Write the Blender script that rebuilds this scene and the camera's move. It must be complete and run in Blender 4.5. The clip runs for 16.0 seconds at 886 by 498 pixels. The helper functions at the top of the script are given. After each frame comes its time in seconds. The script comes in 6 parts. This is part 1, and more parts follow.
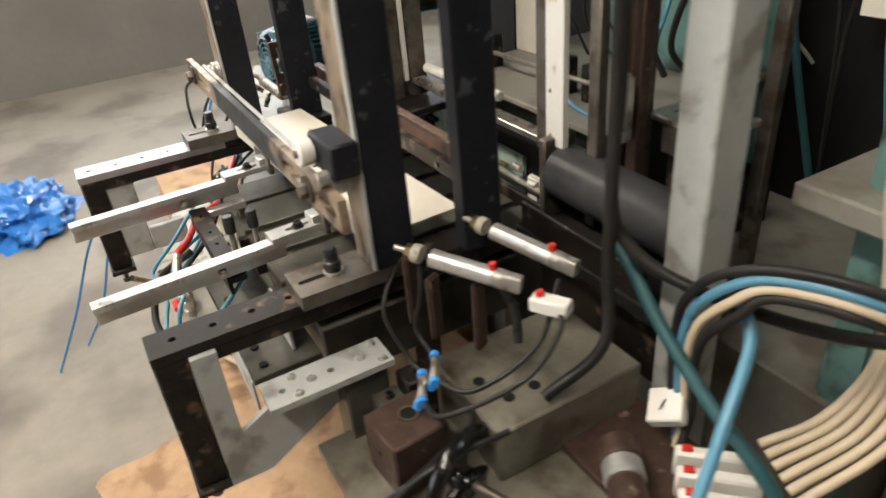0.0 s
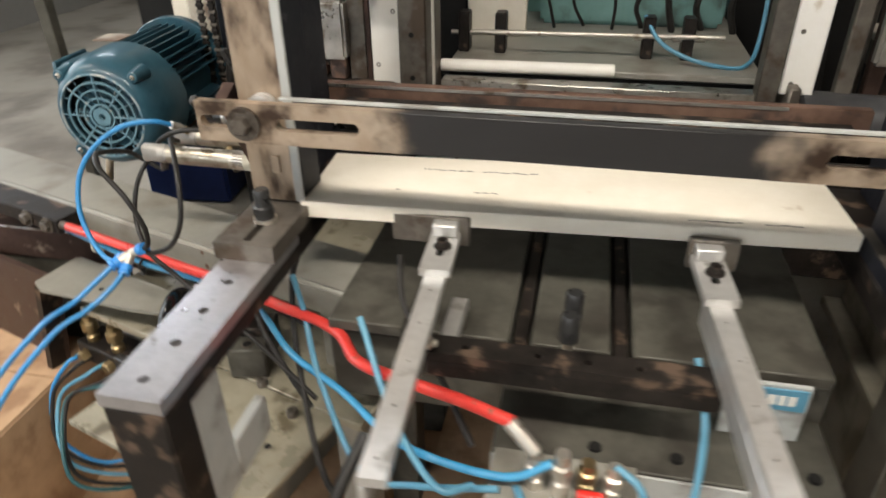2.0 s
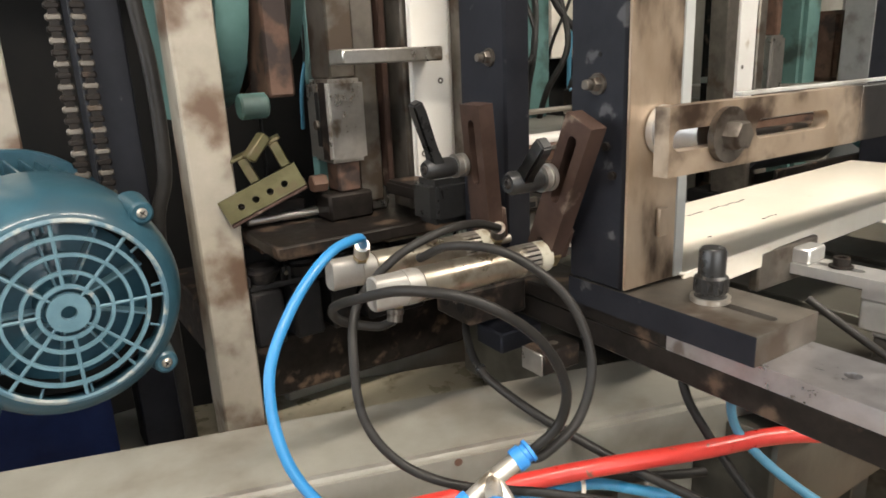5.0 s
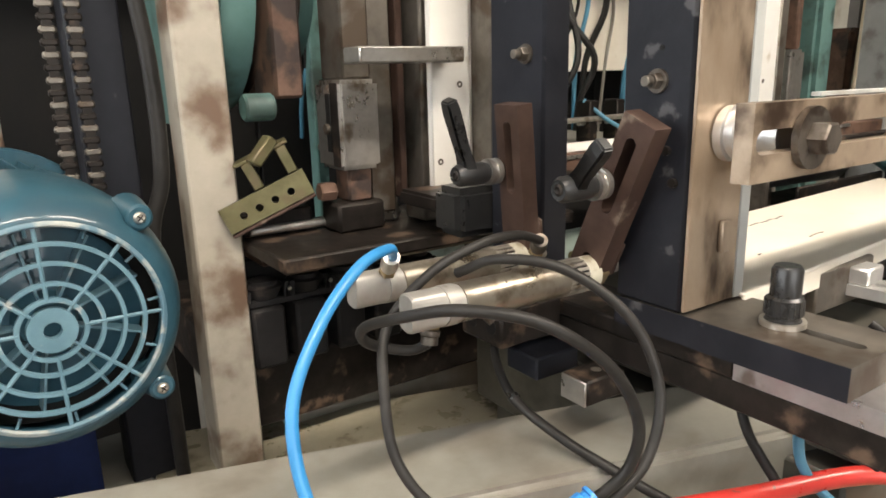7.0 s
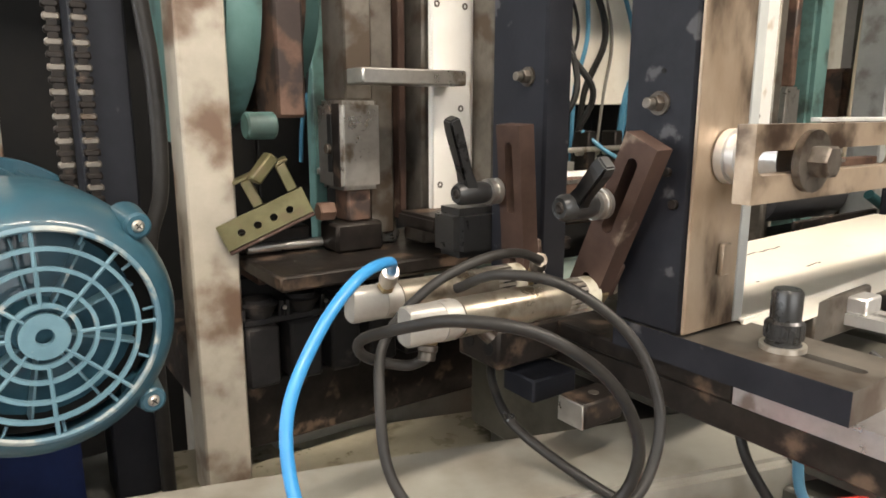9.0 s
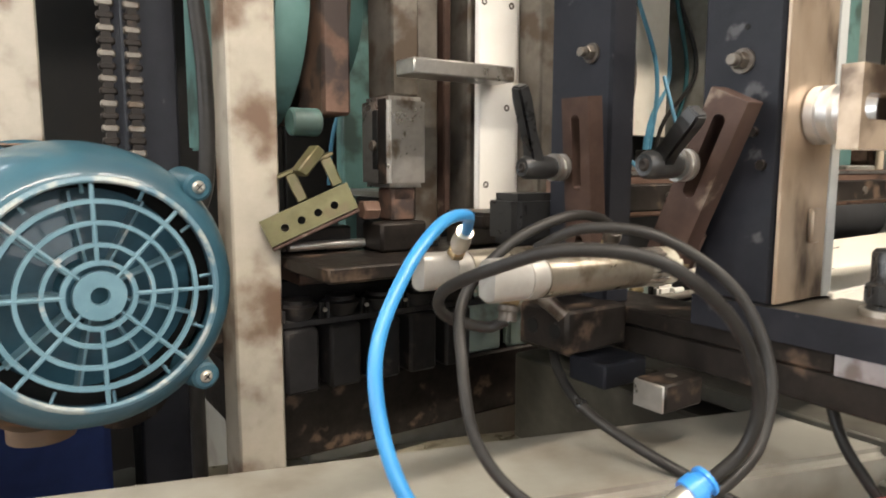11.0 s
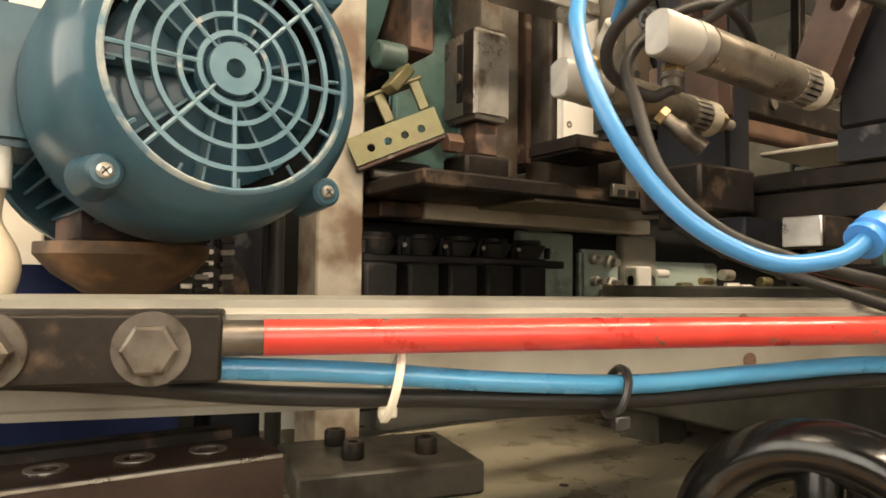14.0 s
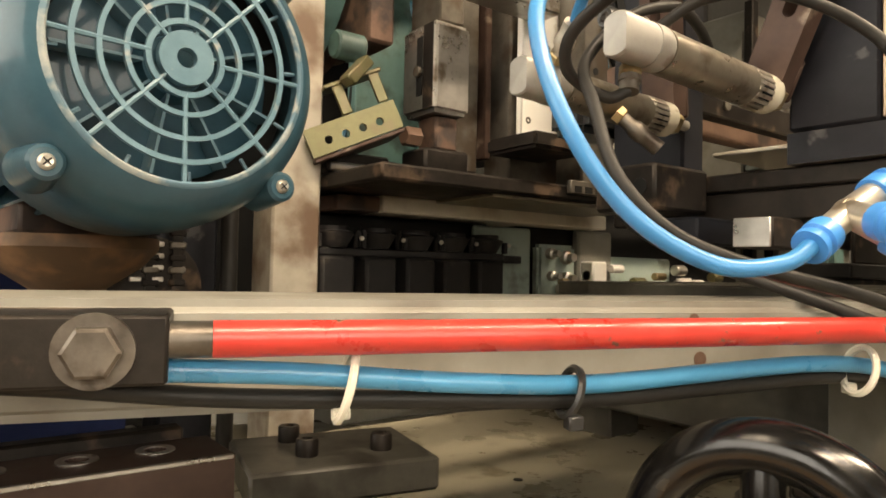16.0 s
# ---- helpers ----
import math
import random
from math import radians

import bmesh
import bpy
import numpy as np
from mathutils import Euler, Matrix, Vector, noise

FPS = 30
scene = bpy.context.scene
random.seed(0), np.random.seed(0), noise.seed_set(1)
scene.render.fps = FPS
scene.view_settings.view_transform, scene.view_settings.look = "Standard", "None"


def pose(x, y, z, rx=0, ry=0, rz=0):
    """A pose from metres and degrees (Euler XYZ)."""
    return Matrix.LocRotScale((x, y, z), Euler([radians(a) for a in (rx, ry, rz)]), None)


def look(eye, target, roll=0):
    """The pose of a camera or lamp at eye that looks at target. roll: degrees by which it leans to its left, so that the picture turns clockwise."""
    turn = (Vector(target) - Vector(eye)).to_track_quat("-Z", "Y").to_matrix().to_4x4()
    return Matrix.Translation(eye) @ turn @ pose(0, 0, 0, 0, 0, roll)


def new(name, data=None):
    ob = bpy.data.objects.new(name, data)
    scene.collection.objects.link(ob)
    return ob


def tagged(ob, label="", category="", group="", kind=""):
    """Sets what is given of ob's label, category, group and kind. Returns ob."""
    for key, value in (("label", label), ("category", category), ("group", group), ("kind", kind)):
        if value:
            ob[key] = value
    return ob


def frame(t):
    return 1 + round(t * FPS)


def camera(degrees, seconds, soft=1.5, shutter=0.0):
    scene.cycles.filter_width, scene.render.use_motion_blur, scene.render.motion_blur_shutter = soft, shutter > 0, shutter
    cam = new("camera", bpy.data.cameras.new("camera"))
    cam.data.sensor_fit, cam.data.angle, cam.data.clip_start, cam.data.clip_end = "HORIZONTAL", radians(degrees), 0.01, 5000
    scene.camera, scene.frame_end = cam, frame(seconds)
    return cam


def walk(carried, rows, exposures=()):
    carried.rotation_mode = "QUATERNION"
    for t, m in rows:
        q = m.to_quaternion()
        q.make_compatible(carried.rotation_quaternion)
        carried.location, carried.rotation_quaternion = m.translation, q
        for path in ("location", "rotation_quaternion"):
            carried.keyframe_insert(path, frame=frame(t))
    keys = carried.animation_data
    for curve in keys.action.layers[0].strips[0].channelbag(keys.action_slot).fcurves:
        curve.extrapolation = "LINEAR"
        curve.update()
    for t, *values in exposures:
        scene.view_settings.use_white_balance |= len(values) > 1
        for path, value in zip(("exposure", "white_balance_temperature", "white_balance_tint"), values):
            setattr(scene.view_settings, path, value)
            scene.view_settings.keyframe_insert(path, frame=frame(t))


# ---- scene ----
cam = camera(66.4, 16.0, soft=1.7, shutter=0.4)
PATH = [
    (0, (1.347, -0.285, 1.476), (-0.183, 0.497, 0.452), -5.5),
    (0.5, (1.055, -0.564, 1.458), (-0.201, 0.534, 0.356), -2.2),
    (1, (0.794, -0.728, 1.434), (-0.144, 0.62, 0.294), -2.0),
    (1.5, (0.421, -0.795, 1.36), (-0.274, 0.752, 0.3), -1.1),
    (2, (-0.002, -0.787, 1.339), (-0.376, 0.889, 0.315), -0.9),
    (2.5, (-0.352, -0.746, 1.322), (-0.334, 0.983, 0.316), -3.4),
    (3, (-0.674, -0.607, 1.269), (-0.33, 1.098, 0.282), -6.5),
    (3.5, (-0.875, -0.503, 1.29), (-0.138, 1.089, 0.33), -7.4),
    (4, (-0.914, -0.44, 1.217), (-0.007, 1.163, 0.435), -5.5),
    (4.2, (-0.925, -0.425, 1.158), (0.024, 1.211, 0.509), -4.2),
    (6.5, (-0.925, -0.281, 1.078), (0.149, 1.333, 0.586), -2.0),
    (7, (-0.925, -0.281, 1.08), (0.156, 1.329, 0.592), -1.5),
    (8, (-0.927, -0.281, 1.072), (0.16, 1.332, 0.609), -0.4),
    (10.5, (-0.946, -0.255, 1.036), (0.174, 1.378, 0.752), 0.1),
    (11, (-0.962, -0.236, 0.993), (0.143, 1.414, 0.753), 0.1),
    (11.3, (-0.974, -0.220, 0.945), (0.130, 1.439, 0.776), 0.1),
    (11.6, (-0.978, -0.204, 0.876), (0.118, 1.465, 0.769), 0.2),
    (12, (-0.973, -0.188, 0.798), (0.075, 1.514, 0.854), 1.1),
    (12.5, (-0.976, -0.177, 0.763), (0.051, 1.537, 0.864), 0.9),
    (13, (-0.975, -0.178, 0.762), (0.052, 1.535, 0.858), 0.9),
    (13.5, (-1.005, -0.179, 0.755), (0.047, 1.519, 0.855), 1.0),
    (14, (-1.027, -0.161, 0.766), (0.064, 1.512, 0.854), 0.7),
    (14.5, (-1.030, -0.148, 0.765), (0.110, 1.493, 0.848), 0.6),
    (15, (-1.026, -0.145, 0.767), (0.157, 1.466, 0.836), 1.0),
    (16, (-1.024, -0.159, 0.771), (0.168, 1.446, 0.833), 1.2),
]
walk(cam, [(t, look(eye, target, roll)) for t, eye, target, roll in PATH], [(0.0, 0.14, 6550, 10), (1.0, 0.1, 6550, 10), (2.0, -0.03, 6400, 10), (3.5, 0.09, 6400, 10), (7.0, 0.43, 6650, 11), (11.2, 0.55, 6650, 11), (12.5, 0.58, 7900, 12), (16.0, 0.61, 8400, 12)])
LAMP_W = 116.0
SOUTH_W = 21.0
WEST_W = 16.0

# ---- light ----
world = bpy.data.worlds.new("world")
scene.world = world
world.use_nodes = True
world.node_tree.nodes["Background"].inputs[0].default_value = (0.9, 0.95, 1.0, 1)
world.node_tree.nodes["Background"].inputs[1].default_value = 0.0
scene.view_settings.exposure = 0.0


# ---- materials ----
def mat(name, c1, c2, rough=0.5, metal=0.0, scale=40.0, bump=0.15, stain=None, stain_scale=7.0, stain_at=0.58, soft=0.06, coat=0.0, stretch=(1, 1, 1), vary=0.0, transmission=0.0):
    """Two-scale procedural surface: a mottled base, a stain with soft edges, fine relief."""
    m = bpy.data.materials.new(name)
    m.use_nodes = True
    nt = m.node_tree
    n, link = nt.nodes, nt.links.new
    bsdf = n["Principled BSDF"]
    tc = n.new("ShaderNodeTexCoord")
    mp = n.new("ShaderNodeMapping")
    mp.inputs["Scale"].default_value = stretch
    link(tc.outputs["Object"], mp.inputs["Vector"])
    fine = n.new("ShaderNodeTexNoise")
    fine.inputs["Scale"].default_value, fine.inputs["Detail"].default_value, fine.inputs["Roughness"].default_value = scale, 6, 0.65
    big = n.new("ShaderNodeTexNoise")
    big.inputs["Scale"].default_value, big.inputs["Detail"].default_value, big.inputs["Roughness"].default_value = stain_scale, 5, 0.6
    link(mp.outputs[0], fine.inputs["Vector"])
    link(mp.outputs[0], big.inputs["Vector"])
    mix = n.new("ShaderNodeMix")
    mix.data_type = "RGBA"
    mix.inputs["A"].default_value, mix.inputs["B"].default_value = (*c1, 1), (*c2, 1)
    ramp = n.new("ShaderNodeMapRange")
    ramp.inputs["From Min"].default_value, ramp.inputs["From Max"].default_value = 0.36, 0.66
    add = n.new("ShaderNodeMath")
    add.operation = "ADD"
    half = n.new("ShaderNodeMath")
    half.operation = "MULTIPLY"
    half.inputs[1].default_value = 0.5
    link(fine.outputs[0], add.inputs[0])
    link(big.outputs[0], add.inputs[1])
    link(add.outputs[0], half.inputs[0])
    link(half.outputs[0], ramp.inputs["Value"])
    link(ramp.outputs[0], mix.inputs["Factor"])
    colour = mix.outputs["Result"]
    if stain:
        mask = n.new("ShaderNodeMapRange")
        mask.interpolation_type = "SMOOTHSTEP"
        mask.inputs["From Min"].default_value, mask.inputs["From Max"].default_value = stain_at - soft, stain_at + soft
        warp = n.new("ShaderNodeTexNoise")
        warp.inputs["Scale"].default_value, warp.inputs["Detail"].default_value = stain_scale * 1.7, 8
        off = n.new("ShaderNodeMapping")
        off.inputs["Location"].default_value = (3.1, 1.7, 5.3)
        link(mp.outputs[0], off.inputs["Vector"])
        link(off.outputs[0], warp.inputs["Vector"])
        link(warp.outputs[0], mask.inputs["Value"])
        over = n.new("ShaderNodeMix")
        over.data_type = "RGBA"
        over.inputs["B"].default_value = (*stain, 1)
        link(mask.outputs[0], over.inputs["Factor"])
        link(colour, over.inputs["A"])
        colour = over.outputs["Result"]
    if vary:
        info = n.new("ShaderNodeObjectInfo")
        hsv = n.new("ShaderNodeHueSaturation")
        rng = n.new("ShaderNodeMapRange")
        rng.inputs["To Min"].default_value, rng.inputs["To Max"].default_value = 1 - vary, 1 + vary
        link(info.outputs["Random"], rng.inputs["Value"])
        link(rng.outputs[0], hsv.inputs["Value"])
        link(colour, hsv.inputs["Color"])
        colour = hsv.outputs[0]
    link(colour, bsdf.inputs["Base Color"])
    rr = n.new("ShaderNodeMapRange")
    rr.inputs["To Min"].default_value, rr.inputs["To Max"].default_value = max(0.03, rough - 0.12), min(1, rough + 0.14)
    link(half.outputs[0], rr.inputs["Value"])
    rr.inputs["From Min"].default_value, rr.inputs["From Max"].default_value = 0.3, 0.7
    link(rr.outputs[0], bsdf.inputs["Roughness"])
    bsdf.inputs["Metallic"].default_value = metal
    bsdf.inputs["Coat Weight"].default_value = coat
    if max(c2) < 0.15 and rough >= 0.35:
        bsdf.inputs["Specular IOR Level"].default_value = 0.22
    bsdf.inputs["Transmission Weight"].default_value = transmission
    if bump:
        b = n.new("ShaderNodeBump")
        b.inputs["Strength"].default_value, b.inputs["Distance"].default_value = bump, 0.002
        link(fine.outputs[0], b.inputs["Height"])
        link(b.outputs[0], bsdf.inputs["Normal"])
    return m


def glow(name, colour, strength):
    m = bpy.data.materials.new(name)
    m.use_nodes = True
    b = m.node_tree.nodes["Principled BSDF"]
    b.inputs["Base Color"].default_value = (*colour, 1)
    b.inputs["Emission Color"].default_value = (*colour, 1)
    b.inputs["Emission Strength"].default_value = strength
    return m


CONCRETE = mat("concrete", (0.19, 0.167, 0.133), (0.27, 0.24, 0.197), 0.55, scale=14, stain=(0.125, 0.106, 0.083), stain_scale=1.3, stain_at=0.56, soft=0.12, bump=0.1)
WALL = mat("wall_paint", (0.15, 0.14, 0.12), (0.20, 0.185, 0.16), 0.8, scale=20, stain=(0.15, 0.135, 0.115), stain_scale=1.0, soft=0.15)
NAVY = mat("dark_blue_paint", (0.010, 0.011, 0.015), (0.019, 0.020, 0.026), 0.5, scale=60, stain=(0.07, 0.07, 0.075), stain_scale=18, stain_at=0.67, soft=0.03)
BLACK_STEEL = mat("blackened_steel", (0.012, 0.010, 0.009), (0.034, 0.028, 0.024), 0.45, 0.4, scale=50, stain=(0.13, 0.09, 0.065), stain_scale=14, stain_at=0.62)
BURNT = mat("heat_stained_steel", (0.36, 0.27, 0.19), (0.52, 0.42, 0.32), 0.42, 0.6, scale=30, stain=(0.05, 0.032, 0.022), stain_scale=10, stain_at=0.54, soft=0.09, stretch=(1, 1, 0.45))
BARE = mat("ground_steel", (0.42, 0.40, 0.37), (0.60, 0.58, 0.54), 0.32, 0.9, scale=70, stain=(0.20, 0.16, 0.12), stain_scale=12, stain_at=0.63, bump=0.06)
DULL = mat("dull_steel", (0.11, 0.098, 0.082), (0.23, 0.205, 0.175), 0.45, 0.7, scale=40, stain=(0.10, 0.075, 0.055), stain_scale=9, stain_at=0.58)
ALU = mat("aluminium", (0.55, 0.54, 0.52), (0.70, 0.69, 0.67), 0.36, 0.75, scale=60, stain=(0.33, 0.31, 0.28), stain_scale=12, stain_at=0.63, bump=0.05)
CREAM = mat("cream_paint", (0.72, 0.66, 0.55), (0.80, 0.75, 0.65), 0.38, scale=30, stain=(0.55, 0.46, 0.35), stain_scale=11, stain_at=0.74, soft=0.05)
WHITE = mat("white_panel", (0.74, 0.71, 0.65), (0.80, 0.78, 0.73), 0.45, scale=30, stain=(0.5, 0.43, 0.33), stain_scale=9, stain_at=0.68)
GREY = mat("grey_paint", (0.215, 0.205, 0.176), (0.29, 0.28, 0.245), 0.42, scale=35, stain=(0.15, 0.13, 0.105), stain_scale=5, stain_at=0.6, soft=0.12)
LGREY = mat("light_grey_paint", (0.36, 0.37, 0.355), (0.44, 0.45, 0.43), 0.42, scale=35, stain=(0.22, 0.21, 0.19), stain_scale=8, stain_at=0.6, soft=0.08)
BEIGE = mat("beige_paint", (0.40, 0.36, 0.29), (0.50, 0.45, 0.37), 0.5, scale=30, stain=(0.16, 0.10, 0.065), stain_scale=6, stain_at=0.56, soft=0.09)
TABLE = mat("oily_table", (0.235, 0.213, 0.155), (0.335, 0.305, 0.23), 0.3, 0.15, scale=28, stain=(0.115, 0.095, 0.06), stain_scale=9, stain_at=0.62, soft=0.07)
BROWN = mat("brown_steel", (0.055, 0.034, 0.027), (0.10, 0.063, 0.05), 0.42, 0.35, scale=45, stain=(0.28, 0.22, 0.17), stain_scale=15, stain_at=0.68)
RUST = mat("rusty_steel", (0.10, 0.055, 0.038), (0.20, 0.12, 0.085), 0.6, 0.3, scale=40, stain=(0.05, 0.035, 0.03), stain_scale=10, stain_at=0.57)
BLUE_MOTOR = mat("motor_blue", (0.020, 0.062, 0.088), (0.038, 0.100, 0.134), 0.36, scale=45, stain=(0.035, 0.075, 0.10), stain_scale=8, stain_at=0.58, soft=0.09, coat=0.3)
WORN_BLUE = mat("worn_blue_edge", (0.14, 0.21, 0.24), (0.42, 0.42, 0.38), 0.5, scale=80, stain=(0.09, 0.17, 0.22), stain_scale=30, stain_at=0.5)
GRILLE = mat("grille_blue", (0.085, 0.17, 0.215), (0.125, 0.23, 0.28), 0.42, scale=50, stain=(0.30, 0.32, 0.31), stain_scale=35, stain_at=0.66)
# Near-black: shade painted into holes, gaps and machine back; black parts too
DARK = mat("shade_and_black", (0.006, 0.006, 0.006), (0.014, 0.013, 0.012), 0.6, scale=30)
TEAL = mat("teal_paint", (0.10, 0.205, 0.19), (0.145, 0.265, 0.245), 0.45, scale=30, stain=(0.05, 0.08, 0.07), stain_scale=7, stain_at=0.58, soft=0.09)
ROYAL = mat("royal_blue_paint", (0.007, 0.014, 0.060), (0.012, 0.025, 0.092), 0.4, scale=40)
RED = mat("red_paint", (0.52, 0.035, 0.028), (0.66, 0.05, 0.038), 0.32, scale=40, stain=(0.20, 0.09, 0.06), stain_scale=42, stain_at=0.655, soft=0.015, coat=0.2)
HOSE_BLUE = mat("blue_hose", (0.024, 0.19, 0.44), (0.036, 0.24, 0.51), 0.36, scale=30, bump=0.02, coat=0.08)
HOSE_PALE = mat("faded_blue_hose", (0.07, 0.22, 0.33), (0.11, 0.29, 0.40), 0.35, scale=30, bump=0.02)
HOSE_SKY = mat("sky_blue_hose", (0.035, 0.235, 0.44), (0.055, 0.285, 0.50), 0.28, scale=30, bump=0.02, coat=0.2)
HOSE_TEAL = mat("teal_hose", (0.02, 0.075, 0.085), (0.04, 0.11, 0.12), 0.4, scale=30, bump=0.02)
CABLE = mat("black_rubber", (0.014, 0.013, 0.012), (0.030, 0.028, 0.026), 0.42, scale=50, bump=0.04)
BEIGE_CABLE = mat("beige_cable", (0.52, 0.42, 0.29), (0.62, 0.52, 0.38), 0.5, scale=30, bump=0.03)
PLASTIC = mat("black_plastic", (0.014, 0.014, 0.014), (0.028, 0.028, 0.028), 0.3, scale=60, bump=0.05)
GLOSS = mat("glossy_black", (0.004, 0.004, 0.004), (0.008, 0.007, 0.007), 0.19, scale=60, bump=0.03, stain=(0.03, 0.026, 0.02), stain_scale=14, stain_at=0.68)
FIT_BLUE = mat("fitting_blue", (0.03, 0.20, 0.55), (0.04, 0.26, 0.64), 0.35, scale=40, bump=0.02)
NICKEL = mat("nickel", (0.52, 0.48, 0.42), (0.66, 0.62, 0.55), 0.36, 0.85, scale=60, bump=0.04, stain=(0.3, 0.25, 0.19), stain_scale=25, stain_at=0.64)
CAP_GREY = mat("cast_aluminium", (0.30, 0.285, 0.26), (0.40, 0.385, 0.355), 0.45, 0.55, scale=90, bump=0.08, stain=(0.2, 0.175, 0.14), stain_scale=30, stain_at=0.62)
BARREL = mat("dull_nickel", (0.34, 0.305, 0.245), (0.46, 0.42, 0.35), 0.3, 0.9, scale=60, bump=0.04, stain=(0.17, 0.135, 0.095), stain_scale=22, stain_at=0.6, soft=0.1)
BRASS = mat("brass", (0.27, 0.20, 0.10), (0.40, 0.31, 0.18), 0.36, 0.9, scale=50, bump=0.05)
ZINC = mat("yellow_zinc", (0.115, 0.105, 0.048), (0.19, 0.172, 0.085), 0.38, 0.5, scale=40, stain=(0.16, 0.13, 0.07), stain_scale=18, stain_at=0.58)
CARD = mat("cardboard", (0.36, 0.225, 0.125), (0.48, 0.32, 0.19), 0.8, scale=26, stain=(0.26, 0.15, 0.08), stain_scale=6, stain_at=0.57, soft=0.1)
TARNISH = mat("tarnished_steel", (0.085, 0.072, 0.06), (0.17, 0.148, 0.125), 0.42, 0.7, scale=60, stain=(0.06, 0.045, 0.035), stain_scale=30, stain_at=0.56)
RUBBER = mat("roller_rubber", (0.03, 0.03, 0.032), (0.06, 0.06, 0.062), 0.4, scale=30, stain=(0.10, 0.09, 0.08), stain_scale=6, stain_at=0.64)
OCHRE = mat("ochre_rust", (0.085, 0.052, 0.03), (0.15, 0.085, 0.045), 0.6, scale=30, stain=(0.24, 0.125, 0.06), stain_scale=9)
WORN_TOP = mat("worn_flat_steel", (0.40, 0.39, 0.40), (0.54, 0.53, 0.54), 0.34, 0.85, scale=70, stain=(0.24, 0.21, 0.19), stain_scale=16, stain_at=0.66, bump=0.05)
TIE_WHITE = mat("nylon_white", (0.62, 0.58, 0.48), (0.70, 0.66, 0.56), 0.45, scale=40, bump=0.02)
NOSE = mat("aged_cream_plastic", (0.40, 0.37, 0.29), (0.50, 0.47, 0.38), 0.4, scale=40, bump=0.03, stain=(0.25, 0.21, 0.15), stain_scale=30, stain_at=0.62)
PLASTIC_WHITE = mat("white_plastic", (0.70, 0.68, 0.62), (0.78, 0.76, 0.71), 0.4, scale=40, bump=0.02)
PLASTIC_RED = mat("red_plastic", (0.55, 0.02, 0.015), (0.65, 0.03, 0.02), 0.4, scale=40, bump=0.02)
FOIL = mat("blue_film", (0.02, 0.13, 0.42), (0.05, 0.22, 0.58), 0.2, scale=20, bump=0.3)
INK = mat("black_ink", (0.02, 0.02, 0.02), (0.05, 0.05, 0.05), 0.7, scale=60, bump=0)
GREEN_BODY = mat("pale_green_paint", (0.30, 0.38, 0.34), (0.38, 0.46, 0.42), 0.5, scale=30, stain=(0.18, 0.2, 0.17), stain_scale=8)
DGREY = mat("dark_grey_paint", (0.062, 0.059, 0.049), (0.11, 0.105, 0.087), 0.38, 0.1, scale=35, stain=(0.05, 0.045, 0.038), stain_scale=7, stain_at=0.56, soft=0.1)
LEDGE = mat("dusty_beige_paint", (0.60, 0.54, 0.44), (0.70, 0.64, 0.53), 0.5, scale=40, stain=(0.45, 0.38, 0.29), stain_scale=8, stain_at=0.6, soft=0.1)
SIDE = mat("oily_grey_table", (0.135, 0.125, 0.098), (0.21, 0.195, 0.155), 0.38, 0.1, scale=28, stain=(0.08, 0.068, 0.048), stain_scale=7, stain_at=0.57, soft=0.1)
BLOCK_GREY = mat("greasy_block_paint", (0.036, 0.034, 0.029), (0.066, 0.062, 0.052), 0.36, 0.1, scale=40, stain=(0.025, 0.022, 0.018), stain_scale=14, stain_at=0.56, soft=0.1)
OLIVE = mat("oily_olive_paint", (0.12, 0.10, 0.065), (0.19, 0.165, 0.115), 0.4, scale=30, stain=(0.07, 0.055, 0.04), stain_scale=9)
GLASS = glow("daylight", (0.9, 0.95, 1.0), 3.0)
MATT = mat("matt_black_paint", (0.014, 0.013, 0.013), (0.026, 0.024, 0.024), 0.5, scale=60, stain=(0.06, 0.05, 0.045), stain_scale=16, stain_at=0.66)
LAMP = glow("lamp_tube", (1.0, 0.96, 0.9), 6.0)


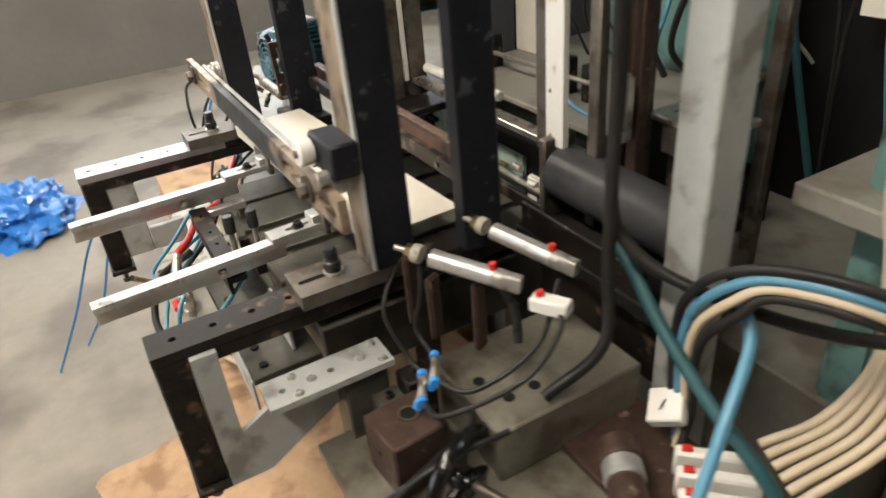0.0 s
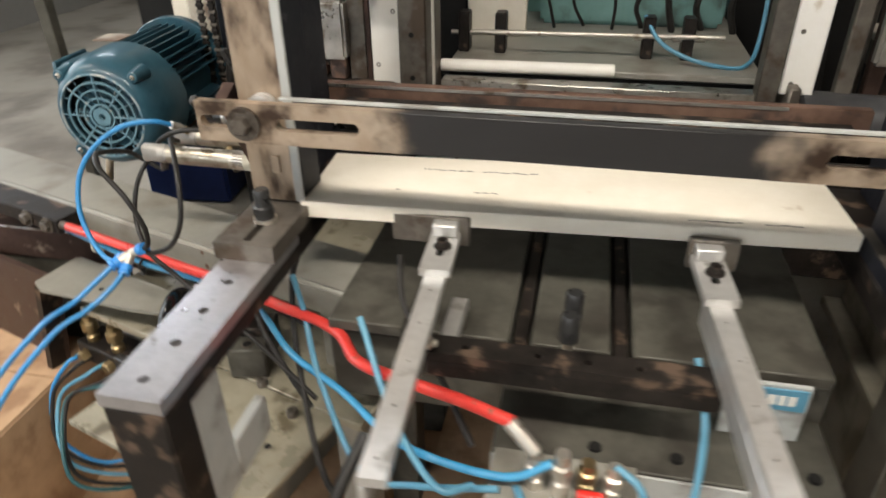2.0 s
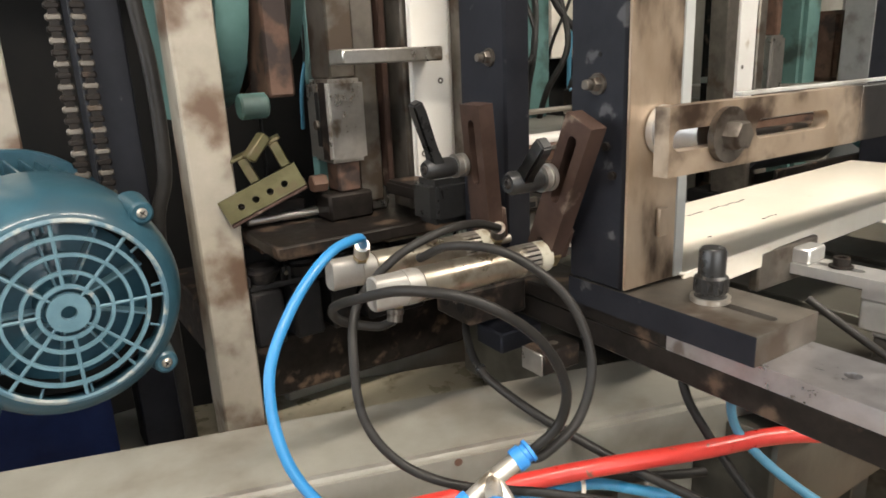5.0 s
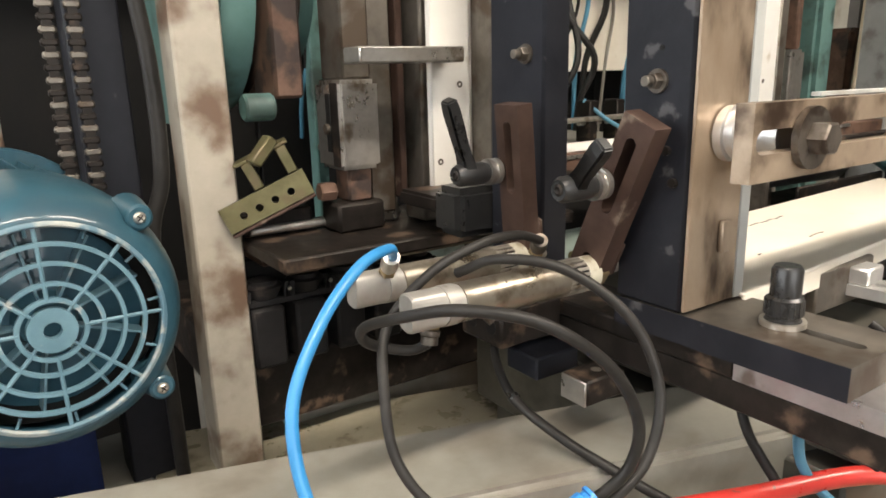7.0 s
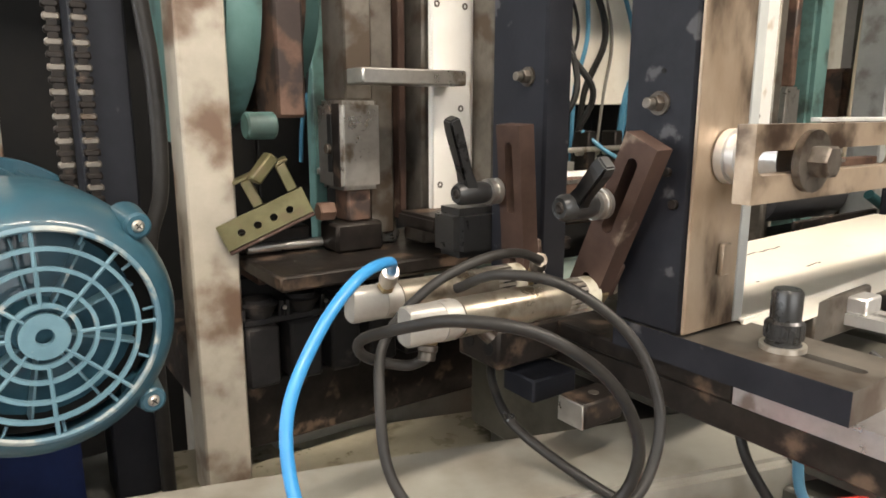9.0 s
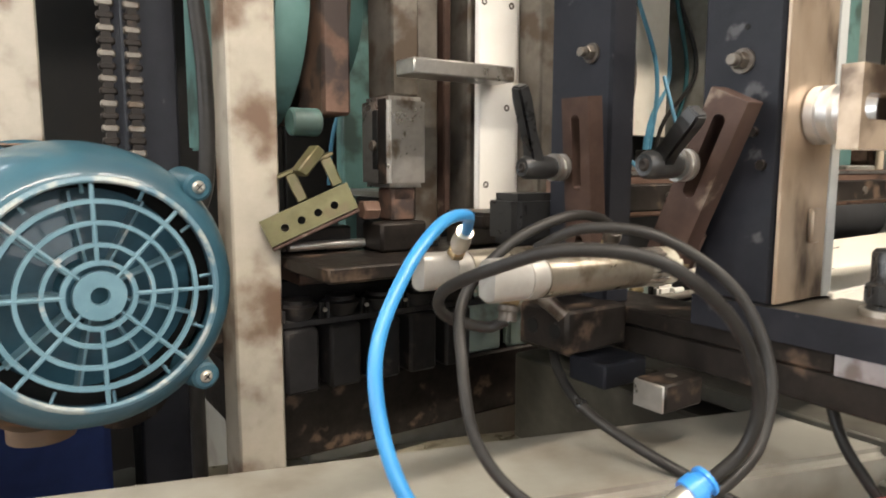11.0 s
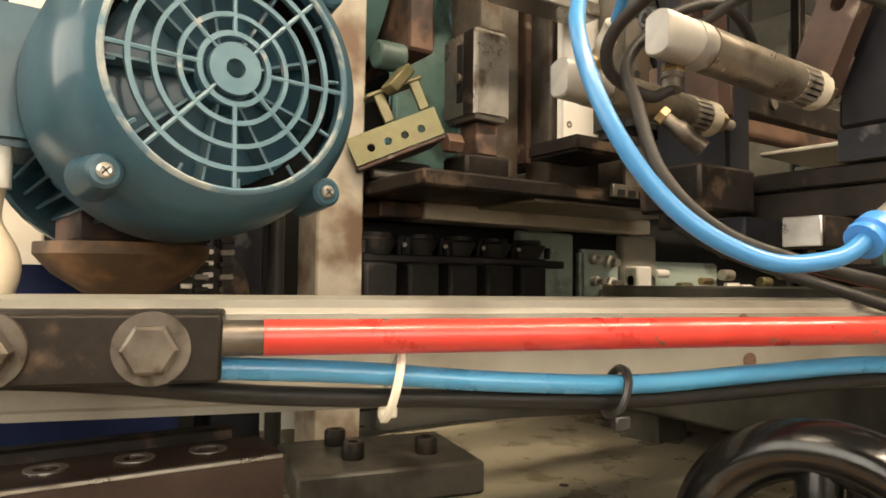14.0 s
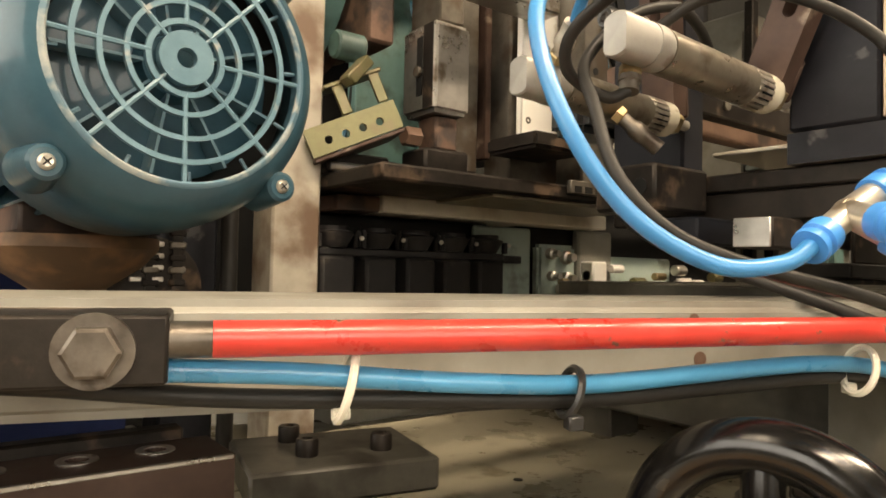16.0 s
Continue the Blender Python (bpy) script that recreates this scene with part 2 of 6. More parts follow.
def scorched(name, bare, black, edge, wobble=0.07):
    """Bare heat-stained ends that run raggedly into black paint, along the object's x axis."""
    m = mat(name, (0.36, 0.27, 0.19), (0.52, 0.42, 0.32), 0.42, 0.6, scale=30, stain=bare, stain_scale=10, stain_at=0.55, soft=0.09)
    nt = m.node_tree
    n, link = nt.nodes, nt.links.new
    bsdf = n["Principled BSDF"]
    old = bsdf.inputs["Base Color"].links[0].from_socket
    tc = n.new("ShaderNodeTexCoord")
    sep = n.new("ShaderNodeSeparateXYZ")
    link(tc.outputs["Object"], sep.inputs[0])
    side = n.new("ShaderNodeMath")
    side.operation = "ABSOLUTE"
    link(sep.outputs["X"], side.inputs[0])
    rag = n.new("ShaderNodeTexNoise")
    rag.inputs["Scale"].default_value, rag.inputs["Detail"].default_value = 16, 5
    link(tc.outputs["Object"], rag.inputs["Vector"])
    shift = n.new("ShaderNodeMath")
    shift.operation = "MULTIPLY_ADD"
    shift.inputs[1].default_value, shift.inputs[2].default_value = wobble * 2, -wobble
    link(rag.outputs[0], shift.inputs[0])
    total = n.new("ShaderNodeMath")
    link(side.outputs[0], total.inputs[0])
    link(shift.outputs[0], total.inputs[1])
    mask = n.new("ShaderNodeMapRange")
    mask.interpolation_type = "SMOOTHSTEP"
    mask.inputs["From Min"].default_value, mask.inputs["From Max"].default_value = edge - 0.035, edge + 0.03
    link(total.outputs[0], mask.inputs["Value"])
    over = n.new("ShaderNodeMix")
    over.data_type = "RGBA"
    over.inputs["A"].default_value = (*black, 1)
    link(mask.outputs[0], over.inputs["Factor"])
    link(old, over.inputs["B"])
    link(over.outputs["Result"], bsdf.inputs["Base Color"])
    metal = n.new("ShaderNodeMath")
    metal.operation = "MULTIPLY"
    metal.inputs[1].default_value = 0.6
    link(mask.outputs[0], metal.inputs[0])
    link(metal.outputs[0], bsdf.inputs["Metallic"])
    return m


SCORCHED = scorched("scorched_bar", (0.06, 0.038, 0.026), (0.017, 0.016, 0.016), 0.235)


# ---- mesh helpers ----
def merge(bm, other, m=None):
    """Adds other's geometry, moved by m, to bm."""
    vs = [bm.verts.new(m @ v.co if m else v.co) for v in other.verts]
    other.verts.index_update()
    for f in other.faces:
        try:
            bm.faces.new([vs[v.index] for v in f.verts])
        except ValueError:
            pass
    other.free()
    return bm


def box(bm, x0, x1, y0, y1, z0, z1, bev=0.0015, m=None, seg=1):
    b = bmesh.new()
    bmesh.ops.create_cube(b, size=1)
    for v in b.verts:
        v.co = (x0 + (v.co.x + 0.5) * (x1 - x0), y0 + (v.co.y + 0.5) * (y1 - y0), z0 + (v.co.z + 0.5) * (z1 - z0))
    if bev:
        bmesh.ops.bevel(b, geom=list(b.edges), offset=min(bev, 0.3 * min(abs(x1 - x0), abs(y1 - y0), abs(z1 - z0))), segments=seg, affect="EDGES")
    return merge(bm, b, m)


def aim(p, q):
    """A matrix that takes the z axis to the way from p to q, with its origin at p."""
    d = Vector(q) - Vector(p)
    return Matrix.Translation(p) @ d.to_track_quat("Z", "Y").to_matrix().to_4x4()


def lathe(bm, p, q, profile, seg=24, phase=0.0):
    """Turns (radius, height) pairs round the axis p to q, heights from p in metres."""
    m = aim(p, q)
    rings = []
    for r, h in profile:
        if r < 1e-6:
            rings.append([bm.verts.new(m @ Vector((0, 0, h)))])
        else:
            rings.append([bm.verts.new(m @ Vector((r * math.cos(phase + math.tau * k / seg), r * math.sin(phase + math.tau * k / seg), h))) for k in range(seg)])
    for a, b in zip(rings, rings[1:]):
        for k in range(seg):
            j = (k + 1) % seg
            if len(a) == 1 and len(b) == 1:
                continue
            if len(a) == 1:
                bm.faces.new((a[0], b[j], b[k]))
            elif len(b) == 1:
                bm.faces.new((a[k], a[j], b[0]))
            else:
                bm.faces.new((a[k], a[j], b[j], b[k]))
    return bm


def rod(bm, p, q, r, seg=20, bev=None, r2=None):
    length = (Vector(q) - Vector(p)).length
    b = min(r * 0.15, length * 0.1) if bev is None else bev
    r2 = r if r2 is None else r2
    return lathe(bm, p, q, [(0, 0), (r - b, 0), (r, b), (r2, length - b), (r2 - b, length), (0, length)], seg)


def ring(bm, p, q, r_in, r_out, seg=28):
    h = (Vector(q) - Vector(p)).length
    return lathe(bm, p, q, [(r_in, 0), (r_out, 0), (r_out, h), (r_in, h), (r_in, 0)], seg)


def hexhead(bm, p, q, r):
    h = (Vector(q) - Vector(p)).length
    return lathe(bm, p, q, [(0, 0), (r, 0), (r, h * 0.85), (r * 0.86, h), (0, h)], 6)


def smooth_path(pts, closed=False, steps=8):
    """A Catmull-Rom line through the points."""
    p = [Vector(v) for v in pts]
    n = len(p)
    out = []
    for i in range(n if closed else n - 1):
        a = p[(i - 1) % n] if closed or i > 0 else p[0] * 2 - p[1]
        b, c = p[i], p[(i + 1) % n]
        d = p[(i + 2) % n] if closed or i + 2 < n else p[-1] * 2 - p[-2]
        for k in range(steps):
            t = k / steps
            out.append(0.5 * ((2 * b) + (c - a) * t + (2 * a - 5 * b + 4 * c - d) * t * t + (3 * b - a - 3 * c + d) * t ** 3))
    if not closed:
        out.append(p[-1])
    return out


def tube(bm, pts, r, seg=10, closed=False, steps=8, straight=False):
    line = [Vector(v) for v in pts] if straight else smooth_path(pts, closed, steps)
    n = len(line)
    rings, up = [], None
    for i, p in enumerate(line):
        a = line[(i - 1) % n] if closed or i else line[0]
        b = line[(i + 1) % n] if closed or i < n - 1 else line[-1]
        t = (b - a).normalized()
        if up is None:
            up = t.orthogonal().normalized()
        up = (up - t * up.dot(t)).normalized()
        side = t.cross(up)
        rings.append([bm.verts.new(p + r * (math.cos(math.tau * k / seg) * up + math.sin(math.tau * k / seg) * side)) for k in range(seg)])
    for i in range(n if closed else n - 1):
        a, b = rings[i], rings[(i + 1) % n]
        shift = 0
        if closed and i == n - 1:
            shift = min(range(seg), key=lambda s: (a[0].co - b[s].co).length)
        for k in range(seg):
            bm.faces.new((a[k], a[(k + 1) % seg], b[(k + 1 + shift) % seg], b[(k + shift) % seg]))
    if not closed:
        bm.faces.new(list(reversed(rings[0])))
        bm.faces.new(rings[-1])
    return bm


def prism(bm, outline, h0, h1, m=None):
    """An outline in the plane, pulled up from h0 to h1."""
    m = m or Matrix()
    lo = [bm.verts.new(m @ Vector((x, y, h0))) for x, y in outline]
    hi = [bm.verts.new(m @ Vector((x, y, h1))) for x, y in outline]
    n = len(outline)
    bm.faces.new(list(reversed(lo)))
    bm.faces.new(hi)
    for i in range(n):
        bm.faces.new((lo[i], lo[(i + 1) % n], hi[(i + 1) % n], hi[i]))
    return bm


def holed(bm, a0, a1, w0, w1, h0, h1, holes, m=None):
    """A flat bar along its first axis with through holes: (along, across, radius, half slot length)."""
    m = m or Matrix()
    seg = 16
    cuts = sorted(holes)
    edges = [a0]
    for (p, _, _, _), (q, _, _, _) in zip(cuts, cuts[1:]):
        edges.append((p + q) / 2)
    edges.append(a1)

    def quad(pts, flip):
        vs = [bm.verts.new(m @ Vector(v)) for v in pts]
        bm.faces.new(list(reversed(vs)) if flip else vs)

    if not cuts:
        return box(bm, a0, a1, w0, w1, h0, h1, m=m)
    for (c, w, r, s), e0, e1 in zip(cuts, edges, edges[1:]):
        loop, rim = [], []
        for k in range(seg):
            ang = math.tau * (k + 0.5) / seg
            cx, cy = math.cos(ang), math.sin(ang)
            loop.append((c + r * cx + (s if cx > 0 else -s), w + r * cy))
            tx = ((e1 - c) if cx > 0 else (c - e0)) / abs(cx)
            ty = ((w1 - w) if cy > 0 else (w - w0)) / abs(cy)
            t = min(tx, ty)
            rim.append((c + t * cx, w + t * cy))
        for k in range(seg):
            j = (k + 1) % seg
            extra = []
            (x0, y0), (x1, y1) = rim[k], rim[j]
            if abs(x0 - x1) > 1e-6 and abs(y0 - y1) > 1e-6:
                ang = math.tau * (k + 1) / seg
                extra = [(e1 if math.cos(ang) > 0 else e0, w1 if math.sin(ang) > 0 else w0)]
            for h, flip in ((h1, False), (h0, True)):
                quad([(*loop[k], h), (*rim[k], h), *[(*e, h) for e in extra], (*rim[j], h), (*loop[j], h)], flip)
            quad([(*loop[k], h0), (*loop[k], h1), (*loop[j], h1), (*loop[j], h0)], True)
            chain = [rim[k], *extra, rim[j]]
            for u, v in zip(chain, chain[1:]):
                if abs(u[1] - v[1]) < 1e-6 or abs(u[0] - a0) < 1e-6 and abs(v[0] - a0) < 1e-6 or abs(u[0] - a1) < 1e-6 and abs(v[0] - a1) < 1e-6:
                    quad([(*u, h0), (*v, h0), (*v, h1), (*u, h1)], False)
    bmesh.ops.remove_doubles(bm, verts=bm.verts, dist=1e-5)
    return bm


def part(name, bm, material, parent=None, label="", sharp=38):
    """Links a bmesh, given in world places, as one mesh object under a thing or a part."""
    root = parent
    while root is not None and root.parent is not None:
        root = root.parent
    if root is not None:
        bmesh.ops.translate(bm, vec=-root.location, verts=bm.verts)
    bmesh.ops.recalc_face_normals(bm, faces=bm.faces)
    me = bpy.data.meshes.new(name)
    bm.to_mesh(me)
    bm.free()
    me.materials.append(material)
    me.shade_smooth()
    me.set_sharp_from_angle(angle=radians(sharp))
    ob = new(name, me)
    if parent is not None:
        ob.parent = parent
    return tagged(ob, label)


def thing(name, at, label, category, group="", kind=""):
    ob = new(name)
    ob.location = at
    ob.empty_display_size = 0.02
    return tagged(ob, label, category, group, kind)


def solo(name, bm, material, label, category, group="", kind="", at=None, sharp=38):
    """A thing of one mesh."""
    if at is not None:
        bmesh.ops.translate(bm, vec=-Vector(at), verts=bm.verts)
    ob = part(name, bm, material, None, "", sharp)
    if at is not None:
        ob.location = at
    return tagged(ob, label, category, group, kind)


def N():
    return bmesh.new()


# ---- the room ----
solo("floor", box(N(), -7, 7, -6, 7, -0.1, 0, 0), CONCRETE, "worn grey concrete workshop floor with dark stains", "floor", kind="structure")
solo("wall_north", box(N(), -7, 7, 7, 7.2, 0, 4.5, 0), WALL, "plain off-white workshop wall", "wall", kind="structure")
def wall_with_window(name, across, at, lo, hi, x0, x1, z0, z1, colour, watts):
    """A wall with an opening through it, a framed window in the opening and the daylight outside."""
    b = N()

    def slab(u0, u1, v0, v1):
        if across == "x":
            box(b, u0, u1, at - 0.2, at, v0, v1, 0)
        else:
            box(b, at - 0.2, at, u0, u1, v0, v1, 0)

    slab(lo, x0, 0, 4.5)
    slab(x1, hi, 0, 4.5)
    slab(x0, x1, 0, z0)
    slab(x0, x1, z1, 4.5)
    solo(name, b, WALL, "plain painted workshop wall with a wide unseen window", "wall", kind="structure")
    win = thing("window", ((x0 + x1) / 2, at - 0.1, z0) if across == "x" else (at - 0.1, (x0 + x1) / 2, z0), "wide steel framed workshop window, out of view", "window", kind="structure")
    n = 4
    for k in range(n + 1):
        u = x0 + (x1 - x0) * k / n
        part("window_frame", box(N(), u - 0.03, u + 0.03, at - 0.12, at - 0.06, z0, z1, 0.004) if across == "x" else box(N(), at - 0.12, at - 0.06, u - 0.03, u + 0.03, z0, z1, 0.004), LGREY, win)
    c, size = ((x0 + x1) / 2, (z0 + z1) / 2), (x1 - x0, z1 - z0)
    out = N()
    if across == "x":
        box(out, x0 - 0.5, x1 + 0.5, at - 0.62, at - 0.6, z0 - 0.5, z1 + 0.5, 0)
    else:
        box(out, at - 0.62, at - 0.6, x0 - 0.5, x1 + 0.5, z0 - 0.5, z1 + 0.5, 0)
    solo("backdrop", out, GLASS, "glowing daylight sheet outside the unseen window", "backdrop", kind="structure")
    data = bpy.data.lights.new("unseen_window_light", "AREA")
    data.shape, data.size, data.size_y, data.energy, data.color = "RECTANGLE", size[0], size[1], watts, colour
    ob = new("unseen_window_light", data)
    if across == "x":
        ob.matrix_world = look((c[0], at - 0.02, c[1]), (c[0], at + 1, c[1] - 0.15))
    else:
        ob.matrix_world = look((at - 0.02, c[0], c[1]), (at + 1, c[0], c[1] - 0.15))


# Unseen south window, added to brighten the machine's front faces
wall_with_window("wall_south", "x", -4.0, -5, 7, -3.6, 0.2, 1.1, 3.2, (1.0, 0.94, 0.86), SOUTH_W)
# Unseen west window, the source for bright reflections on the beam
wall_with_window("wall_west", "y", -5.0, -4, 7, -1.5, 3.5, 1.0, 3.2, (0.86, 0.93, 1.0), WEST_W)
solo("wall_east", box(N(), 7, 7.2, -6, 7, 0, 4.5, 0), WALL, "plain off-white workshop wall", "wall", kind="structure")
solo("ceiling", box(N(), -7.2, 7.2, -6.2, 7.2, 4.5, 4.6, 0), WALL, "plain pale workshop ceiling", "ceiling", kind="structure")


def ceiling_lamp(x, y, power, length=2.4, colour=(1.0, 0.91, 0.79)):
    root = thing("ceiling_lamp", (x, y, 3.7), "unseen white twin-tube fluorescent lamp hung under the ceiling", "lamp", "ceiling lamps")
    part("housing", box(N(), x - length / 2, x + length / 2, y - 0.13, y + 0.13, 3.66, 3.72, 0.01), WHITE, root)
    for dy in (-0.06, 0.06):
        part("tube", rod(N(), (x - length / 2 + 0.05, y + dy, 3.635), (x + length / 2 - 0.05, y + dy, 3.635), 0.014, 10), LAMP, root)
    for dx in (-0.8, 0.8):
        part("rod", rod(N(), (x + dx, y, 3.72), (x + dx, y, 4.5), 0.006, 8), DULL, root)
    data = bpy.data.lights.new("lamp_light", "AREA")
    data.shape, data.size, data.size_y, data.energy, data.color = "RECTANGLE", length, 0.24, power, colour
    ob = new("lamp_light", data)
    ob.location = (x, y, 3.6)


ceiling_lamp(-1.6, -1.4, LAMP_W)
ceiling_lamp(1.2, -1.4, LAMP_W)
# Unseen cool lamps, added for the bluish sheen on bracket and arm tops
ceiling_lamp(-2.7, 3.2, LAMP_W * 0.6, 2.4, (0.86, 0.93, 1.0))
ceiling_lamp(-0.2, 2.4, LAMP_W * 0.4, 2.0, (0.86, 0.93, 1.0))
ceiling_lamp(2.2, 2.4, LAMP_W * 0.4, 2.0, (0.86, 0.93, 1.0))
ceiling_lamp(-3.9, 0.4, LAMP_W * 0.35)


# ---- the fixed frame: posts, cross bar, plate ----
def post_bolt(root, x, y, z):
    b = part("bolt", hexhead(N(), (x, y, z), (x - 0.009, y, z), 0.0068), TARNISH, root, "dull steel hex bolt")
    part("washer", ring(N(), (x, y, z), (x - 0.0025, y, z), 0.004, 0.0095), TARNISH, b)
    part("stud", rod(N(), (x - 0.010, y, z), (x - 0.017, y, z), 0.0045, 10), DULL, b)


def post(x0, x1, y0, y1, z0, bolts, front=None, strip=None):
    root = thing("steel_post", ((x0 + x1) / 2, (y0 + y1) / 2, z0), "dark navy painted square steel post, scratched, with bolts", "post", "frame posts")
    part("tube", box(N(), x0, x1, y0, y1, z0, 1.95, 0.003), NAVY, root)
    if front:
        part("face_plate", box(N(), x0 + 0.001, x1 - 0.012, y0 - 0.004, y0 - 0.0005, z0 + 0.002, 1.95, 0.0008), front, root, "bare steel face with burnt brown heat stains")
        part("edge_strip", box(N(), x1 - 0.012, x1 + 0.001, y0 - 0.005, y0 - 0.0005, z0 + 0.002, 1.95, 0.0008), LGREY, root, "pale grey painted strip")
    for y, z in bolts:
        post_bolt(root, x0, y, z)
    return root


p1 = post(-0.475, -0.396, 0.046, 0.114, 0.888, [(0.078, 1.074)], BURNT)
# Near-black disc on the post, painted shade of a small hole
part("hole_shade", rod(N(), (-0.4745, 0.076, 1.099), (-0.4757, 0.076, 1.099), 0.0022, 10), DARK, p1)
part("key_slot_plate", box(N(), -0.437, -0.424, 0.037, 0.0417, 0.935, 0.962, 0.0015), BURNT, p1, "small bare steel lug")
for dy, dz in ((0.02, 1.02), (0.012, 0.995)):
    part("set_screw", rod(N(), (-0.475, 0.046 + dy, dz), (-0.479, 0.046 + dy, dz), 0.004, 10), BLACK_STEEL, p1)
post(-0.475, -0.44, 0.211, 0.293, 0.86, [(0.236, 1.101)])
post(0.388, 0.466, 0.044, 0.114, 0.888, [], BURNT)
post(0.43, 0.466, 0.212, 0.287, 0.86, [])

bar = thing("cross_bar", (0, -0.015, 1.005), "flat steel cross bar, black in the middle with bare slotted ends", "bar")
mb = Matrix(((1, 0, 0, 0), (0, 0, 1, 0), (0, 1, 0, 0), (0, 0, 0, 1)))
for a0, a1, slots in ((-0.502, -0.222, [(-0.455, 0, 0.0085, 0.034), (-0.335, 0, 0.0085, 0.048)]), (0.2, 0.522, [(0.315, 0, 0.0085, 0.042), (0.465, 0, 0.0085, 0.034)])):
    part("slotted_end", holed(N(), a0, a1, 1.005, 1.059, -0.022, -0.008, [(a, 1.0325, r, s) for a, w, r, s in slots], mb), SCORCHED, bar, "bare steel end with a long slot")
part("middle", box(N(), -0.222, 0.2, -0.0222, -0.0078, 1.0052, 1.0588, 0.001), SCORCHED, bar, "black painted middle length")
part("back_strip", box(N(), -0.39, 0.385, -0.006, 0.002, 1.0595, 1.063, 0.0005), LGREY, bar, "thin pale edge")


def clamp_bolt(x, z, r=0.0225):
    root = thing("clamp_bolt", (x, -0.03, z), "large dull steel washer and hex bolt clamping the slotted bar", "bolt", "bar clamp bolts")
    part("washer", ring(N(), (x, -0.0225, z), (x, -0.028, z), 0.006, r), TARNISH, root)
    part("head", hexhead(N(), (x, -0.028, z), (x, -0.041, z), 0.0125), TARNISH, root)
    part("spacer", lathe(N(), (x, -0.0075, z), (x, 0.041, z), [(0.0, 0), (0.016, 0), (0.016, 0.03), (0.022, 0.031), (0.022, 0.036), (0.019, 0.0365), (0.019, 0.0405), (0.022, 0.041), (0.022, 0.048), (0, 0.048)], 28), ALU, root, "turned aluminium spacer with collars")


clamp_bolt(-0.434, 1.0325)
clamp_bolt(0.398, 1.0325)

# a roller in a bracket over the right end of the bar
rb = thing("guide_roller", (0.40, 0.01, 1.05), "white plastic roller in a dark sheet bracket on the bar", "roller")
part("bracket", box(N(), 0.375, 0.47, -0.004, 0.043, 1.0635, 1.118, 0.004), NAVY, rb)
part("wheel", rod(N(), (0.394, -0.030, 1.092), (0.394, -0.005, 1.092), 0.021, 28), PLASTIC_WHITE, rb, "white plastic wheel")
part("axle", rod(N(), (0.394, -0.035, 1.092), (0.394, -0.029, 1.092), 0.006, 12), DULL, rb)
part("nut", rod(N(), (0.452, -0.026, 1.065), (0.452, -0.0045, 1.065), 0.014, 24), BARE, rb, "bright steel nut")

mp_ = pose(-0.02, 0.15, 0, 0, 0, 3.2)
gp = thing("guide_plate", (-0.02, 0.15, 0.87), "long cream painted sheet metal guide plate with pencil marks", "plate")
part("sheet", box(N(), -0.385, 0.385, -0.093, 0.093, 0.889, 0.893, 0.0015, mp_), CREAM, gp)
part("front_lip", box(N(), -0.385, 0.385, -0.0935, -0.089, 0.868, 0.8915, 0.002, mp_), CREAM, gp)
for a in (-0.345, 0.345):
    part("support_pad", box(N(), a - 0.028, a + 0.028, -0.088, -0.03, 0.862, 0.889, 0.01, mp_, 3), CREAM, gp, "rounded cream support pad")
for a, d, w in ((-0.19, 0.045, 0.07), (-0.09, 0.045, 0.08), (0.20, -0.078, 0.07), (0.29, -0.078, 0.05), (-0.12, -0.03, 0.03), (-0.25, -0.035, 0.008)):
    b = N()
    random.seed(int(a * 1000))
    x = a - w / 2
    while x < a + w / 2:
        l = random.uniform(0.003, 0.012)
        y = d + random.uniform(-0.0015, 0.0015)
        box(b, x, x + l, y - 0.001, y + 0.001, 0.8931, 0.8934, 0, mp_)
        x += l + random.uniform(0.0005, 0.004)
    part("pencil_mark", b, INK, gp, "handwritten dark pencil marks")

# rear rail behind the plate
rr_ = thing("rear_rail", (0, 0.305, 0.935), "rusty brown steel rail across the frame", "rail")
part("flat", box(N(), -0.46, 0.42, 0.296, 0.315, 0.935, 0.99, 0.002), RUST, rr_)
part("bright_edge", box(N(), -0.46, 0.30, 0.2945, 0.2958, 0.984, 0.989, 0), BARE, rr_, "edge worn bright")
br_ = thing("black_rail", (0, 0.265, 0.945), "blackened steel rail behind the guide plate", "rail")
part("flat", box(N(), -0.40, 0.385, 0.255, 0.275, 0.945, 0.975, 0.002), BLACK_STEEL, br_)
for x in (-0.33, -0.1, 0.12, 0.3):
    part("screw", rod(N(), (x, 0.2548, 0.96), (x, 0.2515, 0.96), 0.006, 12), DULL, br_)


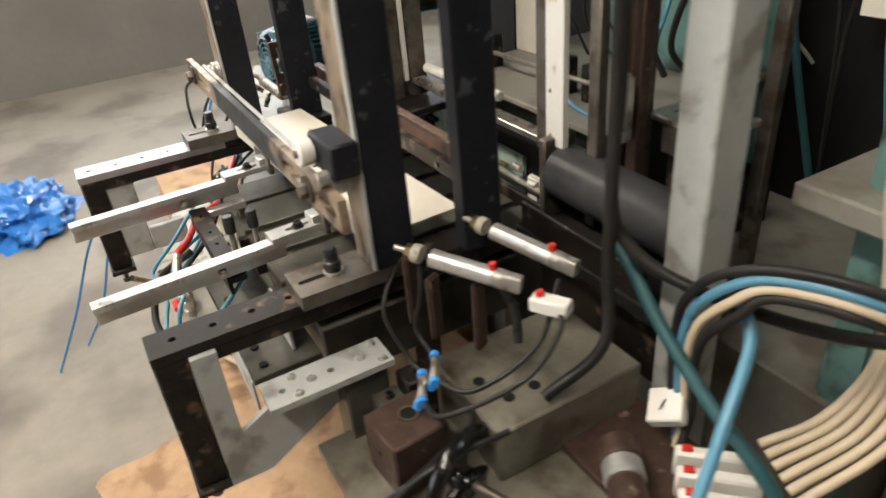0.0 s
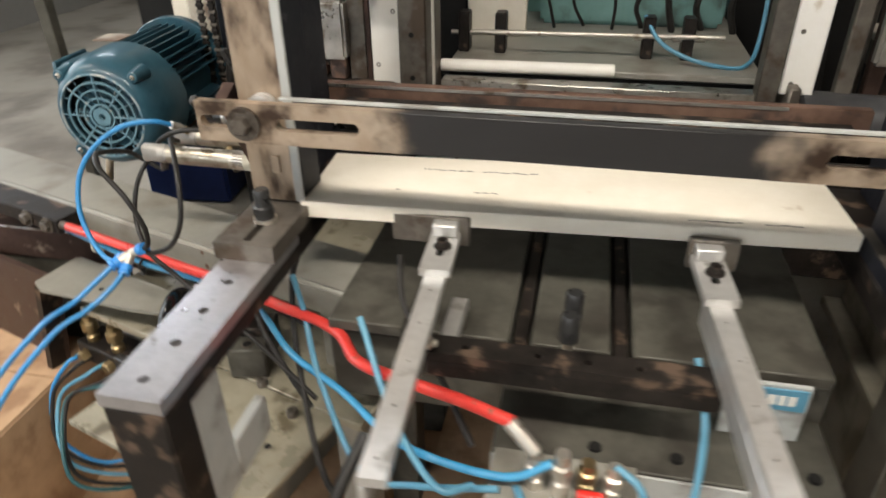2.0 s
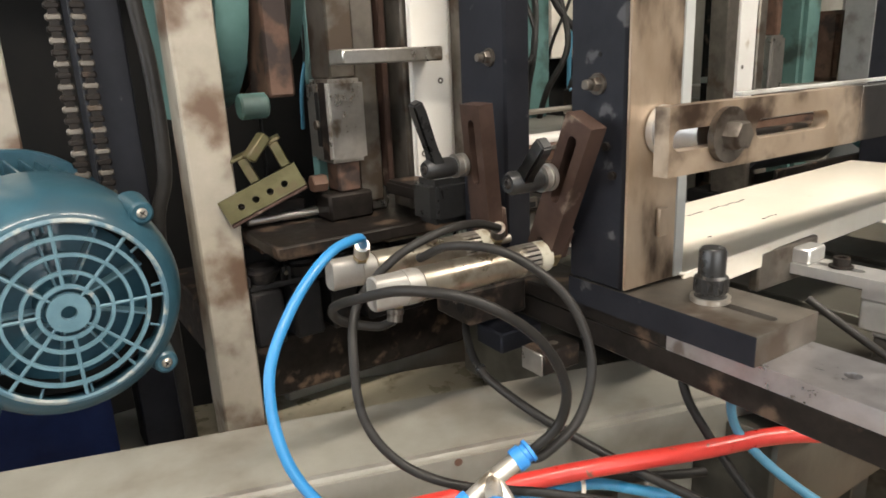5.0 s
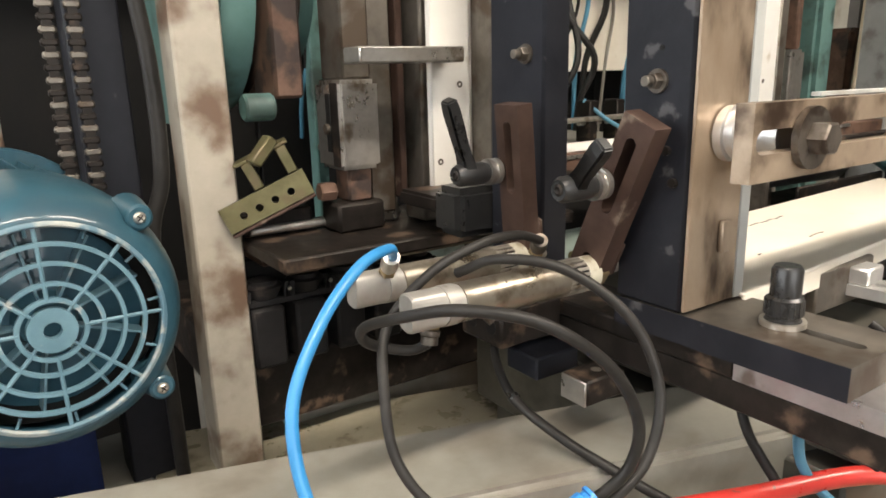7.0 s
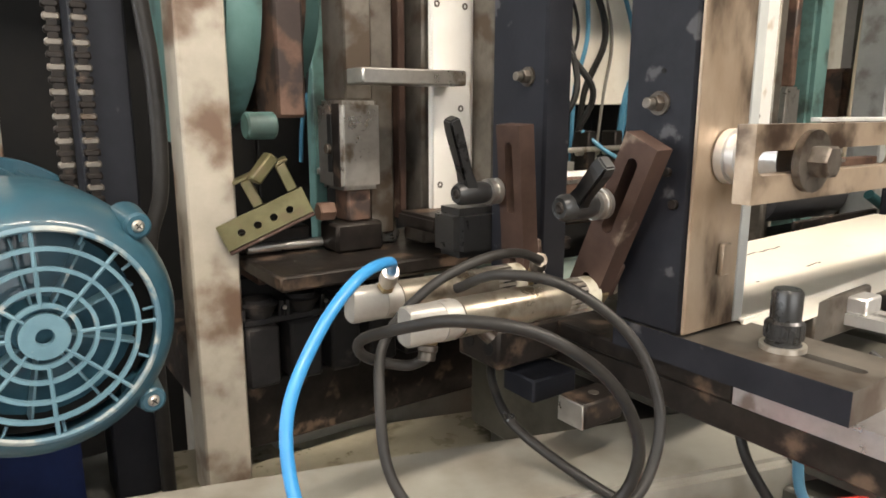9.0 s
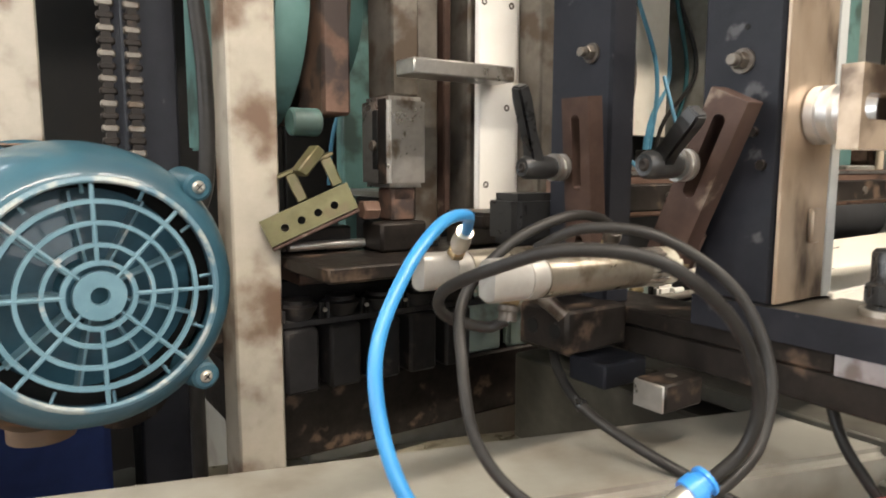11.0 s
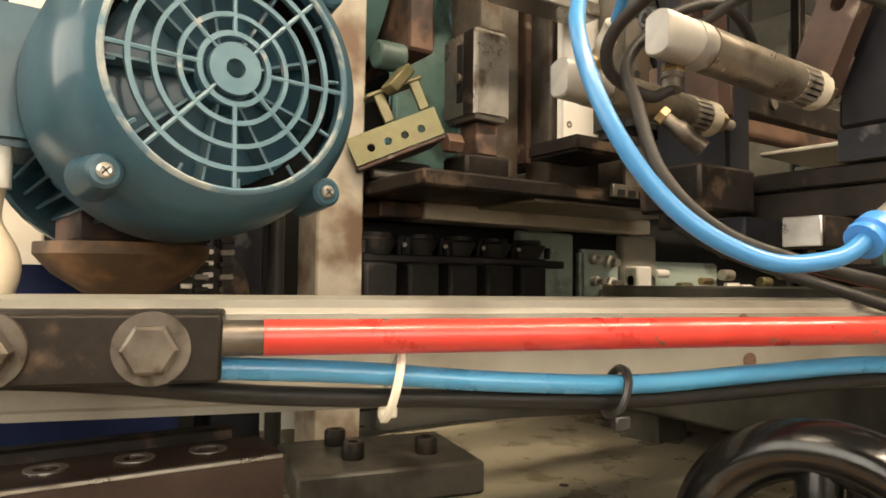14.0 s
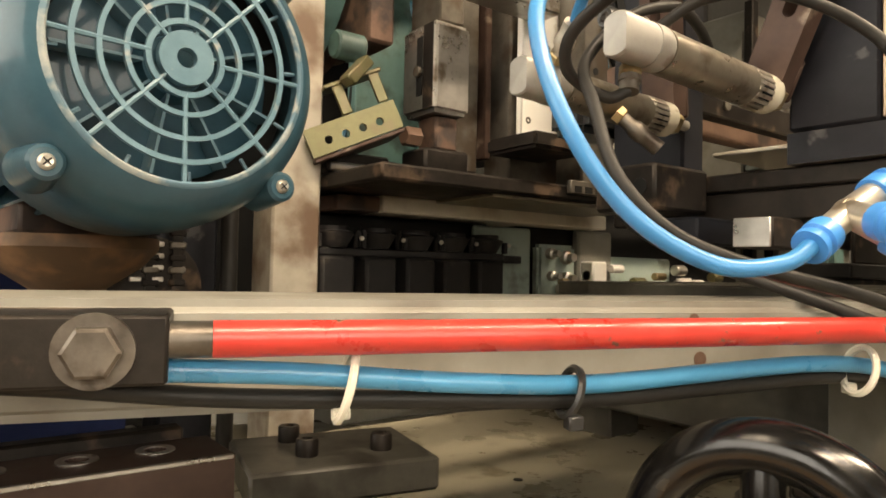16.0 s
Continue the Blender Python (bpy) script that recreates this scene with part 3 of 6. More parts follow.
# ---- the two folded brackets that carry the posts ----
def bracket(x0, x1, ytip, side, legz, label, first):
    root = thing("post_bracket", ((x0 + x1) / 2, -0.1, 0.82), label, "bracket", "post brackets")
    xm = (x0 + x1) / 2
    rot = pose(0, 0, 0, 0, 0, 90)
    holes = [(first - 0.0625 * k, -xm, 0.0062, 0) for k in range(4)]
    part("top_bar", holed(N(), ytip, -0.0, -x1, -x0, 0.845, 0.862, holes, rot), BLACK_STEEL if side > 0 else WORN_TOP, root, "drilled flat steel bar with worn bare top")
    part("web", box(N(), x0 + 0.002, x1 - 0.002, ytip + 0.002, 0.30, 0.818, 0.8448, 0.002), BLACK_STEEL, root)
    part("rear_bar", box(N(), x0, x1, 0.0005, 0.30, 0.845, 0.8615, 0.002), BLACK_STEEL, root)
    part("front_leg", box(N(), x0 + 0.001, x1 - 0.001, ytip, ytip + 0.05, legz, 0.8445, 0.004), BLACK_STEEL, root)
    part("inner_plate", box(N(), x1 - 0.024, x1 - 0.008, ytip + 0.0505, ytip + (0.115 if side < 0 else 0.085), legz + 0.02, 0.8175, 0.003), LGREY, root, "light grey painted plate")
    if side < 0:
        part("lower_plate", box(N(), x1 - 0.024, x1 - 0.008, ytip + 0.1155, -0.15, legz + 0.02, legz + 0.085, 0.003), LGREY, root, "light grey painted lower arm")
    part("foot_bar", box(N(), x0 - 0.005, x1 + 0.012, ytip - 0.004, ytip + 0.055, legz - 0.012, legz - 0.0005, 0.002), BLACK_STEEL, root)
    f = part("foot_screw", rod(N(), (xm, ytip + 0.025, legz - 0.045), (xm, ytip + 0.025, legz - 0.012), 0.006, 12), DULL, root)
    part("foot_pad", rod(N(), (xm, ytip + 0.025, legz - 0.056), (xm, ytip + 0.025, legz - 0.045), 0.011, 16), DULL, f)
    return root


bracket(-0.466, -0.392, -0.356, -1, 0.60, "black steel U bracket with drilled bare top and screw foot", -0.139)
bracket(0.372, 0.441, -0.322, 1, 0.58, "black steel U bracket with drilled brown top and screw foot", -0.095)


def slot_plate(x0, x1, y0, y1, knob_y):
    root = thing("slotted_base_plate", ((x0 + x1) / 2, (y0 + y1) / 2, 0.8622), "black edged steel base plate with a slot and locking knob", "plate", "base plates")
    xm = (x0 + x1) / 2
    rot = pose(0, 0, 0, 0, 0, 90)
    part("plate", holed(N(), y0, y1, -x1, -x0, 0.8622, 0.8875, [(y0 + 0.042, -xm, 0.0055, 0.026), (y1 - 0.03, -xm, 0.004, 0)], rot), DULL, root, "ground steel top")
    part("painted_edge", box(N(), x0 - 0.0009, x0 - 0.0001, y0, y1, 0.8624, 0.8873, 0), NAVY, root, "dark painted edge")
    k = part("knob", lathe(N(), (xm, knob_y, 0.8875), (xm, knob_y, 0.95), [(0, 0.001), (0.015, 0.001), (0.015, 0.004), (0.0125, 0.005), (0.0125, 0.008), (0.014, 0.009), (0.014, 0.022), (0.0115, 0.024), (0.0115, 0.045), (0.0095, 0.048), (0, 0.048)], 26), PLASTIC, root, "black knurled locking knob")
    part("spring_washer", ring(N(), (xm, knob_y, 0.8877), (xm, knob_y, 0.892), 0.008, 0.017), NICKEL, k)
    for s in range(18):
        a = math.tau * s / 18
        part("rib", box(N(), xm + 0.0138 * math.cos(a) - 0.0006, xm + 0.0138 * math.cos(a) + 0.0006, knob_y + 0.0138 * math.sin(a) - 0.0006, knob_y + 0.0138 * math.sin(a) + 0.0006, 0.8968, 0.9088, 0), PLASTIC, k)


slot_plate(-0.473, -0.388, -0.088, 0.115, -0.016)
slot_plate(0.375, 0.462, -0.088, 0.115, -0.016)


# ---- the two feeding arms ----
def feed_arm(x, xt, ytip):
    """A flat arm from the clamp at y 0 to its tip, with its slotted clamp block and stop."""
    root = thing("feed_arm", (x, -0.1, 0.83), "bare aluminium arm with a slotted clamp block and bolt", "arm", "feed arms")
    length = math.hypot(xt - x, ytip + 0.03)
    yaw = math.degrees(math.atan2(xt - x, -(ytip + 0.03)))
    m = pose(x, -0.03, 0, 0, 0, yaw - 90)
    part("bar", holed(N(), 0.0, length, -0.014, 0.014, 0.838, 0.85, [(0.06 + k * 0.07, 0, 0.0022, 0) for k in range(int((length - 0.06) / 0.07) + 1)], m), ALU, root, "drilled aluminium bar")
    part("side_web", box(N(), 0.0, length, -0.0145, -0.006, 0.803, 0.8378, 0.002, m), ALU, root)
    b = part("clamp_block", holed(N(), -0.075, 0.03, -0.021, 0.021, 0.8502, 0.862, [(-0.03, 0, 0.0055, 0.02)], m), ALU, root, "slotted aluminium block")
    part("socket_bolt", lathe(N(), (x, 0.0, 0.8622), (x, 0.0, 0.875), [(0.0125, 0), (0.0125, 0.002), (0.0085, 0.0025), (0.0085, 0.011), (0.0045, 0.011), (0.0045, 0.005), (0, 0.005)], 20), BLACK_STEEL, b, "black socket bolt with washer")
    part("riser", box(N(), -0.085, -0.055, -0.018, 0.018, 0.8622, 0.880, 0.002, m), ALU, root)
    part("stop_plate", box(N(), x - 0.085 if x < 0 else x - 0.03, x + 0.03 if x < 0 else x + 0.035, 0.043, 0.055, 0.84, 0.885, 0.002), DULL, root, "dull steel stop plate")
    s = part("side_screw", rod(N(), (x + 0.02, -0.16, 0.822), (x + 0.004, -0.16, 0.822), 0.009, 14), NICKEL, root)
    part("screw_tip", rod(N(), (x + 0.027, -0.16, 0.822), (x + 0.02, -0.16, 0.822), 0.005, 10), NICKEL, s)


feed_arm(-0.178, -0.16, -0.394)
feed_arm(0.180, 0.205, -0.384)
cb = thing("arm_tie_bar", (0, -0.135, 0.785), "dark drilled steel tie bar between the two arms", "bar")
part("bar", holed(N(), -0.17, 0.185, -0.155, -0.118, 0.79, 0.8025, [(-0.12, -0.137, 0.0045, 0), (-0.03, -0.137, 0.0045, 0), (0.03, -0.137, 0.0045, 0), (0.09, -0.137, 0.0045, 0)]), BLACK_STEEL, cb)
part("rib", box(N(), -0.168, 0.183, -0.1545, -0.147, 0.765, 0.7898, 0.001), BLACK_STEEL, cb)
for x, y in ((0.007, -0.051), (0.004, -0.1)):
    k = thing("stop_screw", (x, y, 0.77), "black capped stop screw standing on the slide", "screw", "stop screws")
    part("stem", rod(N(), (x, y, 0.76), (x, y, 0.81), 0.006, 12), NICKEL, k)
    part("cap", lathe(N(), (x, y, 0.805), (x, y, 0.845), [(0, 0), (0.012, 0), (0.012, 0.036), (0.010, 0.039), (0, 0.039)], 20), PLASTIC, k, "black plastic cap")
sb = thing("side_bar", (-0.147, -0.09, 0.76), "short pale aluminium bar beside the arm", "bar")
part("bar", box(N(), -0.158, -0.135, -0.15, -0.03, 0.785, 0.802, 0.002, pose(0, 0, 0, 0, 0, 0)), ALU, sb)
part("post", box(N(), -0.156, -0.137, -0.05, -0.032, 0.755, 0.7848, 0.002), DULL, sb)

# slide bed under the arms
bed = thing("slide_bed", (0, 0.12, 0.6), "dark grey slide bed with long slots under the guide plate", "machine bed")
for k, (x0, x1) in enumerate(((-0.335, -0.225), (-0.205, -0.075), (-0.045, 0.06), (0.09, 0.19), (0.215, 0.335))):
    part("bed_plate", box(N(), x0, x1, -0.06, 0.5, 0.742, 0.76, 0.002), DGREY, bed)
for x in (-0.215, -0.06, 0.075, 0.2025):
    part("slot_rail", box(N(), x - 0.009, x + 0.009, -0.08, 0.5, 0.728, 0.752, 0.002), BLACK_STEEL, bed)
part("bed_body", box(N(), -0.345, 0.345, -0.04, 0.5, 0.60, 0.7275, 0.004), DGREY, bed)
part("front_plate", box(N(), -0.08, 0.34, -0.178, -0.045, 0.66, 0.675, 0.002), DGREY, bed)
for x in (-0.05, 0.05, 0.15, 0.25, 0.31):
    part("front_bolt", rod(N(), (x, -0.15, 0.675), (x, -0.15, 0.681), 0.008, 14), DARK, bed)
part("front_skirt", box(N(), -0.08, 0.34, -0.183, -0.1785, 0.60, 0.672, 0.001), LGREY, bed, "pale grey skirt plate")
part("stand_panel", box(N(), 0.204, 0.302, -0.089, -0.083, 0.6752, 0.766, 0.0015), LGREY, bed, "pale grey upright panel")
sign = thing("maker_sign", (0.253, -0.0892, 0.745), "pale blue sign with white bars on the grey panel", "sign")
part("plate", box(N(), 0.208, 0.298, -0.0925, -0.0892, 0.728, 0.761, 0.0006), HOSE_PALE, sign)
for u0, u1 in ((0.006, 0.015), (0.022, 0.028), (0.032, 0.041), (0.044, 0.054), (0.057, 0.065), (0.068, 0.077)):
    part("white_bar", box(N(), 0.208 + u0, 0.208 + u1, -0.0932, -0.0926, 0.737, 0.752, 0), PLASTIC_WHITE, sign)
for x in (-0.3, 0.3):
    for y in (0.18, 0.44):
        part("leg", box(N(), x - 0.03, x + 0.03, y - 0.03, y + 0.03, 0, 0.5998, 0.003), DGREY, bed)


# ---- slanted front beam with its hoses ----
BX, BY, BA = -0.925, 0.145, -17.0
FRAME = pose(BX, BY, 0, 0, 0, BA)


def B(s, d, z):
    return FRAME @ Vector((s, d, z))


beam = thing("front_beam", B(0.1, 0.1, 0), "long grey painted steel beam, dusty on top, with rust spots", "beam")
part("channel", box(N(), -0.62, 0.655, 0.045, 0.165, 0.694, 0.7535, 0.007, FRAME, 3), GREY, beam)
part("end_cap", box(N(), 0.6552, 0.672, 0.05, 0.16, 0.70, 0.748, 0.007, FRAME, 3), GREY, beam)
for s in (-0.45, 0.55):
    part("leg", box(N(), s - 0.03, s + 0.03, 0.075, 0.135, 0, 0.6938, 0.003, FRAME), GREY, beam)
cl = part("clamp_bar", box(N(), -0.33, -0.018, -0.010, 0.0445, 0.7195, 0.7495, 0.0015, FRAME), BLACK_STEEL, beam, "black steel clamp bar")
for s in (-0.046, -0.108, -0.24):
    part("washer", ring(N(), B(s, -0.0102, 0.7350), B(s, -0.0135, 0.7350), 0.006, 0.0158), TARNISH, cl, "worn steel washer")
    part("hex_bolt", hexhead(N(), B(s, -0.0135, 0.7350), B(s, -0.0225, 0.7350), 0.0115), TARNISH, cl, "worn steel hex bolt")
for s, d, z, w, h in ((0.30, 0.0447, 0.742, 0.008, 0.006), (0.305, 0.0447, 0.716, 0.01, 0.008)):
    part("rust_spot", rod(N(), B(s, d, z), B(s, d - 0.0004, z), w / 2, 12), RUST, beam, "rust spot")

red = thing("red_hose", B(0.2, 0, 0.73), "scratched red painted air tube ending in a nickel coupling", "hose")
RED_END = [B(s, 0, 0.738) for s in (0.0, 0.1, 0.2, 0.3, 0.4)] + [Vector(v) for v in ((-0.43, -0.016, 0.738), (-0.36, -0.040, 0.738), (-0.315, -0.066, 0.737), (-0.275, -0.115, 0.738), (-0.215, -0.145, 0.745), (-0.12, -0.18, 0.755), (-0.05, -0.215, 0.765))]
part("tube", tube(N(), RED_END, 0.0084, 16, steps=6), RED, red)
part("ferrule", rod(N(), B(-0.019, 0, 0.738), B(0.001, 0, 0.738), 0.0082, 20), TARNISH, red, "tarnished bare ferrule")

bl = thing("blue_air_hose", B(0.2, 0.02, 0.7), "blue air hose tied along the beam", "hose")
part("hose", tube(N(), [B(-0.03, 0.006, 0.7245), B(0.04, 0.006, 0.7205), B(0.12, 0.006, 0.7135), B(0.2, 0.007, 0.7098), B(0.28, 0.008, 0.7132), B(0.36, 0.010, 0.716), B(0.42, 0.012, 0.712), B(0.47, 0.0, 0.70), Vector((-0.40, -0.06, 0.685)), Vector((-0.30, -0.12, 0.682)), Vector((-0.19, -0.205, 0.69)), Vector((-0.06, -0.24, 0.70)), Vector((0.0, -0.235, 0.73))], 0.0054, 12), HOSE_SKY, bl)
bk = thing("black_cable", B(0.2, 0.02, 0.69), "black rubber cable tied below the blue hose", "cable")
part("cable", tube(N(), [B(-0.25, 0.030, 0.722), B(-0.1, 0.025, 0.718), B(0.0, 0.018, 0.709), B(0.1, 0.013, 0.7045), B(0.2, 0.012, 0.7005), B(0.3, 0.014, 0.7035), B(0.42, 0.022, 0.705), B(0.55, 0.02, 0.69)], 0.0048, 10), CABLE, bk)


def zip_tie(s, material, label, tail, mid, half):
    root = thing("cable_tie", B(s, 0.015, 0.71), label, "cable tie", "cable ties")
    loop = []
    for k in range(14):
        a = math.tau * k / 14
        loop.append(B(s + 0.004 * math.sin(a), 0.008 + 0.0115 * math.cos(a), mid + half * math.sin(a)))
    part("loop", tube(N(), loop, 0.0023, 6, closed=True, steps=3), material, root)
    part("head", box(N(), s - 0.005, s + 0.004, -0.002 if tail else 0.012, 0.006 if tail else 0.018, mid - half - 0.007 if tail else mid - half - 0.001, mid - half + 0.001 if tail else mid - half + 0.006, 0.001, FRAME), material, root)


zip_tie(0.062, TIE_WHITE, "white nylon cable tie round the hoses", 0, 0.7135, 0.0165)
zip_tie(0.186, PLASTIC, "black nylon cable tie round the hoses", 1, 0.7058, 0.0125)
zip_tie(0.402, TIE_WHITE, "white nylon cable tie round the hoses", 0, 0.711, 0.0150)

# table below the beam
tb = thing("machine_table", B(0.25, 0.2, 0.5), "oily olive-grey steel machine table with tapped holes", "table")
part("top", box(N(), -0.02, 0.66, -0.02, 0.62, 0.545, 0.562, 0.002, FRAME), TABLE, tb)
part("side_plate", box(N(), 0.24, 0.62, -0.23, -0.0205, 0.548, 0.560, 0.002, FRAME), TABLE, tb)
for s, d in ((0.28, 0.02), (0.34, -0.06), (0.43, 0.10), (0.40, 0.22), (0.52, 0.05), (0.30, 0.30), (0.2, 0.12), (0.56, -0.12), (0.46, -0.16), (0.33, -0.17)):
    # No cut in the table: near-black discs paint the shade of holes
    part("tapped_hole_shade", rod(N(), B(s, d, 0.5615), B(s, d, 0.5626 if d > 0 else 0.5606), 0.005, 12), DARK, tb)
part("body", box(N(), 0.0, 0.34, 0.03, 0.58, 0.0, 0.5448, 0.004, FRAME), GREY, tb)
part("leg", box(N(), 0.57, 0.63, 0.48, 0.56, 0.0, 0.5448, 0.004, FRAME), GREY, tb)

rail = thing("drilled_rail", (-1.05, 0.285, 0.0), "brown machined rail with countersunk holes on a stand", "rail")
part("rail", holed(N(), -1.30, -0.875, 0.25, 0.305, 0.585, 0.656, [(-1.15, 0.283, 0.007, 0), (-1.06, 0.283, 0.007, 0), (-1.002, 0.283, 0.007, 0), (-0.956, 0.284, 0.007, 0), (-0.913, 0.284, 0.007, 0)]), BROWN, rail)
for x in (-1.002, -0.956, -0.913):
    part("counterbore", ring(N(), (x, 0.284, 0.6555), (x, 0.284, 0.6568), 0.007, 0.0115, 24), BARE, rail, "bright countersunk rim")
part("worn_edge", box(N(), -1.30, -0.876, 0.2492, 0.2515, 0.6535, 0.6566, 0.0006), BARE, rail, "front edge worn bright")
part("rear_step", box(N(), -1.30, -0.89, 0.3055, 0.32, 0.585, 0.664, 0.002), BLACK_STEEL, rail)
part("stand", box(N(), -1.28, -1.02, 0.255, 0.30, 0.0, 0.5848, 0.003), DGREY, rail)
lip = thing("grey_apron", B(0.1, -0.02, 0.56), "grey folded apron plate below the red tube", "plate")
part("plate", prism(N(), [(-0.10, 0.05), (-0.09, -0.05), (-0.055, -0.062), (0.16, -0.022), (0.215, -0.005), (0.23, 0.05)], 0.610, 0.616, FRAME), GREY, lip)
part("fold", box(N(), -0.095, 0.225, 0.050, 0.056, 0.5622, 0.616, 0.001, FRAME), GREY, lip, "folded edge standing on the table")
# Hole in the apron given by a near-black disc as its shade
part("hole_shade", rod(N(), B(0.05, -0.005, 0.6158), B(0.05, -0.005, 0.6168), 0.005, 12), DARK, lip)
gb = thing("bolted_block", (-0.69, 0.45, 0.56), "grey block with black socket head screws", "block")
gm = pose(-0.69, 0.45, 0, 0, 0, -12)
part("block", box(N(), -0.105, 0.072, -0.075, 0.058, 0.5625, 0.594, 0.003, gm), BLOCK_GREY, gb)
for x, y in ((0.028, -0.03), (-0.045, -0.028), (-0.05, 0.03)):
    part("socket_screw", lathe(N(), gm @ Vector((x, y, 0.594)), gm @ Vector((x, y, 0.610)), [(0.0105, 0), (0.0108, 0.001), (0.0108, 0.014), (0.0095, 0.016), (0.0055, 0.016), (0.0055, 0.008), (0, 0.008)], 20), BLACK_STEEL, gb, "black socket head screw")


def handwheel(centre, axis, radius, rim, label):
    c, ax = Vector(centre), Vector(axis).normalized()
    u = ax.cross(Vector((0, 0, 1))).normalized()
    w = ax.cross(u)
    root = thing("handwheel", centre, label, "handwheel", "handwheels")
    part("rim", tube(N(), [c + radius * (math.cos(math.tau * k / 32) * u + math.sin(math.tau * k / 32) * w) for k in range(32)], rim, 14, closed=True, steps=2), GLOSS, root)
    part("hub", lathe(N(), c - ax * 0.02, c + ax * 0.02, [(0, 0), (0.018, 0), (0.022, 0.006), (0.022, 0.034), (0.018, 0.04), (0, 0.04)], 24), GLOSS, root)
    for k in range(3):
        a = math.tau * k / 3 + 0.5
        d = math.cos(a) * u + math.sin(a) * w
        part("spoke", tube(N(), [c + d * 0.015, c + d * (radius * 0.5) - ax * 0.004, c + d * (radius - rim * 0.3)], rim * 0.75, 10), GLOSS, root)
    part("axle", rod(N(), c + ax * 0.015, c + ax * 0.11, 0.009, 14), DULL, root)
    return root


handwheel((-0.655, 0.034, 0.609), (0.97, 0.24, 0), 0.068, 0.0168, "glossy black plastic handwheel below the beam")
handwheel((0.70, 0.045, 0.62), (0.92, 0.38, 0), 0.082, 0.0135, "glossy black plastic handwheel at the side of the table")


# ---- small gear below the beam ----
ab = thing("axle_block", (-0.535, 0.055, 0.562), "dark drilled bearing block behind the handwheel", "block")
am = pose(-0.53, 0.055, 0, 0, 0, 12)
part("block", box(N(), -0.032, 0.032, -0.055, 0.055, 0.5625, 0.622, 0.003, am), DGREY, ab)
for v in (-0.037, 0.037):
    part("hole_rim", ring(N(), am @ Vector((0, v, 0.6215)), am @ Vector((0, v, 0.6232)), 0.0075, 0.011, 18), DULL, ab)
    # Near-black disc inside the rim, for the shade of a hole
    part("hole_shade", rod(N(), am @ Vector((0, v, 0.6215)), am @ Vector((0, v, 0.6226)), 0.0075, 16), DARK, ab)
part("cap", box(N(), -0.026, 0.030, -0.020, 0.020, 0.6222, 0.640, 0.003, am), BLACK_STEEL, ab, "black bearing cap")
for u, v in ((-0.017, -0.011), (-0.017, 0.011), (0.020, -0.011), (0.020, 0.011)):
    p = am @ Vector((u, v, 0.640))
    part("socket_screw", lathe(N(), p, p + Vector((0, 0, 0.007)), [(0.005, 0), (0.005, 0.007), (0.0026, 0.007), (0.0026, 0.003), (0, 0.003)], 14), BLACK_STEEL, ab)
part("flange", rod(N(), am @ Vector((-0.044, 0, 0.595)), am @ Vector((-0.0325, 0, 0.595)), 0.024, 24), TARNISH, ab, "tarnished steel flange")
for s, d, h in ((0.46, -0.02, 0.012), (0.49, -0.07, 0.012), (0.43, -0.10, 0.010), (0.55, -0.05, 0.012), (0.37, -0.06, 0.010)):
    z = 0.562 if d >= -0.02 else 0.560
    solo("table_screw", lathe(N(), B(s, d, z), B(s, d, z + h), [(0.0095, 0), (0.0095, h - 0.002), (0.008, h), (0.004, h), (0.004, h - 0.005), (0, h - 0.005)], 16), DULL, "steel socket screw in the machine table", "screw", "table screws")
gs = thing("end_gusset", B(-0.3, -0.02, 0.0), "dark brown steel end support with a slanted bolted edge", "support")
gm2 = FRAME @ pose(0, 0, 0, 90, 0, 0)
part("plate", prism(N(), [(-0.50, 0.0), (-0.27, 0.0), (-0.085, 0.60), (-0.50, 0.60)], 0.004, 0.016, gm2), BROWN, gs)
part("flange", prism(N(), [(-0.285, 0.0), (-0.268, 0.0), (-0.083, 0.60), (-0.10, 0.60)], 0.0162, 0.05, gm2), BLACK_STEEL, gs, "blackened edge flange")
for s, z in ((-0.128, 0.56), (-0.150, 0.49), (-0.172, 0.42), (-0.194, 0.35)):
    part("hex_bolt", hexhead(N(), B(s, -0.0165, z), B(s, -0.026, z), 0.011), TARNISH, gs, "tarnished hex bolt")
mf = thing("valve_manifold", B(0.05, -0.01, 0.44), "black air manifold with brass valves below the table", "manifold")
part("block", box(N(), -0.05, 0.16, -0.035, 0.0295, 0.43, 0.475, 0.003, FRAME), BLACK_STEEL, mf)
part("cover", box(N(), 0.10, 0.15, -0.055, -0.0355, 0.435, 0.505, 0.003, FRAME), PLASTIC, mf, "black plastic coil")
for s in (-0.02, 0.055):
    v = part("valve", lathe(N(), B(s, -0.012, 0.475), B(s, -0.012, 0.535), [(0, 0), (0.013, 0), (0.013, 0.012), (0.009, 0.015), (0.009, 0.024), (0.016, 0.027), (0.016, 0.045), (0.010, 0.048), (0.010, 0.06), (0, 0.06)], 18), BRASS, mf, "brass valve")
    part("nut", hexhead(N(), B(s, -0.035, 0.452), B(s, -0.052, 0.452), 0.013), BRASS, v)
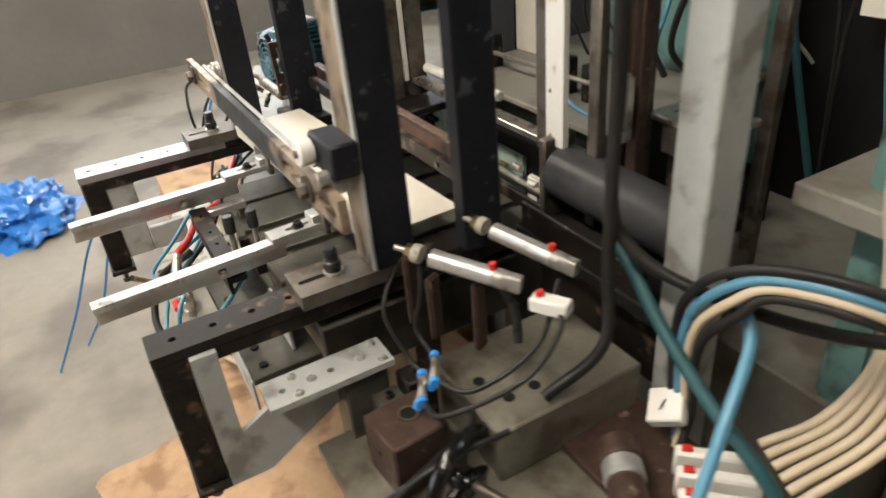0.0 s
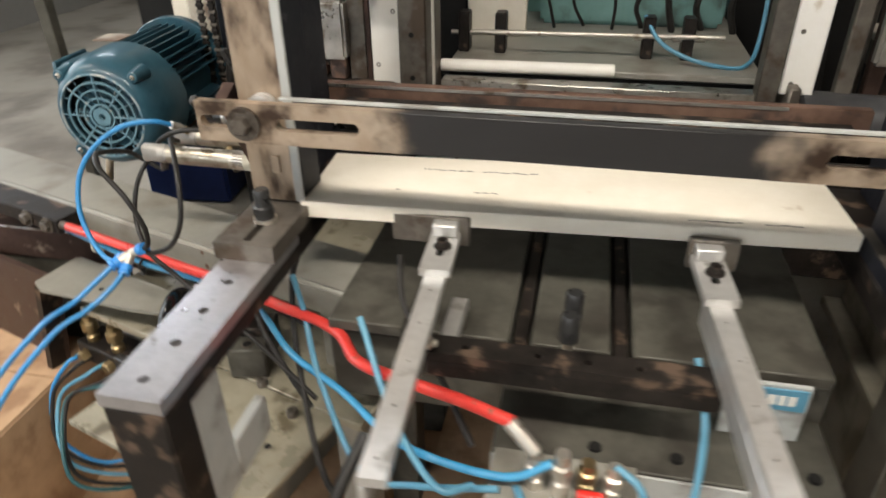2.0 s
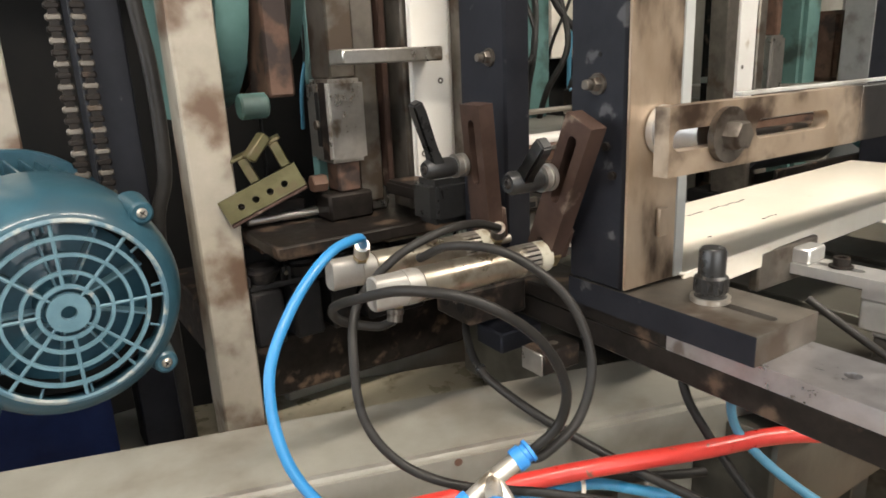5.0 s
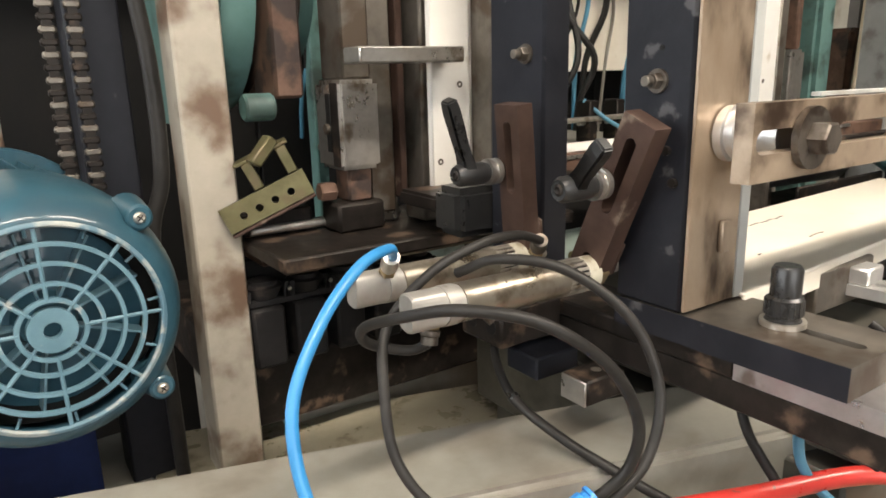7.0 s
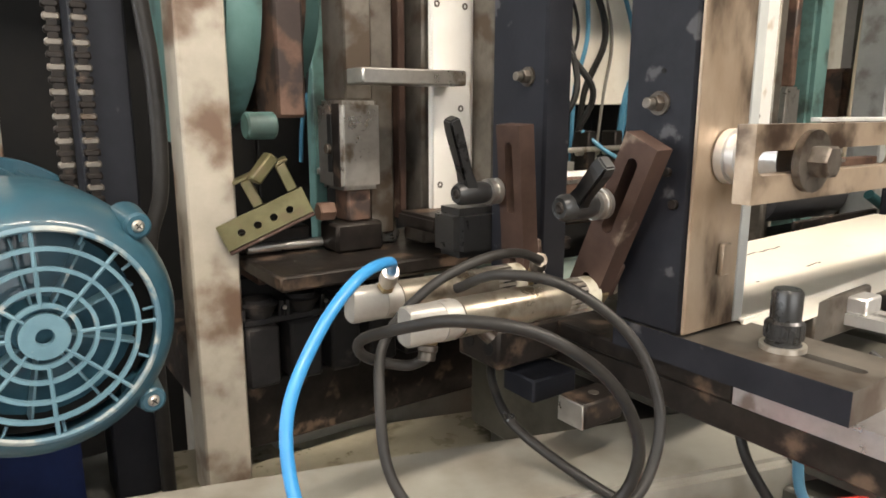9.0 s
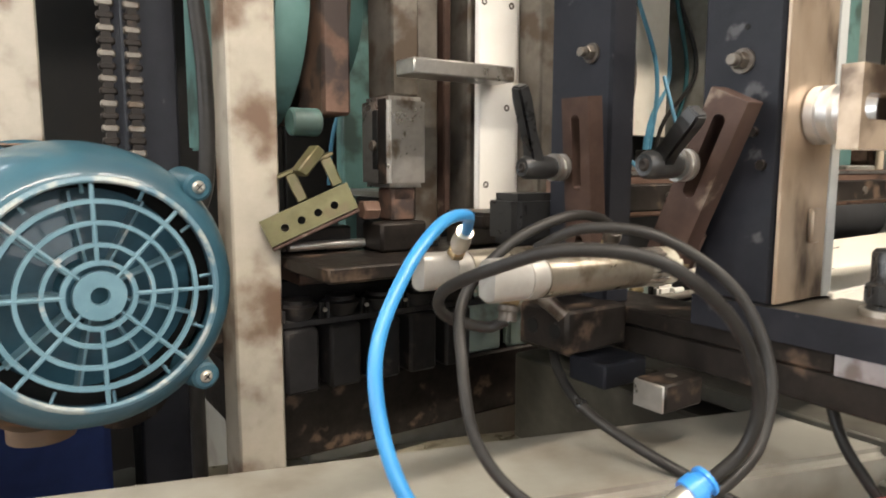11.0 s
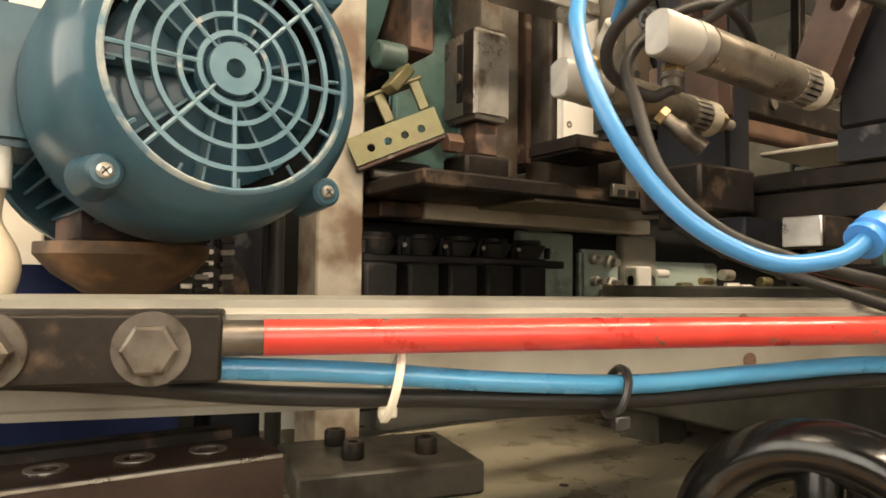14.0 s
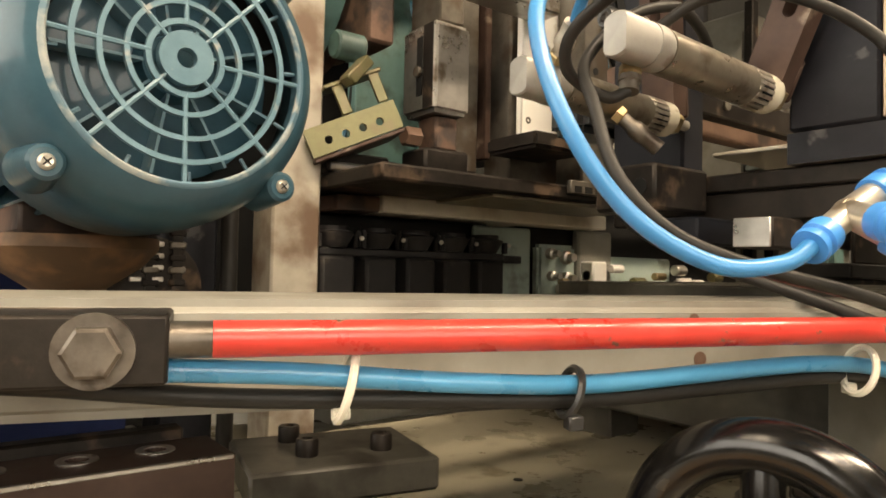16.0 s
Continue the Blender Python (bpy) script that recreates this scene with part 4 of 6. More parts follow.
for k, (s, mt, lab) in enumerate(((-0.035, HOSE_BLUE, "blue"), (-0.01, CABLE, "black"), (0.03, HOSE_PALE, "faded blue"), (0.075, CABLE, "black"), (0.09, HOSE_TEAL, "teal"))):
    solo("valve_hose", tube(N(), [B(s, -0.034, 0.445), B(s - 0.01, -0.07, 0.44), B(s - 0.03 - 0.02 * k, -0.11, 0.38), B(s - 0.02, -0.13 - 0.015 * k, 0.28), B(s + 0.06, -0.10, 0.22), B(s + 0.14, -0.02, 0.24), B(s + 0.15, 0.0296, 0.26)], 0.0042, 8), mt, lab + " air hose drooping from the valve manifold", "hose", "valve hoses")


# ---- the electric motor ----
MC = Vector((-0.902, 0.288, 0.903))
MA = Vector((-0.078, 0.997, 0.0)).normalized()
MU = MA.cross(Vector((0, 0, 1))).normalized()
motor = thing("electric_motor", (MC.x - 0.02, MC.y + 0.25, 0.76), "worn blue finned electric motor with a slotted fan cover", "motor")


def mo(u, a, z):
    """A place on the motor: to its right, along its axis, up."""
    return MC + MU * u + MA * a + Vector((0, 0, z))


cover = part("fan_cover", lathe(N(), mo(0, -0.004, 0), mo(0, 0.2, 0), [(0.0805, 0.004), (0.0815, 0.0), (0.085, 0.001), (0.0925, 0.007), (0.0995, 0.018), (0.1050, 0.034), (0.1085, 0.055), (0.1105, 0.085), (0.1110, 0.128), (0.1075, 0.1285), (0.1055, 0.06), (0.0965, 0.03), (0.0805, 0.012), (0.0805, 0.004)], 64), BLUE_MOTOR, motor, "domed blue fan cover")
part("worn_rim", lathe(N(), mo(0, -0.0052, 0), mo(0, 0.01, 0), [(0.0792, 0.0015), (0.0805, 0.0), (0.0822, 0.0002), (0.0838, 0.0017), (0.082, 0.004), (0.0795, 0.004), (0.0792, 0.0015)], 64), WORN_BLUE, cover, "rim with paint worn to metal")
for r, t in ((0.0665, 0.0017), (0.0515, 0.0016), (0.036, 0.0016), (0.0235, 0.0018)):
    part("grille_ring", lathe(N(), mo(0, -0.0035, 0), mo(0, 0.01, 0), [(r - t, 0), (r + t, 0), (r + t, 0.004), (r - t, 0.004), (r - t, 0)], 56), GRILLE, cover)
part("grille_hub", ring(N(), mo(0, -0.0045, 0), mo(0, 0.003, 0), 0.0065, 0.0175, 32), GRILLE, cover)
for k in range(8):
    a = math.tau * k / 8 + 0.02
    c, s = math.cos(a), math.sin(a)
    if k in (0, 4):
        c, s = math.cos(a - 0.05), math.sin(a - 0.05)
    part("grille_spoke", tube(N(), [mo(c * 0.0225, -0.0022, s * 0.0225), mo(c * 0.0815, -0.0018, s * 0.0815)], 0.00175, 6, straight=True), GRILLE, cover)
for k in range(4):
    a = math.tau * (k + 0.5) / 4
    c, s = math.cos(a), math.sin(a)
    part("hub_web", tube(N(), [mo(c * 0.0165, -0.002, s * 0.0165), mo(c * 0.0225, -0.002, s * 0.0225)], 0.0014, 6, straight=True), GRILLE, cover)
for k in range(36):
    a = math.tau * (k + 0.5) / 36
    c, s = math.cos(a), math.sin(a)
    if k % 3 == 0:
        part("vent_rib", tube(N(), [mo(c * 0.072, 0.004, s * 0.072), mo(c * 0.081, 0.004, s * 0.081)], 0.0014, 5, straight=True), GRILLE, cover)
for su in (-1, 1):
    for sz in (-1, 1):
        p = mo(su * 0.0745, 0.012, sz * 0.0745)
        lug = part("screw_lug", lathe(N(), p - MA * 0.006, p + MA * 0.04, [(0, 0), (0.0085, 0), (0.0108, 0.002), (0.0125, 0.014), (0.016, 0.04), (0, 0.04)], 20), BLUE_MOTOR, cover)
        inner = mo(su * 0.062, 0.03, sz * 0.062)
        head = part("lug_screw", lathe(N(), p - MA * 0.0085, p, [(0, 0.0005), (0.0032, 0.0), (0.0048, 0.0014), (0.0052, 0.003), (0, 0.003)], 16), NICKEL, motor, "cross head screw")
        for q in (0.785, -0.785):
            d1 = (MU * math.cos(q) + Vector((0, 0, 1)) * math.sin(q)) * 0.003
            # Near-black strips paint the shade of the cross recess
            part("recess_shade", tube(N(), [p - MA * 0.0087 - d1, p - MA * 0.0087 + d1], 0.0006, 4, straight=True), DARK, head)
fan = part("fan", lathe(N(), mo(0, 0.02, 0), mo(0, 0.05, 0), [(0, 0), (0.02, 0), (0.024, 0.012), (0.075, 0.02), (0.075, 0.023), (0, 0.023)], 32), BLUE_MOTOR, motor, "cooling fan behind the grille")
for k in range(9):
    a = math.tau * k / 9
    m = aim(mo(0, 0.018, 0), mo(0, 0.1, 0)) @ Matrix.Rotation(a, 4, "Z")
    part("fan_blade", box(N(), 0.02, 0.074, -0.001, 0.001, 0.0, 0.02, 0, m), GRILLE, fan)
# Near-black disc that paints the shade inside the fan cover
part("cover_shade", rod(N(), mo(0, 0.050, 0), mo(0, 0.054, 0), 0.0945, 48), DARK, motor)
body = part("stator", rod(N(), mo(0, 0.0545, 0), mo(0, 0.31, 0), 0.082, 48), BLUE_MOTOR, motor)
for k in range(40):
    a = math.tau * k / 40
    c, s = math.cos(a), math.sin(a)
    if s < -0.9 or abs(s) < 0.3 and c < 0:
        continue
    m = aim(mo(0, 0.1295, 0), mo(0, 0.4, 0)) @ Matrix.Rotation(a, 4, "Z")
    part("cooling_fin", box(N(), 0.081, 0.1065, -0.0013, 0.0013, 0.0, 0.175, 0, m), BLUE_MOTOR, body)
part("end_flange", rod(N(), mo(0, 0.3105, 0), mo(0, 0.335, 0), 0.118, 48), BLUE_MOTOR, motor, "large round end flange")
tbx = part("terminal_box", box(N(), -0.165, -0.083, 0.132, 0.235, -0.045, 0.06, 0.006, Matrix.Translation(MC) @ Matrix(((MU.x, MA.x, 0, 0), (MU.y, MA.y, 0, 0), (0, 0, 1, 0), (0, 0, 0, 1))), 2), BLUE_MOTOR, motor, "blue terminal box")
part("box_lid", box(N(), -0.175, -0.1655, 0.127, 0.24, -0.05, 0.065, 0.003, Matrix.Translation(MC) @ Matrix(((MU.x, MA.x, 0, 0), (MU.y, MA.y, 0, 0), (0, 0, 1, 0), (0, 0, 0, 1)))), BLUE_MOTOR, tbx)
mm = Matrix.Translation(MC) @ Matrix(((MU.x, MA.x, 0, 0), (MU.y, MA.y, 0, 0), (0, 0, 1, 0), (0, 0, 0, 1)))
part("data_plate", box(N(), -0.075, -0.02, 0.137, 0.192, 0.1068, 0.1088, 0.0005, mm), BEIGE, motor, "tan data plate across the fins")
part("gland", tube(N(), [mo(-0.12, 0.15, -0.045), mo(-0.12, 0.15, -0.075)], 0.011, 14, straight=True), PLASTIC_WHITE, motor)
solo("motor_cable", tube(N(), [mo(-0.12, 0.15, -0.07), mo(-0.122, 0.15, -0.10), mo(-0.11, 0.14, -0.135), mo(-0.13, 0.15, -0.19), mo(-0.16, 0.17, -0.26)], 0.0085, 12), BEIGE_CABLE, "beige motor cable hanging from the terminal box", "cable", at=mo(-0.12, 0.11, -0.07))
gear = thing("gearbox", (MC.x - 0.02, MC.y + 0.38, 0.70), "rusty brown and royal blue gearbox under the motor", "gearbox")
part("bowl", lathe(N(), mo(-0.015, 0.22, -0.110), mo(-0.015, 0.22, -0.2), [(0, 0), (0.072, 0), (0.072, 0.010), (0.058, 0.026), (0.03, 0.045), (0.03, 0.06), (0, 0.06)], 32), OCHRE, gear, "rusty brown flange")
part("housing", box(N(), -0.15, 0.065, 0.31, 0.46, -0.34, -0.128, 0.008, mm, 2), ROYAL, gear, "royal blue housing")
part("stand", box(N(), -0.16, 0.13, 0.26, 0.5, -0.903, -0.342, 0.004, mm), GREY, gear)
part("saddle", box(N(), -0.06, 0.04, 0.18, 0.30, -0.1098, -0.08, 0.003, mm), RUST, gear)
chain = thing("drive_chain", (-0.78, 0.62, 0.80), "oily dark roller chain running up beside the post", "chain")
for k in range(52):
    z = 0.72 + k * 0.0135
    for x in (-0.845, -0.818):
        part("link", box(N(), x - 0.009, x + 0.009, 0.6 - 0.004, 0.604, z, z + 0.0085, 0.002), DULL if k % 2 else BLACK_STEEL, chain)
for x in (-0.845, -0.818):
    part("chain_core", box(N(), x - 0.005, x + 0.005, 0.597, 0.603, 0.70, 1.43, 0), BLACK_STEEL, chain)


sp = thing("chain_sprocket", (-0.846, 0.61, 0.70), "black oily chain wheel with bright pins behind the beam", "sprocket")
part("wheel", lathe(N(), (-0.846, 0.60, 0.745), (-0.846, 0.65, 0.745), [(0, 0), (0.052, 0), (0.056, 0.003), (0.056, 0.018), (0.05, 0.02), (0.05, 0.026), (0.056, 0.028), (0.056, 0.044), (0.052, 0.047), (0, 0.047)], 24), BLACK_STEEL, sp)
part("shaft", rod(N(), (-0.846, 0.647, 0.745), (-0.846, 0.70, 0.745), 0.015, 14), DULL, sp)
for k in range(4):
    for dx in (-0.014, 0.008):
        part("pin", box(N(), -0.846 + dx - 0.006, -0.846 + dx + 0.006, 0.5965, 0.5998, 0.752 + 0.0125 * k, 0.7575 + 0.0125 * k, 0.001), NICKEL, sp)


# ---- pneumatic cylinders, levers and hoses at the post ----
def cylinder(p, q, label, knurl=True, group="air cylinders"):
    p, q = Vector(p), Vector(q)
    d = (q - p).normalized()
    length = (q - p).length
    root = thing("air_cylinder", p, label, "cylinder", group)
    r = 0.0150
    barrel = part("barrel", lathe(N(), p + d * 0.045, q, [(0, 0), (r, 0), (r, length - 0.085), (0, length - 0.085)], 32), BARREL if knurl else ALU, root, "dull nickel barrel")
    side = d.cross(Vector((0, 0, 1))).normalized()
    up = side.cross(d).normalized()
    fm = Matrix((( d.x, side.x, up.x, p.x), (d.y, side.y, up.y, p.y), (d.z, side.z, up.z, p.z), (0, 0, 0, 1)))
    clev = N()
    lathe(clev, p + d * 0.0, p + d * 0.03, [(0, 0), (0.0135, 0), (0.0148, 0.0015), (0.0148, 0.03), (0, 0.03)], 32)
    for v in clev.verts:
        w = (v.co - p).dot(side)
        if abs(w) > 0.0085 and (v.co - p).dot(d) < 0.026:
            v.co -= side * (w - math.copysign(0.0085, w))
    part("end_cap", clev, CAP_GREY, root, "flat sided aluminium end cap")
    # Near-black plug through the cap, painted shade of the pin hole
    part("pin_hole_shade", rod(N(), p + d * 0.012 - side * 0.0088, p + d * 0.012 + side * 0.0088, 0.0044, 16), DARK, root)
    part("port_block", lathe(N(), p + d * 0.029, q, [(0, 0), (r + 0.0004, 0), (r + 0.0004, 0.012), (r - 0.0006, 0.0125), (r - 0.0006, 0.0155), (0, 0.0155)], 32), CAP_GREY, root)
    e = q - d * 0.045
    if knurl:
        # Core is near-black, so shade between the ribs is painted
        nose = part("grooved_collar", lathe(N(), e, q, [(0, 0), (r - 0.001, 0), (r - 0.001, 0.022), (0, 0.022)], 30), DARK, root)
        for k in range(20):
            a = math.tau * k / 20
            m = aim(e, q) @ Matrix.Rotation(a, 4, "Z")
            part("groove_rib", box(N(), r - 0.002, r + 0.0004, -0.0014, 0.0014, 0.0, 0.022, 0, m), NICKEL, nose)
    part("nose_ring", lathe(N(), e + d * 0.0222, q, [(0, 0), (r - 0.0008, 0), (r + 0.0003, 0.002), (r + 0.0003, 0.014), (r - 0.003, 0.016), (0, 0.016)], 30), NOSE, root, "cream nose ring")
    part("nose_nut", hexhead(N(), e + d * 0.0385, e + d * 0.050, 0.0125), BRASS, root, "tarnished hex nut")
    part("piston_rod", rod(N(), e + d * 0.05, e + d * 0.07, 0.005, 14), NICKEL, root)
    return root, d, side, up


cylinder((-0.695, 0.111, 0.919), (-0.498, 0.116, 0.914), "nickel plated air cylinder hung on the slotted lever arm")
cylinder((-0.693, 0.200, 0.913), (-0.500, 0.207, 0.909), "nickel plated air cylinder behind the first one")


def elbow(p, q, material=NICKEL, label="small nickel push-in fitting", group="fittings"):
    root = thing("hose_fitting", p, label, "fitting", group)
    d = (Vector(q) - Vector(p)).normalized()
    ln = (Vector(q) - Vector(p)).length
    part("body", lathe(N(), p, q, [(0, 0), (0.0058, 0), (0.0058, ln * 0.35), (0.0075, ln * 0.4), (0.0075, ln * 0.6), (0.0066, ln * 0.65), (0.0066, ln), (0, ln)], 16), material, root)
    part("hex", hexhead(N(), Vector(p) - d * 0.001, Vector(p) + d * 0.006, 0.0075), BRASS, root)
    return root


elbow((-0.664, 0.19, 0.928), (-0.674, 0.165, 0.946))
elbow((-0.528, 0.16, 0.928), (-0.540, 0.142, 0.943), TARNISH)
elbow((-0.668, 0.120, 0.905), (-0.672, 0.118, 0.888), TARNISH)
elbow((-0.592, 0.192, 0.899), (-0.570, 0.168, 0.870), TARNISH)


def lever_arm(base, top, hub, tip, label):
    """A slotted brown arm with a black clamping lever through its slot."""
    base, top, hub, tip = Vector(base), Vector(top), Vector(hub), Vector(tip)
    root = thing("slotted_lever", base, label, "lever arm", "slotted arms")
    d = (top - base).normalized()
    nx = Vector((1, 0, 0))
    nx = (nx - d * nx.dot(d)).normalized()
    w = d.cross(nx)
    m = Matrix(((d.x, w.x, nx.x, base.x), (d.y, w.y, nx.y, base.y), (d.z, w.z, nx.z, base.z), (0, 0, 0, 1)))
    ln = (top - base).length
    part("arm", holed(N(), -0.012, ln, -0.0165, 0.0165, -0.009, 0.009, [(0.0, 0, 0.005, 0), (ln * 0.62, 0, 0.0055, ln * 0.22)], m), BROWN, root, "brown slotted steel plate")
    part("thick_root", box(N(), -0.014, 0.02, -0.016, 0.016, 0.0092, 0.016, 0.003, m), BROWN, root)
    lev = thing("clamping_lever", hub, "black plastic clamping lever through the slotted arm", "lever", "clamping levers")
    at = base + d * (hub - base).dot(d)
    ax = Vector((1, 0, 0))
    part("spring_washer", lathe(N(), hub + ax * 0.036, hub + ax * 0.052, [(0, 0), (0.0125, 0), (0.0125, 0.004), (0.0105, 0.0045), (0.0105, 0.008), (0.0125, 0.0085), (0.0125, 0.0125), (0, 0.0125)], 24), BARE, lev, "bright washers")
    hb = part("hub", lathe(N(), hub, hub + ax * 0.036, [(0, 0.001), (0.008, 0), (0.0105, 0.004), (0.0105, 0.03), (0.009, 0.036), (0, 0.036)], 24), PLASTIC, lev)
    part("hub_screw", lathe(N(), hub - ax * 0.0012, hub + ax * 0.003, [(0, 0.001), (0.003, 0), (0.0048, 0.001), (0.0048, 0.003), (0, 0.003)], 14), BLACK_STEEL, hb)
    h2 = hub + ax * 0.016
    dd = (tip - h2).normalized()
    sd = ax.cross(dd).normalized()
    hm = Matrix(((dd.x, sd.x, dd.cross(sd).x, h2.x), (dd.y, sd.y, dd.cross(sd).y, h2.y), (dd.z, sd.z, dd.cross(sd).z, h2.z), (0, 0, 0, 1)))
    hl = (tip - h2).length
    g = N()
    for a0, a1, r0, r1 in ((0.0, hl * 0.3, 0.0085, 0.0065), (hl * 0.3, hl * 0.85, 0.0065, 0.0072), (hl * 0.85, hl, 0.0072, 0.0062)):
        vs = [g.verts.new(hm @ Vector((a, y * (r0 if a == a0 else r1), z * (r0 if a == a0 else r1) * 0.85))) for a in (a0, a1) for y, z in ((-1, -1), (1, -1), (1, 1), (-1, 1))]
        for f in ((0, 1, 2, 3), (7, 6, 5, 4), (0, 4, 5, 1), (1, 5, 6, 2), (2, 6, 7, 3), (3, 7, 4, 0)):
            g.faces.new([vs[i] for i in f])
    bmesh.ops.remove_doubles(g, verts=g.verts, dist=1e-5)
    bmesh.ops.bevel(g, geom=list(g.edges), offset=0.0015, segments=2, affect="EDGES")
    part("handle", g, PLASTIC, lev, "tapered black handle")


lever_arm((-0.500, 0.117, 0.928), (-0.504, 0.063, 1.046), (-0.566, 0.094, 0.995), (-0.555, 0.058, 1.032), "brown slotted steel arm tilted against the post")
lever_arm((-0.500, 0.214, 0.926), (-0.512, 0.212, 1.056), (-0.569, 0.226, 0.993), (-0.583, 0.214, 1.062), "brown slotted steel arm standing by the rear post")

TEE = Vector((-0.669, -0.012, 0.803))
tee = thing("tee_fitting", TEE, "nickel tee fitting with blue push-in collars", "fitting", "tee fittings")
E1, E2, E3, E4 = Vector((-0.693, -0.009, 0.789)), Vector((-0.645, -0.017, 0.816)), Vector((-0.684, -0.036, 0.796)), Vector((-0.668, -0.036, 0.788))
for e in (E1, E2, E3, E4):
    d = (e - TEE).normalized()
    l = (e - TEE).length
    part("branch", rod(N(), TEE - d * 0.004, e - d * 0.004, 0.0068, 16), NICKEL, tee)
    part("collar", lathe(N(), e - d * 0.007, e + d * 0.008, [(0, 0), (0.0088, 0), (0.0092, 0.002), (0.0092, 0.008), (0.0075, 0.009), (0.0075, 0.012), (0.0092, 0.0125), (0.0088, 0.015), (0, 0.015)], 20), FIT_BLUE, tee, "blue plastic collar")

solo("blue_loop_hose", tube(N(), [(-0.674, 0.163, 0.947), (-0.690, 0.14, 0.960), (-0.728, 0.115, 0.958), (-0.768, 0.093, 0.932), (-0.797, 0.075, 0.89), (-0.799, 0.052, 0.838), (-0.778, 0.032, 0.797), (-0.745, 0.012, 0.776), (-0.715, -0.003, 0.777), E1 - Vector((0.006, 0, 0.003)), E1 + Vector((0.006, -0.001, 0.004))], 0.0041, 14), HOSE_BLUE, "bright blue air hose looped from cylinder to tee", "hose", "air hoses")
solo("blue_drop_hose", tube(N(), [E3, (-0.697, -0.066, 0.783), (-0.712, -0.105, 0.768), (-0.735, -0.16, 0.755), (-0.78, -0.26, 0.68), (-0.85, -0.4, 0.5), (-0.9, -0.52, 0.25), (-0.95, -0.65, 0.006)], 0.0041, 12), HOSE_BLUE, "bright blue air hose hanging from the tee", "hose", "air hoses")
solo("blue_side_hose", tube(N(), [E4, (-0.675, -0.066, 0.773), (-0.692, -0.105, 0.758), (-0.72, -0.16, 0.742), (-0.77, -0.25, 0.66), (-0.86, -0.36, 0.45), (-0.95, -0.45, 0.2), (-1.06, -0.55, 0.006)], 0.0041, 12), HOSE_BLUE, "bright blue air hose hanging beside the other", "hose", "air hoses")
solo("black_loop_hose", tube(N(), [(-0.672, 0.118, 0.889), (-0.685, 0.126, 0.884), (-0.716, 0.130, 0.896), (-0.728, 0.112, 0.916), (-0.722, 0.06, 0.938), (-0.71, 0.02, 0.950), (-0.68, -0.015, 0.945), (-0.64, -0.03, 0.913), (-0.618, -0.034, 0.872), (-0.620, -0.03, 0.84), (-0.636, -0.02, 0.82), E2], 0.0039, 12), CABLE, "black air hose looped from the cylinder to the tee", "hose", "air hoses")
solo("black_arch_hose", tube(N(), [(-0.540, 0.142, 0.943), (-0.575, 0.13, 0.955), (-0.62, 0.12, 0.957), (-0.665, 0.125, 0.94), (-0.70, 0.13, 0.905), (-0.718, 0.106, 0.868), (-0.722, 0.085, 0.825), (-0.705, 0.06, 0.793), (-0.67, 0.03, 0.775), (-0.61, 0.0, 0.76), (-0.54, -0.03, 0.735), (-0.47, -0.05, 0.70), (-0.35, -0.1, 0.64)], 0.0039, 12), CABLE, "black air hose arching over the cylinders", "hose", "air hoses")
solo("black_outer_hose", tube(N(), [(-0.640, 0.125, 0.936), (-0.628, 0.09, 0.952), (-0.60, 0.05, 0.948), (-0.575, 0.01, 0.916), (-0.570, -0.012, 0.87), (-0.59, -0.02, 0.83), (-0.625, -0.02, 0.812), (-0.642, -0.018, 0.813)], 0.0039, 12), CABLE, "black air hose in an outer loop beside the post", "hose", "air hoses")
tc_ = thing("tied_cable", (-0.50, 0.25, 0.835), "black cable with a tie hanging under the bracket", "cable")
part("cable", tube(N(), [(-0.475, 0.28, 0.83), (-0.50, 0.255, 0.823), (-0.534, 0.212, 0.808), (-0.552, 0.163, 0.79), (-0.543, 0.112, 0.771), (-0.522, 0.062, 0.752), (-0.49, 0.01, 0.728), (-0.44, -0.05, 0.695), (-0.36, -0.10, 0.62)], 0.0046, 12), CABLE, tc_)
part("tie", ring(N(), (-0.5515, 0.1655, 0.7912), (-0.5512, 0.1615, 0.7892), 0.0044, 0.0058, 14), PLASTIC, tc_, "black nylon tie")
part("tie_tail", box(N(), -0.0012, 0.0012, -0.0015, 0.0015, 0, 0.011, 0.0004, pose(-0.5555, 0.1635, 0.7925, 20, -35, 0)), PLASTIC, tc_)

# blocks under the rear end of the left bracket
sb2 = thing("steel_foot_block", (-0.51, 0.13, 0.8), "dark steel block with a bright end under the bracket", "block")
part("block", box(N(), -0.517, -0.468, 0.104, 0.136, 0.793, 0.8175, 0.002), BLACK_STEEL, sb2)
# End sheet brighter than the rest of the block
part("end_face", box(N(), -0.5195, -0.5172, 0.1048, 0.1352, 0.7938, 0.8168, 0.0008), BARE, sb2, "bright end face")
part("screw", rod(N(), (-0.49, 0.12, 0.8175), (-0.49, 0.12, 0.8179), 0.005, 12), DULL, sb2)
sb3 = thing("steel_side_block", (-0.51, 0.18, 0.8), "dark painted block under the bracket", "block")
part("block", box(N(), -0.522, -0.466, 0.165, 0.21, 0.797, 0.82, 0.002), NAVY, sb3)
hb = thing("drilled_link", (-0.52, 0.2, 0.83), "black drilled steel link bolted to the bracket", "link")
part("link", box(N(), -0.545, -0.466, 0.19, 0.255, 0.826, 0.866, 0.003), BLACK_STEEL, hb)
for y in (0.205, 0.235):
    # Near-black discs on the link paint the shade of its bores
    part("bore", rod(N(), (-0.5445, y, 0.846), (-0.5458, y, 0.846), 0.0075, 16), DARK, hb)


